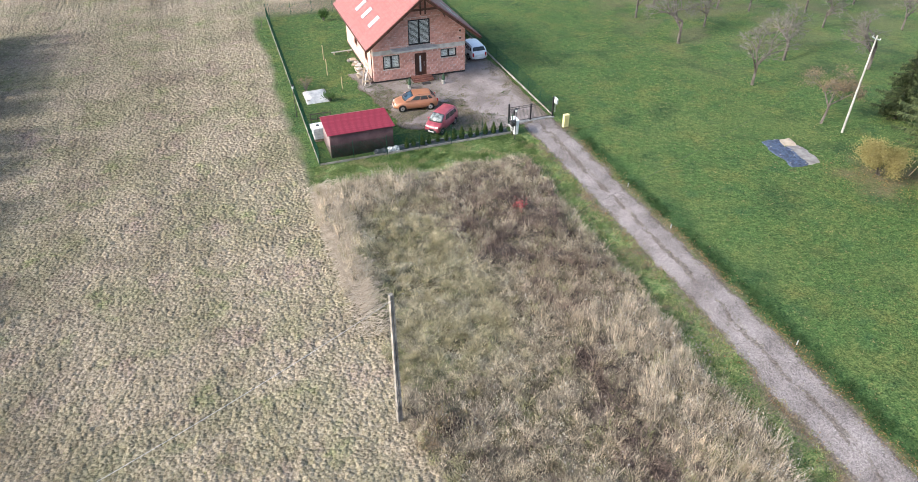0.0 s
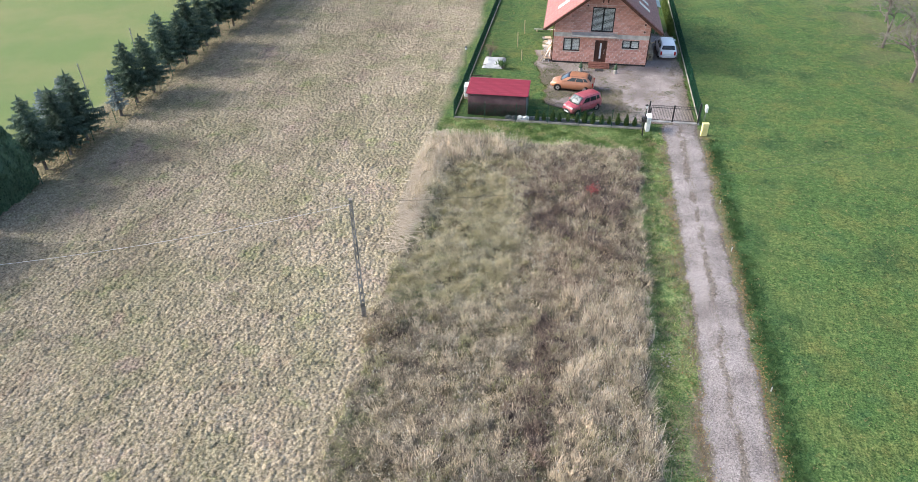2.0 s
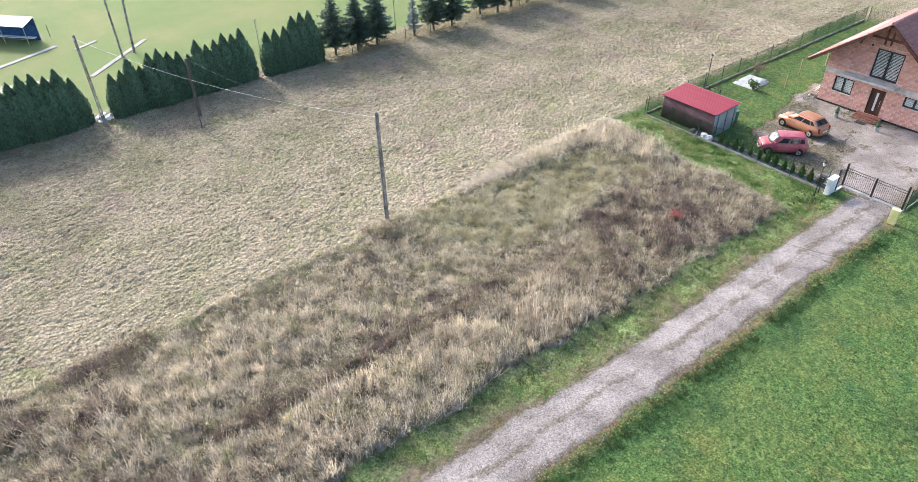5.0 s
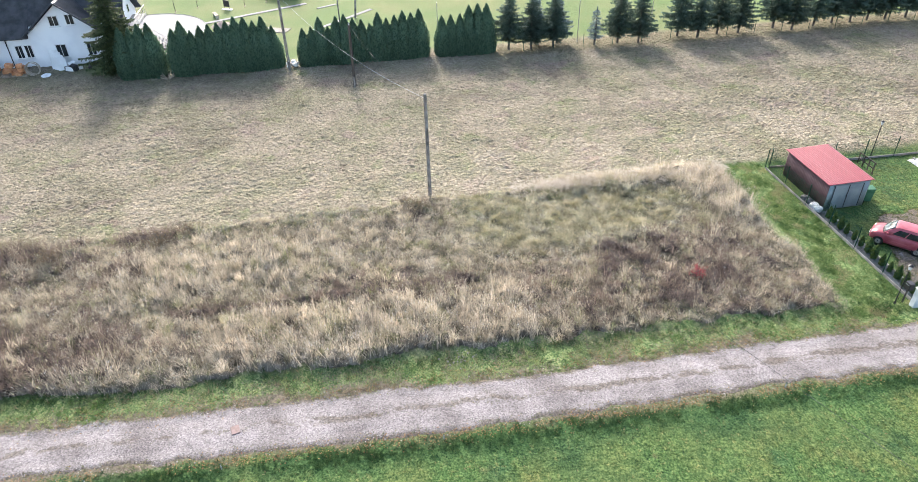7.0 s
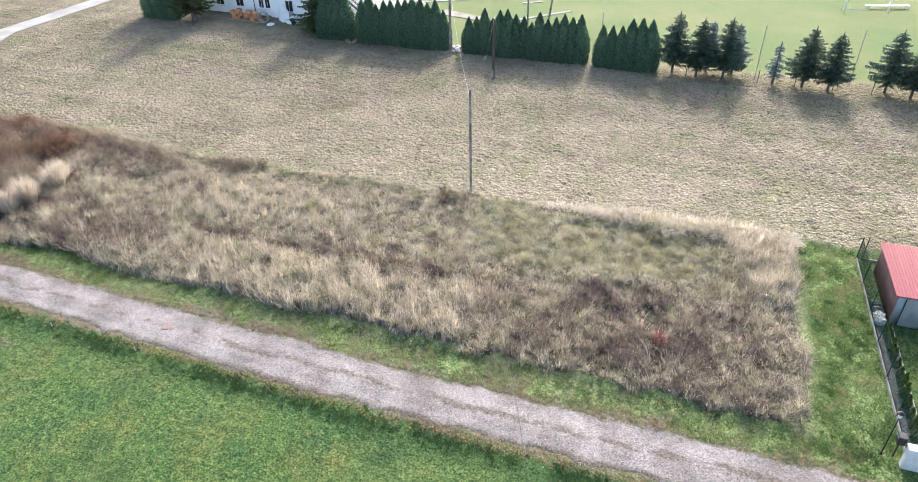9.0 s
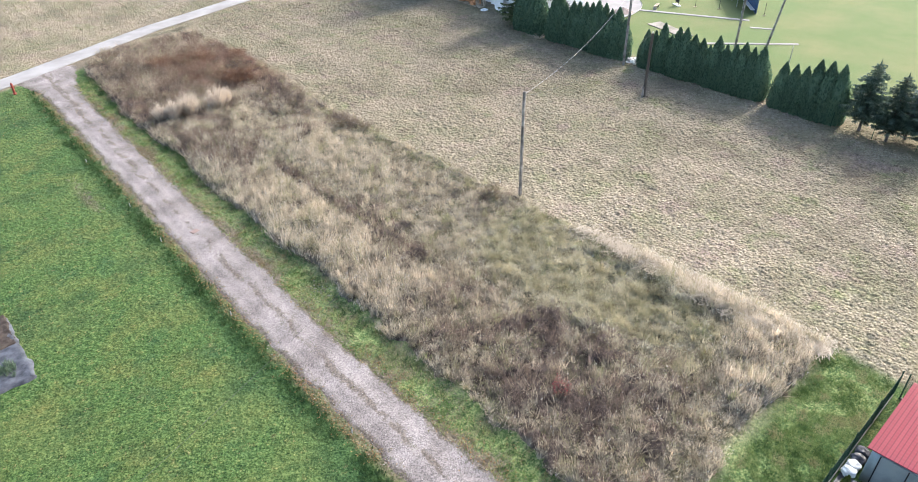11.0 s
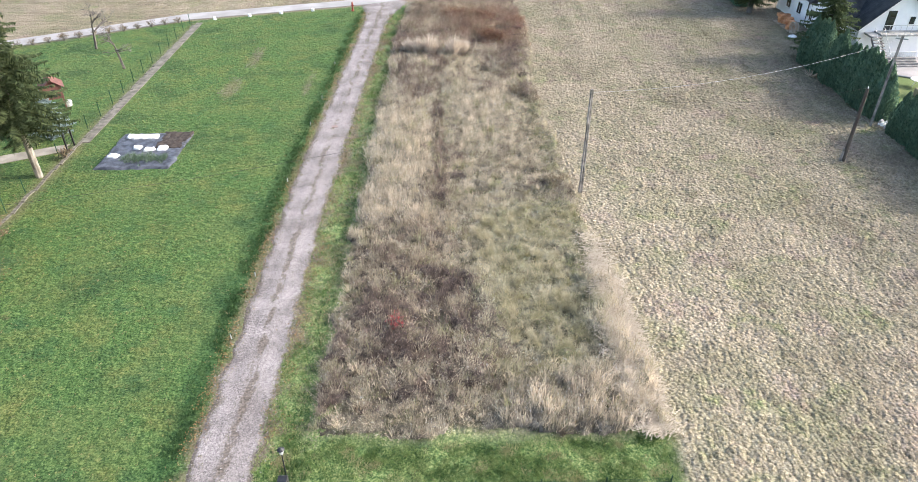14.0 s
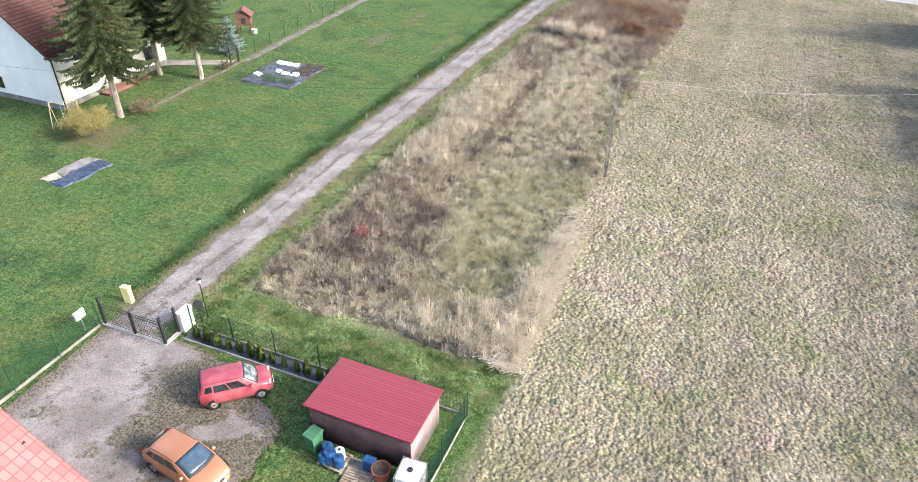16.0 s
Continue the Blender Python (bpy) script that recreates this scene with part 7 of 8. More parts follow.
place(shrub(1.0, 0.7, 500, 75, "small evergreen bush on the lawn", "green_leaf", size=0.06), 8.0, 57.6, 0)
place(shrub(1.6, 0.8, 260, 76, "thin shrub with a few rusty leaves inside the fence", "brown_leaf", size=0.06), 6.4, 60.6, 0)
place(shrub(1.5, 0.6, 900, 77, "round dark bush behind the house", "green_leaf", size=0.08), 11.6, 79.5, 0)
place(bare_tree(4.0, 78, "thin leafless sapling at the fence corner", (0.05, 0), 0.05, 0.5, depth=4, name="sapling"), 4.6, 79.0, 0)


# ---- power poles and cables ----
def concrete_pole(name, x, y, h, label, turn=0, arm=True):
    p = thing(name, pose(x, y, 0, 0, 0, turn), label, "pole", "power poles")
    # two tapering rails with rungs between them, as in a slotted concrete pole
    for s in (-1, 1):
        bm = bmesh.new()
        poly(bm, [(s * 0.095 - 0.035, -0.075, -0.2), (s * 0.095 + 0.035, -0.075, -0.2), (s * 0.095 + 0.035, 0.075, -0.2), (s * 0.095 - 0.035, 0.075, -0.2)], (-s * 0.045, 0, h + 0.2))
        part("rail", bm, M["pole_concrete"], p)
    n = int(h / 0.55)
    for k in range(n + 1):
        z = 0.1 + k * (h - 0.3) / n
        w = 0.075 - 0.04 * z / h
        part("rung" if k else "web", boxm(-w, -0.05, z, w, 0.05, z + (0.12 if k else 0.9)), M["pole_concrete"], p)
    if arm:
        part("cross_arm", boxm(-0.05, -0.45, h - 0.35, 0.05, 0.45, h - 0.27), M["grey_sheet"], p)
        for yy in (-0.4, 0.4):
            part("insulator", rodm((0, yy, h - 0.27), (0, yy, h - 0.08), 0.04, 0.03), M["white"], p)
    return p


concrete_pole("power_pole", 4.05, 21.2, 7.85, "grey slotted concrete power pole at the meadow's edge", 20, False)
concrete_pole("power_pole", -22.85, 10.5, 7.9, "grey slotted concrete power pole in the hedge gap", 70)
concrete_pole("power_pole", -35.5, 15.9, 9.0, "tall grey concrete pole beside the pitch", 0)
strut = thing("power_pole", pose(-38.9, 17.8, 0, 0, 9, 140), "leaning grey concrete pole beside the pitch", "pole", "power poles")
part("shaft", rodm((0, 0, -0.2), (0, 0, 8.5), 0.13, 0.09, n=8), M["pole_concrete"], strut)
pt = thing("wooden_pole", pose(-17.3, 16.8, 0), "dark tarred wooden pole on a pale concrete stub", "pole")
part("shaft", rodm((0.0, 0, -0.2), (0.05, 0.05, 6.0), 0.15, 0.11, n=10), M["pole_wood"], pt)
part("stub", boxm(0.13, -0.08, -0.2, 0.27, 0.08, 1.1, 0.01), M["pole_concrete"], pt)
part("insulator", rodm((0.05, 0.05, 6.0), (0.05, 0.05, 6.15), 0.035, 0.03), M["white"], pt)
p4 = thing("power_pole", pose(46.4, 37.5, 0, 0, 0, 0), "pale round concrete power pole among the fruit trees", "pole", "power poles")
part("shaft", rodm((0, 0, -0.2), (0, 0, 8.1), 0.095, 0.06, n=12), M["pale_concrete"], p4)
part("cross_arm", boxm(-0.03, -0.35, 7.8, 0.03, 0.35, 7.86), M["grey_sheet"], p4)
for yy in (-0.35, 0.35):
    part("insulator", rodm((0, yy, 7.86), (0, yy, 7.96), 0.025, 0.02), M["white"], p4)


def cable(a, b, sag, r, label, mat="cable"):
    a, b = Vector(a), Vector(b)
    bm = bmesh.new()
    pts = [a.lerp(b, t / 24) - Vector((0, 0, 4 * sag * (t / 24) * (1 - t / 24))) for t in range(25)]
    side = (b - a).cross(Vector((0, 0, 1))).normalized() * r
    rings = [[bm.verts.new(p + side * math.cos(k * 1.2566) + Vector((0, 0, r * math.sin(k * 1.2566)))) for k in range(5)] for p in pts]
    for p, q in zip(rings, rings[1:]):
        for k in range(5):
            bm.faces.new((p[k], p[(k + 1) % 5], q[(k + 1) % 5], q[k]))
    me_ = part("power_cable", bm, M[mat])
    tagged(me_, label, "cable")


cable((4.05, 21.1, 7.6), (-22.8, 10.5, 7.6), 0.9, 0.010, "pale sagging power cable between two poles")
cable((4.05, 21.3, 7.6), (-17.25, 16.85, 6.05), 0.9, 0.007, "thin sagging cable to the wooden pole", "dark_cable")
cable((4.05, 21.3, 7.55), (46.4, 37.5, 7.9), 1.2, 0.007, "thin dark cable crossing the drive", "dark_cable")
cable((46.4, 37.6, 7.95), (60, 60, 8), 0.8, 0.008, "thin cable through the orchard", "dark_cable")


# ---- white house beside the hedge ----
def gable_prism(bm, x0, x1, y0, y1, z0, ze, zr, along):
    """Walls with gables: along is the ridge's axis."""
    if along == "x":
        ym = (y0 + y1) / 2
        poly(bm, [(x1, y0, z0), (x1, y1, z0), (x1, y1, ze), (x1, ym, zr), (x1, y0, ze)], (x0 - x1, 0, 0))
    else:
        xm = (x0 + x1) / 2
        poly(bm, [(x0, y1, z0), (x1, y1, z0), (x1, y1, ze), (xm, y1, zr), (x0, y1, ze)], (0, y0 - y1, 0))


def plane_roof(parent, e0, e1, r0, r1, mat, tile=(0.3, 0.35)):
    """A profiled roof slope between an eave e0-e1 and a ridge r0-r1."""
    e0, e1, r0, r1 = map(Vector, (e0, e1, r0, r1))
    v, f = tile_sheet((e1 - e0).length, (r0 - e0).length, tile[0], tile[1], 0.03, 0.04, 3)
    o = thick(arrays("roof_slope", v, f, M[mat], parent), 0.10)
    o.matrix_local = slope_frame(e0, e1 - e0, r0 - e0)
    return o


wh = thing("house", I4, "white rendered house with dark grey tiled roof", "house")
bm = bmesh.new()
gable_prism(bm, -38.0, -30.0, -26.0, -6.8, -0.1, 3.3, 6.9, "y")
part("main_wall", bm, M["render_white"], wh)
bm = bmesh.new()
gable_prism(bm, -33.0, -29.5, -15.4, -8.4, -0.1, 3.5, 6.35, "x")
part("gable_wall", bm, M["render_white"], wh)
plane_roof(wh, (-29.5, -26.6, 3.1), (-29.5, -15.5, 3.1), (-34, -26.6, 7.1), (-34, -15.5, 7.1), "dark_roof")
plane_roof(wh, (-30.6, -15.5, 4.08), (-30.6, -8.3, 4.08), (-34, -15.5, 7.1), (-34, -8.3, 7.1), "dark_roof")
plane_roof(wh, (-29.5, -8.3, 3.1), (-29.5, -6.2, 3.1), (-34, -8.3, 7.1), (-34, -6.2, 7.1), "dark_roof")
plane_roof(wh, (-38.5, -6.2, 3.1), (-38.5, -26.6, 3.1), (-34, -6.2, 7.1), (-34, -26.6, 7.1), "dark_roof")
plane_roof(wh, (-34.0, -15.9, 3.3), (-28.9, -15.9, 3.3), (-34.0, -11.9, 6.6), (-28.9, -11.9, 6.6), "dark_roof")
plane_roof(wh, (-28.9, -7.9, 3.3), (-34.0, -7.9, 3.3), (-28.9, -11.9, 6.6), (-34.0, -11.9, 6.6), "dark_roof")
for s, yy in ((-1, -15.9), (1, -7.9)):
    part("barge_board", polym([(-28.9, yy, 3.18), (-28.9, yy, 3.36), (-28.9, -11.9, 6.66), (-28.9, -11.9, 6.48)], (-0.06, 0, 0)), M["dark_roof"], wh)


def flat_window(parent, x, y0, y1, z0, z1, sx=1):
    w = part("window", boxm(min(x, x + sx * 0.05), y0, z0, max(x, x + sx * 0.05), y1, z1, 0.01), M["white"], parent)
    a, b = sorted((x + sx * 0.052, x + sx * 0.064))
    part("pane", boxm(a, y0 + 0.10, z0 + 0.10, b, y1 - 0.10, z1 - 0.08), M["car_black"], w)
    part("mullion", boxm(a, (y0 + y1) / 2 - 0.025, z0 + 0.1, b + 0.004, (y0 + y1) / 2 + 0.025, z1 - 0.08), M["white"], w)
    a, b = sorted((x, x + sx * 0.16))
    part("sill", boxm(a, y0 - 0.05, z0 - 0.06, b, y1 + 0.05, z0 - 0.004), M["white"], w)
    return w


for y0, y1, z0, z1 in ((-13.0, -12.0, 4.15, 5.25), (-11.4, -10.5, 4.2, 5.3), (-13.2, -12.1, 0.95, 2.35), (-10.2, -9.3, 0.95, 2.35)):
    flat_window(wh, -29.5, y0, y1, z0, z1)
for y0, y1 in ((-17.3, -16.5), (-16.4, -15.6), (-20.6, -19.4), (-23.5, -22.3)):
    flat_window(wh, -30.0, y0, y1, 0.95, 2.35)
part("downpipe", rodm((-29.9, -17.9, 0), (-29.9, -17.9, 3.2), 0.05), M["bumper"], wh)
part("chimney", boxm(-34.6, -19.0, 6.2, -33.9, -18.2, 7.9), M["brick"], wh)

part("door", boxm(-33.4, -6.8, 3.0, -32.5, -6.74, 4.95, 0.01), M["car_black"], wh, "dark upper door in the gable")
gw = part("window", boxm(-35.6, -6.8, 3.5, -34.9, -6.75, 4.4, 0.01), M["white"], wh)
part("pane", boxm(-35.52, -6.748, 3.58, -34.98, -6.736, 4.32), M["car_black"], gw)
balc = part("balcony", boxm(-36.4, -6.78, 2.75, -31.6, -5.3, 2.93, 0.01), M["pale_concrete"], wh, "pale concrete balcony slab")
for k in range(9):
    part("baluster", rodm((-36.35 + k * 0.59, -5.36, 2.93), (-36.35 + k * 0.59, -5.36, 3.85), 0.02, n=6), M["rim"], balc)
part("hand_rail", rodm((-36.38, -5.36, 3.87), (-31.6, -5.36, 3.87), 0.03, n=6), M["rim"], balc)
for k in range(12):
    part("stair_step", boxm(-31.6 - 0.02, -5.3 + 0.27 * k, 2.7 - 0.22 * k, -30.6, -5.0 + 0.27 * k, 2.76 - 0.22 * k, 0.01), M["board_grey"], wh, "grey outside stair tread")
for xx in (-31.58, -30.62):
    part("stringer", polym([(xx, -5.3, 2.45), (xx, -5.3, 2.75), (xx, -2.05, 0.08), (xx, -2.3, 0.0)], (0.05, 0, 0)), M["board_grey"], wh)
    part("stair_rail", rodm((xx, -5.2, 3.7), (xx, -2.1, 1.0), 0.025, n=6), M["rim"], wh)
part("landing", boxm(-31.65, -6.78, 2.6, -30.55, -5.3, 2.78, 0.01), M["pale_concrete"], wh)

bricks_ = thing("brick_stack", pose(-27.9, -17.8, 0), "stacks of new orange clay blocks on pallets", "bricks")
rr = random.Random(5)
for k in range(26):
    a, b = rr.uniform(-0.45, 0.45), rr.uniform(-2.2, 1.6)
    lay = k % 3
    part("block", boxm(a - 0.26, b - 0.26, 0.12 + lay * 0.36, a + 0.26, b + 0.26, 0.46 + lay * 0.36, 0.01), M["clay_stack"], bricks_)
part("pallet", boxm(-0.75, -2.5, -0.02, 0.75, 1.9, 0.12), M["wood"], bricks_)
coil = thing("hose_coil", pose(-27.5, -15.2, 0.0), "coil of pale plastic pipe leaning at the wall", "coil")
for k in range(6):
    bm = bmesh.new()
    R = 0.62 + 0.03 * (k % 3)
    for j in range(20):
        a, b = j * 0.314, (j + 1) * 0.314
        rod(bm, (0.1 * k - 0.2, R * math.cos(a), 0.7 + R * math.sin(a)), (0.1 * k - 0.2, R * math.cos(b), 0.7 + R * math.sin(b)), 0.035, n=5, caps=False)
    part("turn", bm, M["board_tan"], coil)
sheets = thing("panel_stack", pose(-28.6, -13.4, 0), "white boards and old doors leaning on the house wall", "boards")
for k in range(4):
    o = part("panel", boxm(-0.03, -0.45, 0, 0.03, 0.45, 2.0 - 0.25 * k), M["white"], sheets)
    o.location, o.rotation_euler = (0.15 * k, 0.25 * k, 0), (0, radians(-12 - 2 * k), radians(6 * k))
junk = thing("scrap_heap", pose(-28.3, -11.0, 0), "heap of grey and white scrap beside the house", "scrap")
for k in range(10):
    o = part("piece", boxm(-0.35, -0.05 - 0.2 * (k % 2), 0, 0.35, 0.05 + 0.2 * (k % 2), 0.3 + 0.1 * (k % 4), 0.02), M[("white", "bumper", "board_grey")[k % 3]], junk)
    o.location, o.rotation_euler = (rr.uniform(-0.5, 0.5), rr.uniform(-1.4, 1.4), 0.05), (rr.uniform(-0.2, 0.2), rr.uniform(-0.2, 0.2), rr.uniform(0, 3))
bag = thing("plastic_sack", pose(-26.9, -14.0, 0), "crumpled white plastic sack on the grass", "sack")
bm = bmesh.new()
bmesh.ops.create_icosphere(bm, subdivisions=3, radius=0.5)
for v in bm.verts:
    v.co *= 1 + 0.25 * noise.noise(v.co * 5)
    v.co.z = max(v.co.z * 0.5, -0.1)
part("sack", bm, M["plastic_white"], bag)

# ---- terrace, paths and things on the pitch ----
bm = bmesh.new()
ring = [(-37.6 + 8.2 * math.cos(a), -6.6 + 7.0 * math.sin(a), 0.02) for a in np.arange(0, 6.28, 0.16)]
poly(bm, ring, (0, 0, 0.05))
terrace = tagged(part("terrace", bm, M["paving"]), "pale paved round terrace behind the hedge", "terrace", kind="structure")
bm = bmesh.new()
for k, a in enumerate(np.arange(-2.0, 2.6, 0.08)):
    p = Vector((-37.6 + 8.25 * math.cos(a + 1.8), -6.6 + 7.05 * math.sin(a + 1.8), 0))
    q = Vector((-37.6 + 8.25 * math.cos(a + 1.88), -6.6 + 7.05 * math.sin(a + 1.88), 0))
    rod(bm, p + Vector((0, 0, 0.07)), q + Vector((0, 0, 0.07)), 0.07, n=4, caps=False)
tagged(part("terrace_kerb", bm, M["pale_concrete"]), "pale kerb round the paved terrace", "kerb", kind="structure")
for a, b, w in (((-40.9, -0.2), (-46.4, 11.8), 0.28), ((-35.0, 12.5), (-42.0, 19.9), 0.25), ((-43.9, 13.2), (-45.2, 15.6), 0.2)):
    a, b = Vector((*a, 0)), Vector((*b, 0))
    s = (b - a).cross(Vector((0, 0, 1))).normalized() * w
    tagged(part("pavement", polym([a - s + Vector((0, 0, -0.02)), a + s + Vector((0, 0, -0.02)), b + s + Vector((0, 0, -0.02)), b - s + Vector((0, 0, -0.02))], (0, 0, 0.06)), M["paving"]), "narrow pale paved path on the mown grass", "path", kind="structure")
tagged(part("pavement", polym([(-38.5, 4.5, -0.02), (-36.6, 4.0, -0.02), (-35.2, 9.6, -0.02), (-36.6, 10.2, -0.02)], (0, 0, 0.07)), M["path"]), "small grey concrete pad behind the hedge", "pavement", kind="structure")

par = thing("parasol", pose(-32.4, 3.2, 0), "open brown garden parasol behind the hedge", "parasol")
part("pole", rodm((0, 0, -0.05), (0, 0, 2.6), 0.03), M["wood"], par)
bm = bmesh.new()
bmesh.ops.create_cone(bm, cap_ends=False, segments=8, radius1=1.2, radius2=0.02, depth=0.5, matrix=Matrix.Translation((0, 0, 2.4)))
thick(part("canopy", bm, M["umbrella"], par), 0.02)
part("base", rodm((0, 0, -0.02), (0, 0, 0.1), 0.3, 0.25, n=12), M["concrete"], par)
tb = thing("garden_table", pose(-32.3, 1.5, 0), "white garden table beside the parasol", "table")
part("tabletop", rodm((0, 0, 0.70), (0, 0, 0.74), 0.75, n=16), M["white"], tb)
for a in range(4):
    part("leg", rodm((0.5 * math.cos(a * 1.57), 0.5 * math.sin(a * 1.57), -0.02), (0.35 * math.cos(a * 1.57), 0.35 * math.sin(a * 1.57), 0.70), 0.025, n=6), M["white"], tb)
rf_ = thing("wooden_planter", pose(-31.2, 3.9, 0), "weathered wooden planter box beside the parasol", "planter")
part("box", boxm(-0.5, -0.4, -0.02, 0.5, 0.4, 0.7, 0.03), M["wood"], rf_)
bal = thing("balustrade", pose(-34.0, -5.2, 0), "white slatted balustrade on the terrace steps", "balustrade")
for k in range(16):
    part("slat", boxm(-1.8 + k * 0.24, -0.03, 0.0, -1.66 + k * 0.24, 0.03, 1.1), M["white"], bal)
part("rail", boxm(-1.9, -0.05, 1.1, 2.0, 0.05, 1.18), M["white"], bal)
for k in range(4):
    part("step", boxm(-1.6, 0.25 + 0.32 * k, -0.02, 1.4, 0.57 + 0.32 * k, 0.72 - 0.18 * k), M["board_grey"], bal)

tgt = thing("target_board", pose(-46.2, 1.9, 0, 0, 0, 60), "black square board on a stand on the pitch", "board")
part("board", boxm(-0.42, -0.04, 0.35, 0.42, 0.04, 1.15, 0.01), M["bumper"], tgt)
for s in (-0.35, 0.35):
    part("leg", boxm(s - 0.04, -0.03, -0.05, s + 0.04, 0.03, 0.35), M["wood"], tgt)
part("foot", boxm(-0.7, -0.25, -0.02, 0.7, 0.25, 0.06), M["white"], tgt)
stk = None
for a, b in ((-48.0, -2.0), (-47.1, 4.0), (-48.4, 6.6), (-46.5, -4.5), (-45.0, -8.0), (-49.6, 12.0)):
    if stk is None:
        stk = thing("stake", pose(a, b, 0), "thin dark stake standing on the mown grass", "stake", "stakes on the pitch")
        part("post", rodm((0, 0, -0.1), (0, 0, 1.5), 0.03, n=6), M["pole_wood"], stk)
        part("foot", boxm(-0.3, -0.06, -0.02, 0.3, 0.06, 0.05), M["wood"], stk)
    else:
        copy_thing(stk, pose(a, b, 0))
frm = thing("bench", pose(-43.0, 0.9, 0, 0, 0, 20), "small tubular bench beside the paved path", "bench")
part("seat", boxm(-0.8, -0.2, 0.42, 0.8, 0.2, 0.47), M["wood"], frm)
for s in (-0.7, 0.7):
    part("leg", boxm(s - 0.03, -0.2, -0.02, s + 0.03, 0.2, 0.42), M["rim"], frm)
std = thing("spectator_stand", pose(-53.5, 6.5, 0, 0, 0, 40), "long blue covered bench stand beside the pitch", "stand")
part("roof", polym([(-6, -0.9, 2.0), (6, -0.9, 2.0), (6, 0.9, 2.5), (-6, 0.9, 2.5)], (0, 0, 0.06)), M["blue"], std)
part("back", boxm(-6, 0.85, 0, 6, 0.9, 2.45), M["blue"], std)
for s in range(5):
    part("post", rodm((-5.9 + s * 2.95, -0.85, -0.05), (-5.9 + s * 2.95, -0.85, 2.0), 0.04), M["rim"], std)
part("seat", boxm(-5.8, 0.2, 0.4, 5.8, 0.7, 0.46), M["white"], std)
goal = thing("goal", pose(-50.5, 54.5, 0, 0, 0, 98), "white football goal frame on the pitch", "goal")
for s in (-2.5, 2.5):
    part("post", rodm((s, 0, -0.05), (s, 0, 2.0), 0.06), M["white"], goal)
    part("back_stay", rodm((s, 0, 2.0), (s, 1.3, 0), 0.03), M["white"], goal)
part("crossbar", rodm((-2.55, 0, 2.0), (2.55, 0, 2.0), 0.06), M["white"], goal)
part("ground_bar", rodm((-2.5, 1.3, 0.03), (2.5, 1.3, 0.03), 0.03), M["white"], goal)
bd = thing("bench", pose(-53.4, 57.2, 0, 0, 0, 105), "long white bench lying at the pitch edge", "bench")
part("seat", boxm(-2.6, -0.3, 0.30, 2.6, 0.3, 0.36), M["white"], bd)
for s in (-2.2, 2.2):
    part("leg", boxm(s - 0.05, -0.25, -0.02, s + 0.05, 0.25, 0.30), M["white"], bd)

fence("fence", (-22.9, 31.5), (-23.2, 84.0), 16, "sagging wire fence with dark posts under the spruces", plinth=False, tall=1.3, wire=False)
tall_post = thing("net_post", pose(-24.6, 41.2, 0), "tall thin grey post of a ball net", "post", "net posts")
part("post", rodm((0, 0, -0.1), (0, 0, 5.2), 0.04, n=6), M["rim"], tall_post)
for b in (49.6, 61.5, 26.0):
    copy_thing(tall_post, pose(-25.0, b, 0))
rb = thing("rubble_pile", pose(-24.2, 10.9, 0), "pile of white rubble and blocks in the hedge gap", "rubble")
for k in range(12):
    o = part("block", boxm(-0.2, -0.15, 0, 0.2, 0.15, 0.3, 0.03), M["white" if k % 2 else "pale_concrete"], rb)
    o.location, o.rotation_euler = (rr.uniform(-0.9, 0.7), rr.uniform(-0.6, 0.6), 0.15 * (k % 3)), (rr.uniform(-0.4, 0.4), rr.uniform(-0.4, 0.4), rr.uniform(0, 3))
rb2 = thing("rubble_pile", pose(-23.2, -1.4, 0), "small heap of pale branches at the hedge foot", "rubble")
for k in range(14):
    a = rr.uniform(0, 6.28)
    part("stick", rodm((0, 0, 0.0), (math.cos(a) * 0.7, math.sin(a) * 0.7, rr.uniform(0.1, 0.6)), 0.03, n=5), M["wood"], rb2)

# ---- the eastern neighbour's white house and garden ----
eh = thing("house", I4, "white two-storey house with dark red tiled roof", "house")
bm = bmesh.new()
gable_prism(bm, 49.7, 60.7, 15.8, 28.4, -0.1, 5.5, 9.9, "y")
part("wall", bm, M["render_white"], eh)
part("plinth", boxm(49.66, 15.76, -0.1, 60.74, 28.44, 0.45), M["board_grey"], eh)
plane_roof(eh, (48.6, 29.2, 4.9), (48.6, 15.0, 4.9), (55.2, 29.2, 10.15), (55.2, 15.0, 10.15), "maroon_tile")
plane_roof(eh, (61.8, 15.0, 4.9), (61.8, 29.2, 4.9), (55.2, 15.0, 10.15), (55.2, 29.2, 10.15), "maroon_tile")
part("gutter", rodm((48.55, 15.0, 4.85), (48.55, 29.2, 4.85), 0.08), M["bumper"], eh)
part("downpipe", rodm((49.58, 28.3, 0), (49.58, 28.3, 4.9), 0.06), M["bumper"], eh)
part("barge_board", polym([(48.6, 29.2, 4.75), (48.6, 29.2, 4.98), (55.2, 29.2, 10.2), (55.2, 29.2, 10.0)], (0, -0.05, 0)), M["dark_wood"], eh)
part("barge_board", polym([(61.8, 29.2, 4.75), (61.8, 29.2, 4.98), (55.2, 29.2, 10.2), (55.2, 29.2, 10.0)], (0, -0.05, 0)), M["dark_wood"], eh)
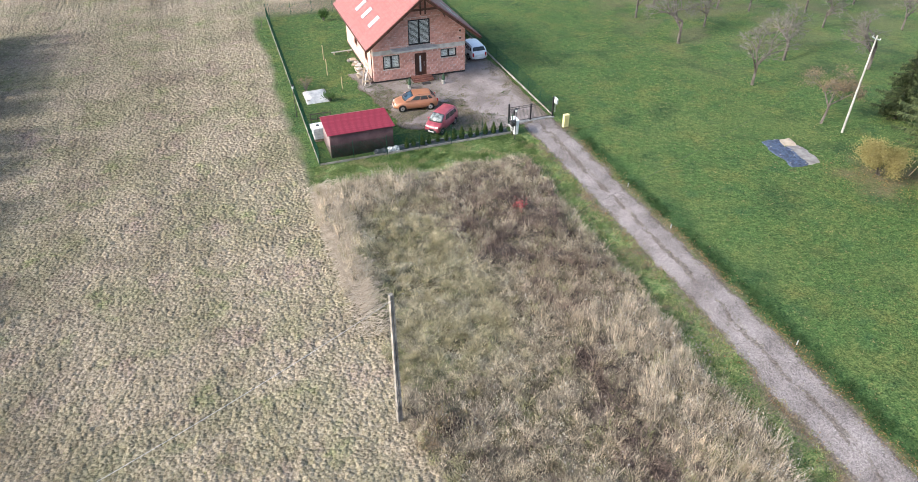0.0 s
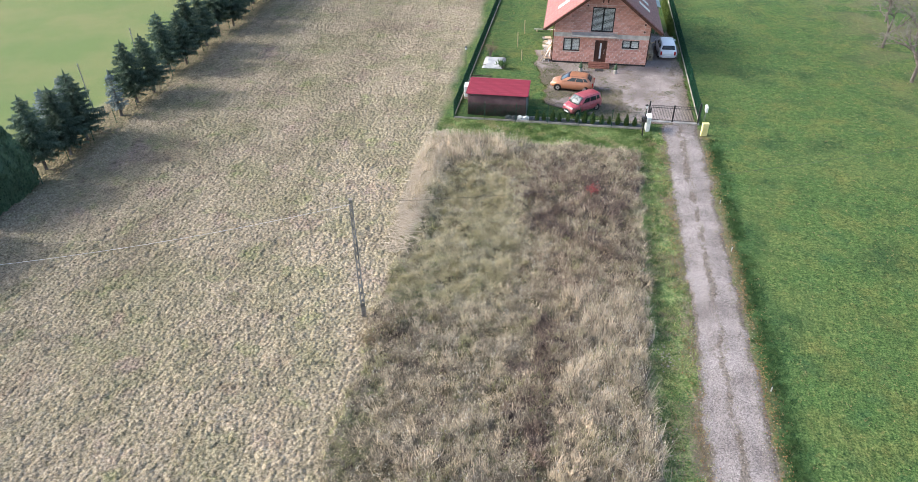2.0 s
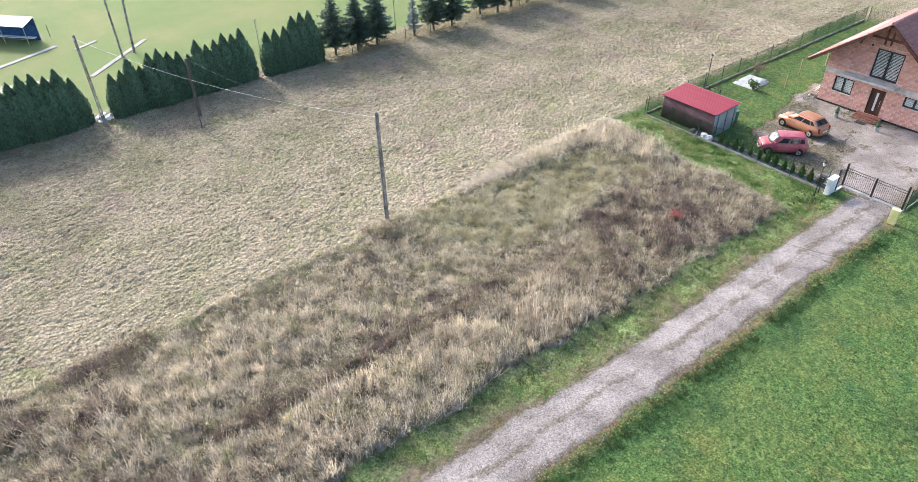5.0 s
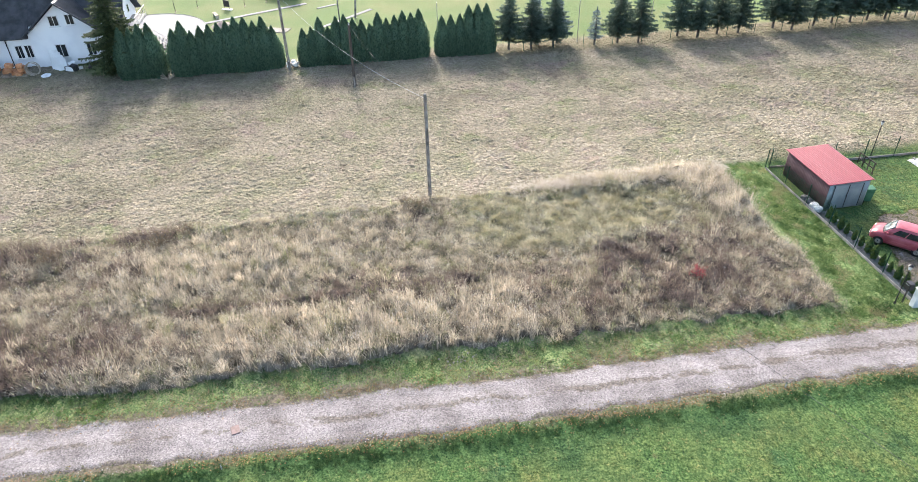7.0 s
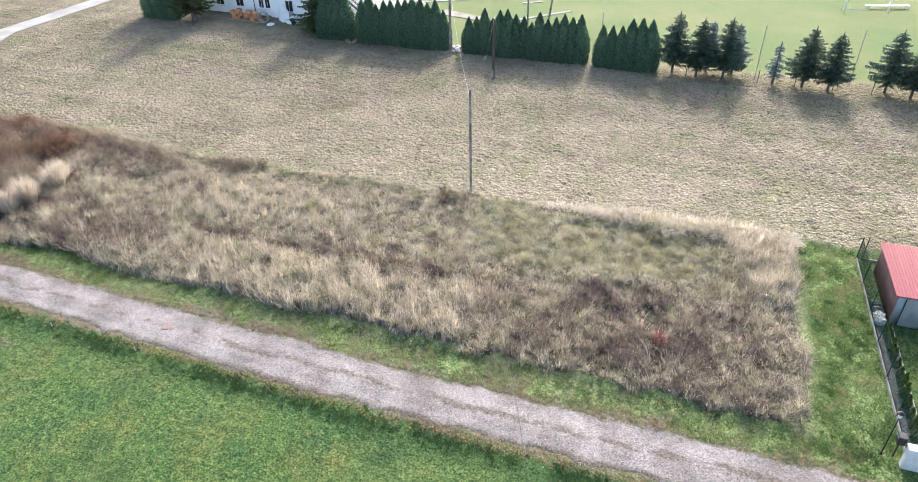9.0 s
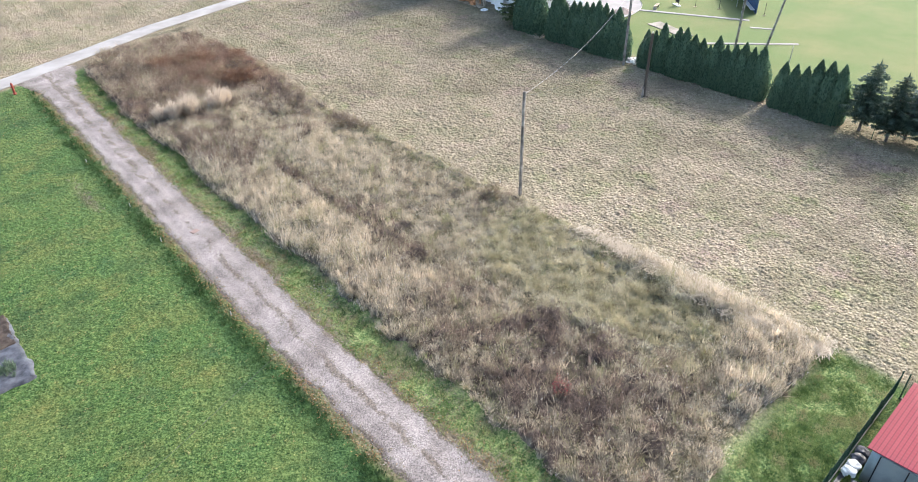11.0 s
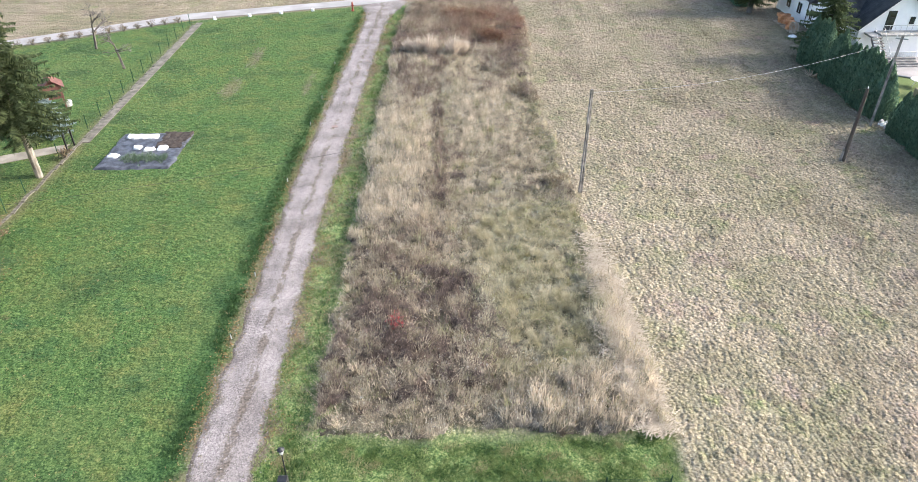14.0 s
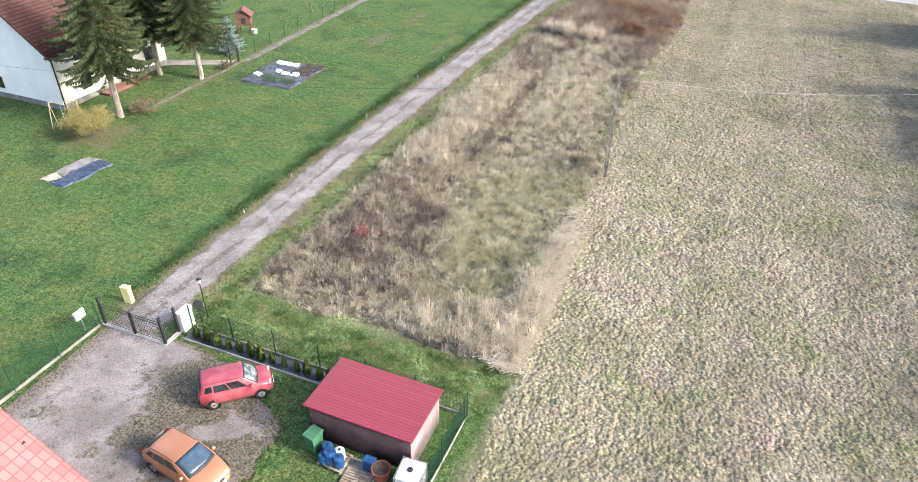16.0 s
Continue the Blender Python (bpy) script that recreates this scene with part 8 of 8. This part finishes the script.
for y0, y1, z0, z1 in ((25.0, 26.2, 0.9, 2.4), (21.0, 22.2, 0.9, 2.4), (17.2, 18.6, 0.9, 2.4), (25.0, 26.2, 3.5, 4.7)):
    flat_window(eh, 49.7, y0, y1, z0, z1, -1)
w = part("window", boxm(56.2, 28.4, 0.8, 57.4, 28.45, 2.1), M["white"], eh)
part("pane", boxm(56.3, 28.452, 0.9, 57.3, 28.464, 2.0), M["car_black"], w)
part("porch", boxm(48.4, 19.5, -0.05, 49.66, 24.6, 0.25, 0.02), M["step_tile"], eh, "tiled porch step")
tagged(part("pavement", polym([(44.0, 12.2, 0.0), (50.2, 15.0, 0.0), (50.2, 16.8, 0.0), (44.0, 13.6, 0.0)], (0, 0, 0.03)), M["path"]), "beaten garden path from the gate", "path", kind="structure")

fence("fence", (43.75, 25.5), (43.9, -20.4), 17, "wire fence with slender dark posts along the garden", plinth=False, tall=1.15, wire=False)
tagged(part("pavement", polym([(42.55, -21.0, 0.0), (43.3, -21.0, 0.0), (43.25, 12.0, 0.0), (42.6, 12.0, 0.0)], (0, 0, 0.035)), M["worn_path"]), "worn grey path beside the garden fence", "path", kind="structure")
edging = thing("stone_edging", pose(43.35, -20.2, 0), "low edging of grey slabs beside the lawn", "edging")
slab = None
for k in range(56):
    if slab is None:
        o = part("stone", boxm(-0.14, -0.395, -0.05, 0.14, 0.395, 0.05, 0.02), M["old_edging"], edging)
        slab = o.data
    else:
        o = new("stone", slab)
        o.parent = edging
    o.location = (rr.uniform(-0.08, 0.08), 0.4 + k * 0.8, rr.uniform(-0.05, 0.01))
    o.rotation_euler = (0, 0, rr.uniform(-0.12, 0.12))

ph = thing("playhouse", pose(48.3, 4.8, 0, 0, 0, 30), "small red wooden playhouse on stilts", "playhouse")
for a in (-0.65, 0.65):
    for b in (-0.65, 0.65):
        part("leg", boxm(a - 0.05, b - 0.05, -0.05, a + 0.05, b + 0.05, 1.1), M["play_red"], ph)
part("cabin", boxm(-0.75, -0.75, 1.1, 0.75, 0.75, 2.2, 0.01), M["play_red"], ph)
for s in (-1, 1):
    part("roof_board", polym([(s * 1.0, -0.95, 2.05), (s * 1.0, 0.95, 2.05), (0, 0.95, 2.85), (0, -0.95, 2.85)], (0, 0, 0.05)), M["play_red"], ph)
# dark plate on the solid cabin wall, in place of a shaded opening
part("opening", boxm(-0.25, 0.752, 1.3, 0.25, 0.765, 1.95), M["unlit_room"], ph)
part("gable", polym([(-0.75, -0.75, 2.2), (0.75, -0.75, 2.2), (0, -0.75, 2.75)], (0, 1.5, 0)), M["play_red"], ph)
tub = thing("toy_tub", pose(47.6, 4.2, 0), "pale blue plastic tub on the grass", "tub")
part("tub", rodm((0, 0, -0.02), (0, 0, 0.45), 0.28, 0.34, n=14), M["tarp_grey"], tub)
arch = thing("garden_gate", pose(43.6, 13.0, 0), "dark metal garden gate between posts", "gate")
for b in (-0.6, 0.6):
    part("post", boxm(-0.05, b - 0.05, -0.05, 0.05, b + 0.05, 1.7), M["black"], arch)
part("rail", boxm(-0.03, -0.55, 1.35, 0.03, 0.55, 1.42), M["black"], arch)
for k in range(6):
    part("bar", rodm((0, -0.45 + k * 0.18, 0.1), (0, -0.45 + k * 0.18, 1.4), 0.012, n=5), M["black"], arch)
sw = thing("swing", pose(47.0, 30.4, 0, 0, 0, 35), "pale metal children's swing frame with blue seat", "swing")
for s in (-1.1, 1.1):
    for b in (-0.7, 0.7):
        part("leg", rodm((s, b, -0.05), (s * 0.95, 0, 2.0), 0.03, n=6), M["new_wood"], sw)
part("beam", rodm((-1.15, 0, 2.0), (1.15, 0, 2.0), 0.035, n=6), M["new_wood"], sw)
for s in (-0.25, 0.25):
    part("rope", rodm((s, 0, 0.5), (s, 0, 2.0), 0.012, n=5), M["white"], sw)
part("seat", boxm(-0.28, -0.12, 0.46, 0.28, 0.12, 0.5), M["blue"], sw)
roadhedge = shrub(0.9, 0.8, 260, 79, "low leafless hedge bush beside the lane", "brown_leaf", size=0.05)
copies(roadhedge, [(45.5 + 1.35 * k, float(road_y(45.5 + 1.35 * k)) + 2.2, 40 * k, 0.8 + 0.1 * (k % 3)) for k in range(14)])


# ---- covered beds on the lawn ----
def sheet(x0, y0, x1, y1, amp, wave, seed, nx=40):
    """A crumpled ground sheet with a rounded, uneven rim."""
    xs, ys = np.linspace(x0, x1, nx), np.linspace(y0, y1, nx)
    X, Y = np.meshgrid(xs, ys)
    X = X + (fbm(X, Y, 0.8, seed) - 0.5) * 0.4
    Y = Y + (fbm(X, Y, 0.8, seed + 3) - 0.5) * 0.4
    Z = 0.035 + amp * fbm(X * 2, Y * 0.8, wave, seed + 5)
    Z[0, :] = Z[-1, :] = -0.03
    Z[:, 0] = Z[:, -1] = -0.03
    i = (np.arange(nx - 1)[:, None] * nx + np.arange(nx - 1)[None]).ravel()
    return np.stack([X.ravel(), Y.ravel(), Z.ravel()], 1), np.stack([i, i + 1, i + nx + 1, i + nx], 1)


bed = thing("vegetable_bed", I4, "vegetable bed under black sheet and white fleece", "garden bed")
v, f = sheet(34.6, 10.4, 40.4, 16.7, 0.10, 0.7, 301)
arrays("soil_sheet", v, f, M["tarp_black"], bed, "dark crumpled mulch sheet")
v, f = sheet(34.7, 10.2, 37.0, 13.2, 0.13, 0.6, 305)
v[:, 2] += 0.02
arrays("bare_soil", v, f, M["soil"], bed)
v, f = sheet(37.2, 10.9, 39.9, 11.55, 0.16, 0.5, 309)
v[:, 2] += 0.10
arrays("fleece", v, f, M["plastic_white"], bed, "white fleece cover")
for a, b, w in ((36.2, 13.4, 0.34), (37.2, 13.5, 0.38), (38.2, 13.3, 0.3), (39.6, 14.8, 0.42)):
    v, f = sheet(a - w, b - 0.28, a + w, b + 0.28, 0.2, 0.4, int(a * 10), 12)
    v[:, 2] += 0.10
    arrays("fleece", v, f, M["plastic_white"], bed, "white fleece cover")
gx_, gy_ = rng.uniform(35.3, 38.8, 160), rng.normal(15.1, 0.35, 160)
per = 9
blades("leek_plants", np.repeat(gx_, per) + rng.normal(0, 0.05, 160 * per), np.repeat(gy_, per) + rng.normal(0, 0.05, 160 * per), np.full(160 * per, 0.05), rng.uniform(0.2, 0.45, 160 * per), rng.uniform(0.03, 0.05, 160 * per),
       np.clip(rng.normal(0.6, 0.2, 160 * per), 0.1, 1), rng.uniform(0, 6.28, 160 * per), mixc((0.09, 0.14, 0.09), (0.2, 0.26, 0.18), rng.uniform(0, 1, 160 * per)), "rows of leafy leeks in the bed", "vegetables", 1)

cov = thing("covered_bed", pose(40.0, 36.2, 0, 0, 0, -6), "garden bed covered with dark blue sheet and grey boards", "garden bed")
v, f = sheet(-1.3, -2.1, 0.2, 2.1, 0.10, 0.5, 321)
arrays("blue_sheet", v, f, M["tarp_blue"], cov)
v, f = sheet(0.1, -2.1, 1.3, 0.9, 0.05, 0.5, 331)
arrays("grey_sheet", v, f, M["board_grey"], cov)
v, f = sheet(0.1, 0.95, 1.25, 2.0, 0.04, 0.5, 341)
arrays("tan_board", v, f, M["board_tan"], cov)
for k in range(13):
    o = part("weight", boxm(-0.05, -0.04, 0.0, 0.05, 0.04, 0.06, 0.012), M["stone"], cov)
    o.location = ((-0.1, -1.15, 0.15, 1.1)[k % 4] + rr.uniform(-0.1, 0.1), -2.0 + k * 0.33, 0.10)
for a, b, c, d, s in ((33.2, -2.5, 34.9, 3.5, 351), (32.8, -11.5, 34.0, -5.0, 361), (26.3, -4.0, 26.9, 3.0, 371)):
    bx, by = scatter(a, c, b, d, 26)
    k = fbm(bx, by, 1.2, s) > 0.45
    bx, by = bx[k], by[k]
    blades("withered_grass", np.repeat(bx, 4) + rng.normal(0, 0.06, len(bx) * 4), np.repeat(by, 4) + rng.normal(0, 0.06, len(bx) * 4), np.full(len(bx) * 4, 0.02), rng.uniform(0.06, 0.14, len(bx) * 4), rng.uniform(0.03, 0.05, len(bx) * 4),
           np.full(len(bx) * 4, 0.9), rng.uniform(0, 6.28, len(bx) * 4), mixc((0.16, 0.14, 0.12), (0.28, 0.25, 0.20), rng.uniform(0, 1, len(bx) * 4)), "withered grey-brown grass on an old bed", "dry grass", 1)

# ---- small things along the drive ----
mk = None
for a, b in ((24.9, 3.2), (25.1, 9.0), (25.2, 30.5), (25.3, 19.0), (24.8, -6.0), (25.3, 36.0)):
    if mk is None:
        mk = thing("marker_stake", pose(a, b, 0), "short white marker stake at the drive's edge", "stake", "marker stakes")
        part("stake", boxm(-0.025, -0.025, -0.05, 0.025, 0.025, 0.32, 0.005), M["tarp_grey"], mk)
        part("tip", boxm(-0.027, -0.027, 0.32, 0.027, 0.027, 0.36), M["green_wire"], mk)
    else:
        copy_thing(mk, pose(a, b, 0))
hy = thing("hydrant", pose(24.9, -25.8, 0), "red cast-iron street hydrant beside the lane", "hydrant")
part("barrel", rodm((0, 0, -0.05), (0, 0, 0.95), 0.11, 0.10, n=12), M["hydrant"], hy)
part("cap", rodm((0, 0, 0.95), (0, 0, 1.15), 0.14, 0.05, n=12), M["hydrant"], hy)
for s in (-1, 1):
    part("outlet", rodm((s * 0.08, 0, 0.7), (s * 0.22, 0, 0.7), 0.06, n=8), M["hydrant"], hy)
part("flange", rodm((0, 0, 0.05), (0, 0, 0.1), 0.2, n=12), M["hydrant"], hy)
wk = None
for a in (30.0, 33.8, 37.5, 41.5):
    b = float(road_y(a)) + 2.2
    if wk is None:
        wk = thing("boundary_stone", pose(a, b, 0), "white painted boundary stone beside the lane", "stone", "boundary stones")
        part("stone", boxm(-0.18, -0.18, -0.1, 0.18, 0.18, 0.32, 0.06), M["white"], wk)
    else:
        copy_thing(wk, pose(a, b, 0, 0, 0, 20 * a))
rub = thing("rubble_pile", pose(20.35, 20.5, 0), "small spill of pale stones on the verge", "rubble")
for k in range(60):
    bm = bmesh.new()
    bmesh.ops.create_icosphere(bm, subdivisions=1, radius=rr.uniform(0.02, 0.06))
    for q in bm.verts:
        q.co *= rr.uniform(0.7, 1.2)
        q.co.z *= 0.6
    o = part("stone", bm, M["stone"], rub)
    o.location = (rr.gauss(0, 0.3), rr.gauss(0, 0.6), 0.02)
slabx = thing("red_slab", pose(23.0, 9.4, 0.045, 0, 0, 15), "flat reddish broken slab in the gravel", "slab")
part("slab", boxm(-0.26, -0.2, -0.05, 0.26, 0.2, 0.015, 0.02), M["red_slab"], slabx)
st = thing("loose_stones", I4, "scattered loose stones along the drive", "stones", kind="stuff")
V, F = [], []
ico = [(0, 0, 0.6), (0.9, 0, 0), (0, 0.8, 0), (-0.9, 0.1, 0), (0.1, -0.8, 0)]
for k in range(2600):
    b = rr.uniform(-28, 46)
    side = rr.choice((-1, 1, 0, 0))
    a = float(drive_x(b)) + (side * 1.35 + rr.gauss(0, 0.25) if side else rr.uniform(-1.2, 1.2))
    s, t = rr.uniform(0.02, 0.055), rr.uniform(0, 6.28)
    i = len(V)
    for q in ico:
        V.append((a + s * (q[0] * math.cos(t) - q[1] * math.sin(t)), b + s * (q[0] * math.sin(t) + q[1] * math.cos(t)), 0.015 + s * q[2]))
    F += [(i, i + 1, i + 2), (i, i + 2, i + 3), (i, i + 3, i + 4), (i, i + 4, i + 1)]
mesh_from("stone", V, F, M["stone"], st)["kind"] = "stuff"

# ---- clutter by the shed and in the garden ----
ibc = thing("water_tank", pose(5.75, 50.9, 0, 0, 0, 4), "white plastic water tank in a steel cage", "tank")
part("tank", boxm(-0.5, -0.55, 0.14, 0.5, 0.55, 1.12, 0.06), M["plastic_white"], ibc)
part("lid", rodm((0, 0, 1.12), (0, 0, 1.17), 0.12, n=12), M["bumper"], ibc)
part("pallet", boxm(-0.52, -0.58, -0.02, 0.52, 0.58, 0.13), M["wood"], ibc)
for z in (0.35, 0.6, 0.85, 1.08):
    bm = bmesh.new()
    for p, q in (((-0.52, -0.57), (0.52, -0.57)), ((0.52, -0.57), (0.52, 0.57)), ((0.52, 0.57), (-0.52, 0.57)), ((-0.52, 0.57), (-0.52, -0.57))):
        rod(bm, (*p, z), (*q, z), 0.012, n=5)
    part("cage_bar", bm, M["rim"], ibc)
for p in ((-0.52, -0.57), (0.52, -0.57), (0.52, 0.57), (-0.52, 0.57), (0, 0.58), (0, -0.58)):
    part("cage_upright", rodm((*p, 0.1), (*p, 1.12), 0.012, n=5), M["rim"], ibc)
gb = thing("wheelie_bin", pose(10.5, 50.75, 0, 0, 0, 170), "green wheeled rubbish bin beside the shed", "bin")
bm = bmesh.new()
poly(bm, [(-0.24, -0.26, 0.06), (0.24, -0.26, 0.06), (0.24, 0.26, 0.06), (-0.24, 0.26, 0.06)], (0, 0, 0.94))
for v in bm.verts:
    if v.co.z > 0.5:
        v.co.x *= 1.2
        v.co.y *= 1.25
part("body", bm, M["green_bin"], gb)
part("lid", boxm(-0.31, -0.36, 1.0, 0.31, 0.37, 1.06, 0.02), M["green_bin"], gb)
for s in (-1, 1):
    part("wheel", rodm((s * 0.24, 0.28, 0.1), (s * 0.3, 0.28, 0.1), 0.1, n=12), M["tyre"], gb)
pal = thing("pallet", pose(9.35, 51.0, 0, 0, 0, 176), "wooden pallet beside the shed", "pallet")
for k in range(7):
    part("board", boxm(-0.6, -0.5 + k * 0.155, 0.11, 0.6, -0.40 + k * 0.155, 0.135), M["wood"], pal)
for k in range(3):
    part("bearer", boxm(-0.6 + 0.55 * k, -0.5, -0.02, -0.5 + 0.55 * k, 0.53, 0.11), M["wood"], pal)
for k, (a, b, s, mt) in enumerate(((9.75, 50.85, 0.30, "blue"), (9.45, 51.15, 0.34, "blue"), (9.7, 51.3, 0.26, "blue"), (9.15, 50.85, 0.28, "plastic_white"), (9.0, 51.2, 0.30, "blue"))):
    d = thing("barrel", pose(a, b, 0.135, 0, 0, 30 * k), "blue plastic barrel on the pallet" if mt == "blue" else "white plastic canister on the pallet", "barrel", "barrels")
    bm = bmesh.new()
    for z0, z1, r0, r1 in ((0, 0.1, 0.85, 1), (0.1, 1.6, 1, 1), (1.6, 1.75, 1, 0.8)):
        rod(bm, (0, 0, z0 * s), (0, 0, z1 * s * 1.1), r0 * s * 0.8, r1 * s * 0.8, n=12)
    part("drum", bm, M[mt], d)
    part("cap", rodm((0, 0, 1.75 * s), (0, 0, 2.1 * s), 0.2 * s, n=8), M["bumper"], d)
crt = thing("crate", pose(7.75, 50.75, 0), "stack of blue plastic crates by the shed", "crate")
for k in range(3):
    part("crate", boxm(-0.25, -0.18, 0.0 + 0.22 * k, 0.25, 0.18, 0.2 + 0.22 * k, 0.015), M["blue"], crt)
bk = thing("flower_pot", pose(7.1, 50.95, 0), "large terracotta plastic pot by the shed", "pot")
part("pot", rodm((0, 0, -0.02), (0, 0, 0.6), 0.3, 0.42, n=18, caps=True), M["terracotta"], bk)
part("soil", rodm((0, 0, 0.6), (0, 0, 0.61), 0.37, n=18), M["soil"], bk)
pl2 = thing("pallet", pose(8.0, 51.55, 0, 0, 0, 182), "grey weathered pallet lying on the grass", "pallet")
for k in range(7):
    part("board", boxm(-0.6, -0.4 + k * 0.13, 0.09, 0.6, -0.31 + k * 0.13, 0.115), M["wood"], pl2)
for k in range(3):
    part("bearer", boxm(-0.6 + 0.55 * k, -0.4, -0.02, -0.5 + 0.55 * k, 0.47, 0.09), M["wood"], pl2)
hs_ = thing("heap", pose(10.1, 46.85, 0), "black and white rubbish bags beside the fence", "bags")
for k, (a, mt) in enumerate(((-0.5, "tarp_black"), (0.0, "tarp_black"), (0.5, "plastic_white"), (0.95, "plastic_white"))):
    bm = bmesh.new()
    bmesh.ops.create_icosphere(bm, subdivisions=3, radius=0.3)
    for v in bm.verts:
        v.co *= 1 + 0.3 * noise.noise(v.co * 6 + Vector((k, 0, 0)))
        v.co.z = max(v.co.z * 0.7, -0.16)
    o = part("bag", bm, M[mt], hs_)
    o.location = (a, 0, 0.14)
tagged(part("mulch_strip", boxm(11.2, 46.6, -0.02, 20.6, 47.35, 0.022), M["tarp_black"]), "strip of black mulch sheet under the young thujas", "mulch strip", kind="structure")
ed2 = thing("bed_edging", pose(11.2, 47.42, 0), "row of low grey concrete edging boards", "edging")
for k in range(10):
    part("board", boxm(0.95 * k, -0.025, -0.05, 0.95 * k + 0.92, 0.025, 0.10, 0.008), M["pale_concrete"], ed2)
tp = thing("tarpaulin_heap", pose(7.0, 58.9, 0), "heap covered with pale grey tarpaulin on the lawn", "tarpaulin")
xs = np.linspace(-1, 1, 26)
X, Y = np.meshgrid(xs, xs)
R = np.maximum(np.abs(X), np.abs(Y))
Z = 0.30 * np.clip((1 - R) * 2.6, 0, 1) ** 0.6 + 0.12 * (fbm(X * 3, Y * 3, 1.0, 401) - 0.5) * (R < 0.95) - 0.02
i = (np.arange(25)[:, None] * 26 + np.arange(25)[None]).ravel()
arrays("cover", np.stack([X.ravel() * 1.05, Y.ravel() * 1.35, Z.ravel()], 1), np.stack([i, i + 1, i + 27, i + 26], 1), M["tarp_grey"], tp, smooth=True)
for k in range(4):
    o = part("weight", boxm(-0.12, -0.08, 0, 0.12, 0.08, 0.12, 0.02), M["stone"], tp)
    o.location = ((-0.85, 0.85, 0.8, -0.8)[k], (-1.0, -1.0, 1.0, 1.0)[k], 0.12)
sk = None
for a, b, h_ in ((8.9, 63.5, 1.6), (9.6, 60.0, 1.1), (9.3, 67.5, 1.5)):
    if sk is None:
        sk = thing("plant_stake", pose(a, b, 0), "pale wooden stake with a young sapling in the lawn", "stake", "plant stakes")
        part("stake", boxm(-0.03, -0.03, -0.1, 0.03, 0.03, 1.6), M["new_wood"], sk)
        part("sapling", rodm((0.1, 0, -0.05), (0.08, 0.02, 1.4), 0.012, 0.004, n=5), M["twig"], sk)
    else:
        copy_thing(sk, pose(a, b, 0) @ Matrix.Diagonal((1, 1, h_ / 1.6, 1)))
rack = thing("trellis", pose(6.4, 53.6, 0), "low dark wooden trellis frame beside the fence", "trellis")
for k in range(4):
    part("post", boxm(-0.8 + 0.55 * k, -0.03, -0.05, -0.74 + 0.55 * k, 0.03, 0.9), M["pole_wood"], rack)
for z in (0.35, 0.8):
    part("rail", boxm(-0.85, 0.03, z, 0.95, 0.07, z + 0.07), M["pole_wood"], rack)
for a in (15.45, 18.75):
    fp = thing("potted_thuja", pose(a, 57.9, 0), "small thuja in a pale pot before the door", "potted plant", "pots before the door")
    part("pot", rodm((0, 0, -0.02), (0, 0, 0.36), 0.13, 0.19, n=14), M["pale_concrete"], fp)
    tv = thuja(0.7, 0.13, 46, "x y", "", n=160, spray=0.09)
    for o in list(tv.children):
        if o.name.startswith("foliage") or o.name.startswith("inner"):
            o.parent = fp
            o.location = (0, 0, 0.31)
        else:
            bpy.data.objects.remove(o)
    bpy.data.objects.remove(tv)
dm = thing("door_mat", pose(17.25, 58.45, 0.035), "dark door mat on the gravel before the steps", "mat")
part("mat", boxm(-0.4, -0.25, -0.02, 0.4, 0.25, 0.015), M["bumper"], dm)

tagged(part("pavement", boxm(7.3, 50.5, -0.03, 8.9, 51.5, 0.012), M["board_grey"]), "worn concrete slab behind the shed", "pavement", kind="structure")


# ---- the clay blocks of the house front, one by one ----
block_mesh = {}
block_holes = front_holes + [(-2.9, 1.5, 2.9, 3.14), (-1.7, -1.4, 5.55, 5.8), (3.85, 4.1, 3.95, 4.2), (3.85, 4.1, 3.25, 3.5)]
bx0, row = 0.5, 0
for z in [0.165 + 0.25 * k for k in range(10)] + [3.03 + 0.25 * k for k in range(19)]:
    z1 = z + 0.236
    reach = HW - 0.01 if z1 < EAVE else HW * (RIDGE - 0.18 - z1) / rise
    cuts = sorted((h[0] - 0.012, h[1] + 0.012) for h in block_holes if h[2] < z1 and h[3] > z)
    free, a = [], -reach
    for p, q in cuts:
        if p > a:
            free.append((a, min(p, reach)))
        a = max(a, q)
    if a < reach:
        free.append((a, reach))
    off = 0.25 * (row % 2)
    row += 1
    for p, q in free:
        k = math.floor((p + off) / bx0)
        while k * bx0 - off < q:
            gap_ = 0.009 if random.random() < 0.7 else 0.03
            u0, u1 = max(p, k * bx0 - off + gap_), min(q, (k + 1) * bx0 - off - gap_)
            k += 1
            wide = round(u1 - u0, 2)
            if wide < 0.06:
                continue
            parent = front_wall if z1 < EAVE else front_gable
            if wide not in block_mesh:
                o = part("block", boxm(0, -0.008, 0, wide, 0.02, 0.236, 0.004), M["block"], parent)
                block_mesh[wide] = o.data
            else:
                o = new("block", block_mesh[wide])
                o.parent = parent
            o.location = (u0, random.uniform(-0.003, 0.003), z)
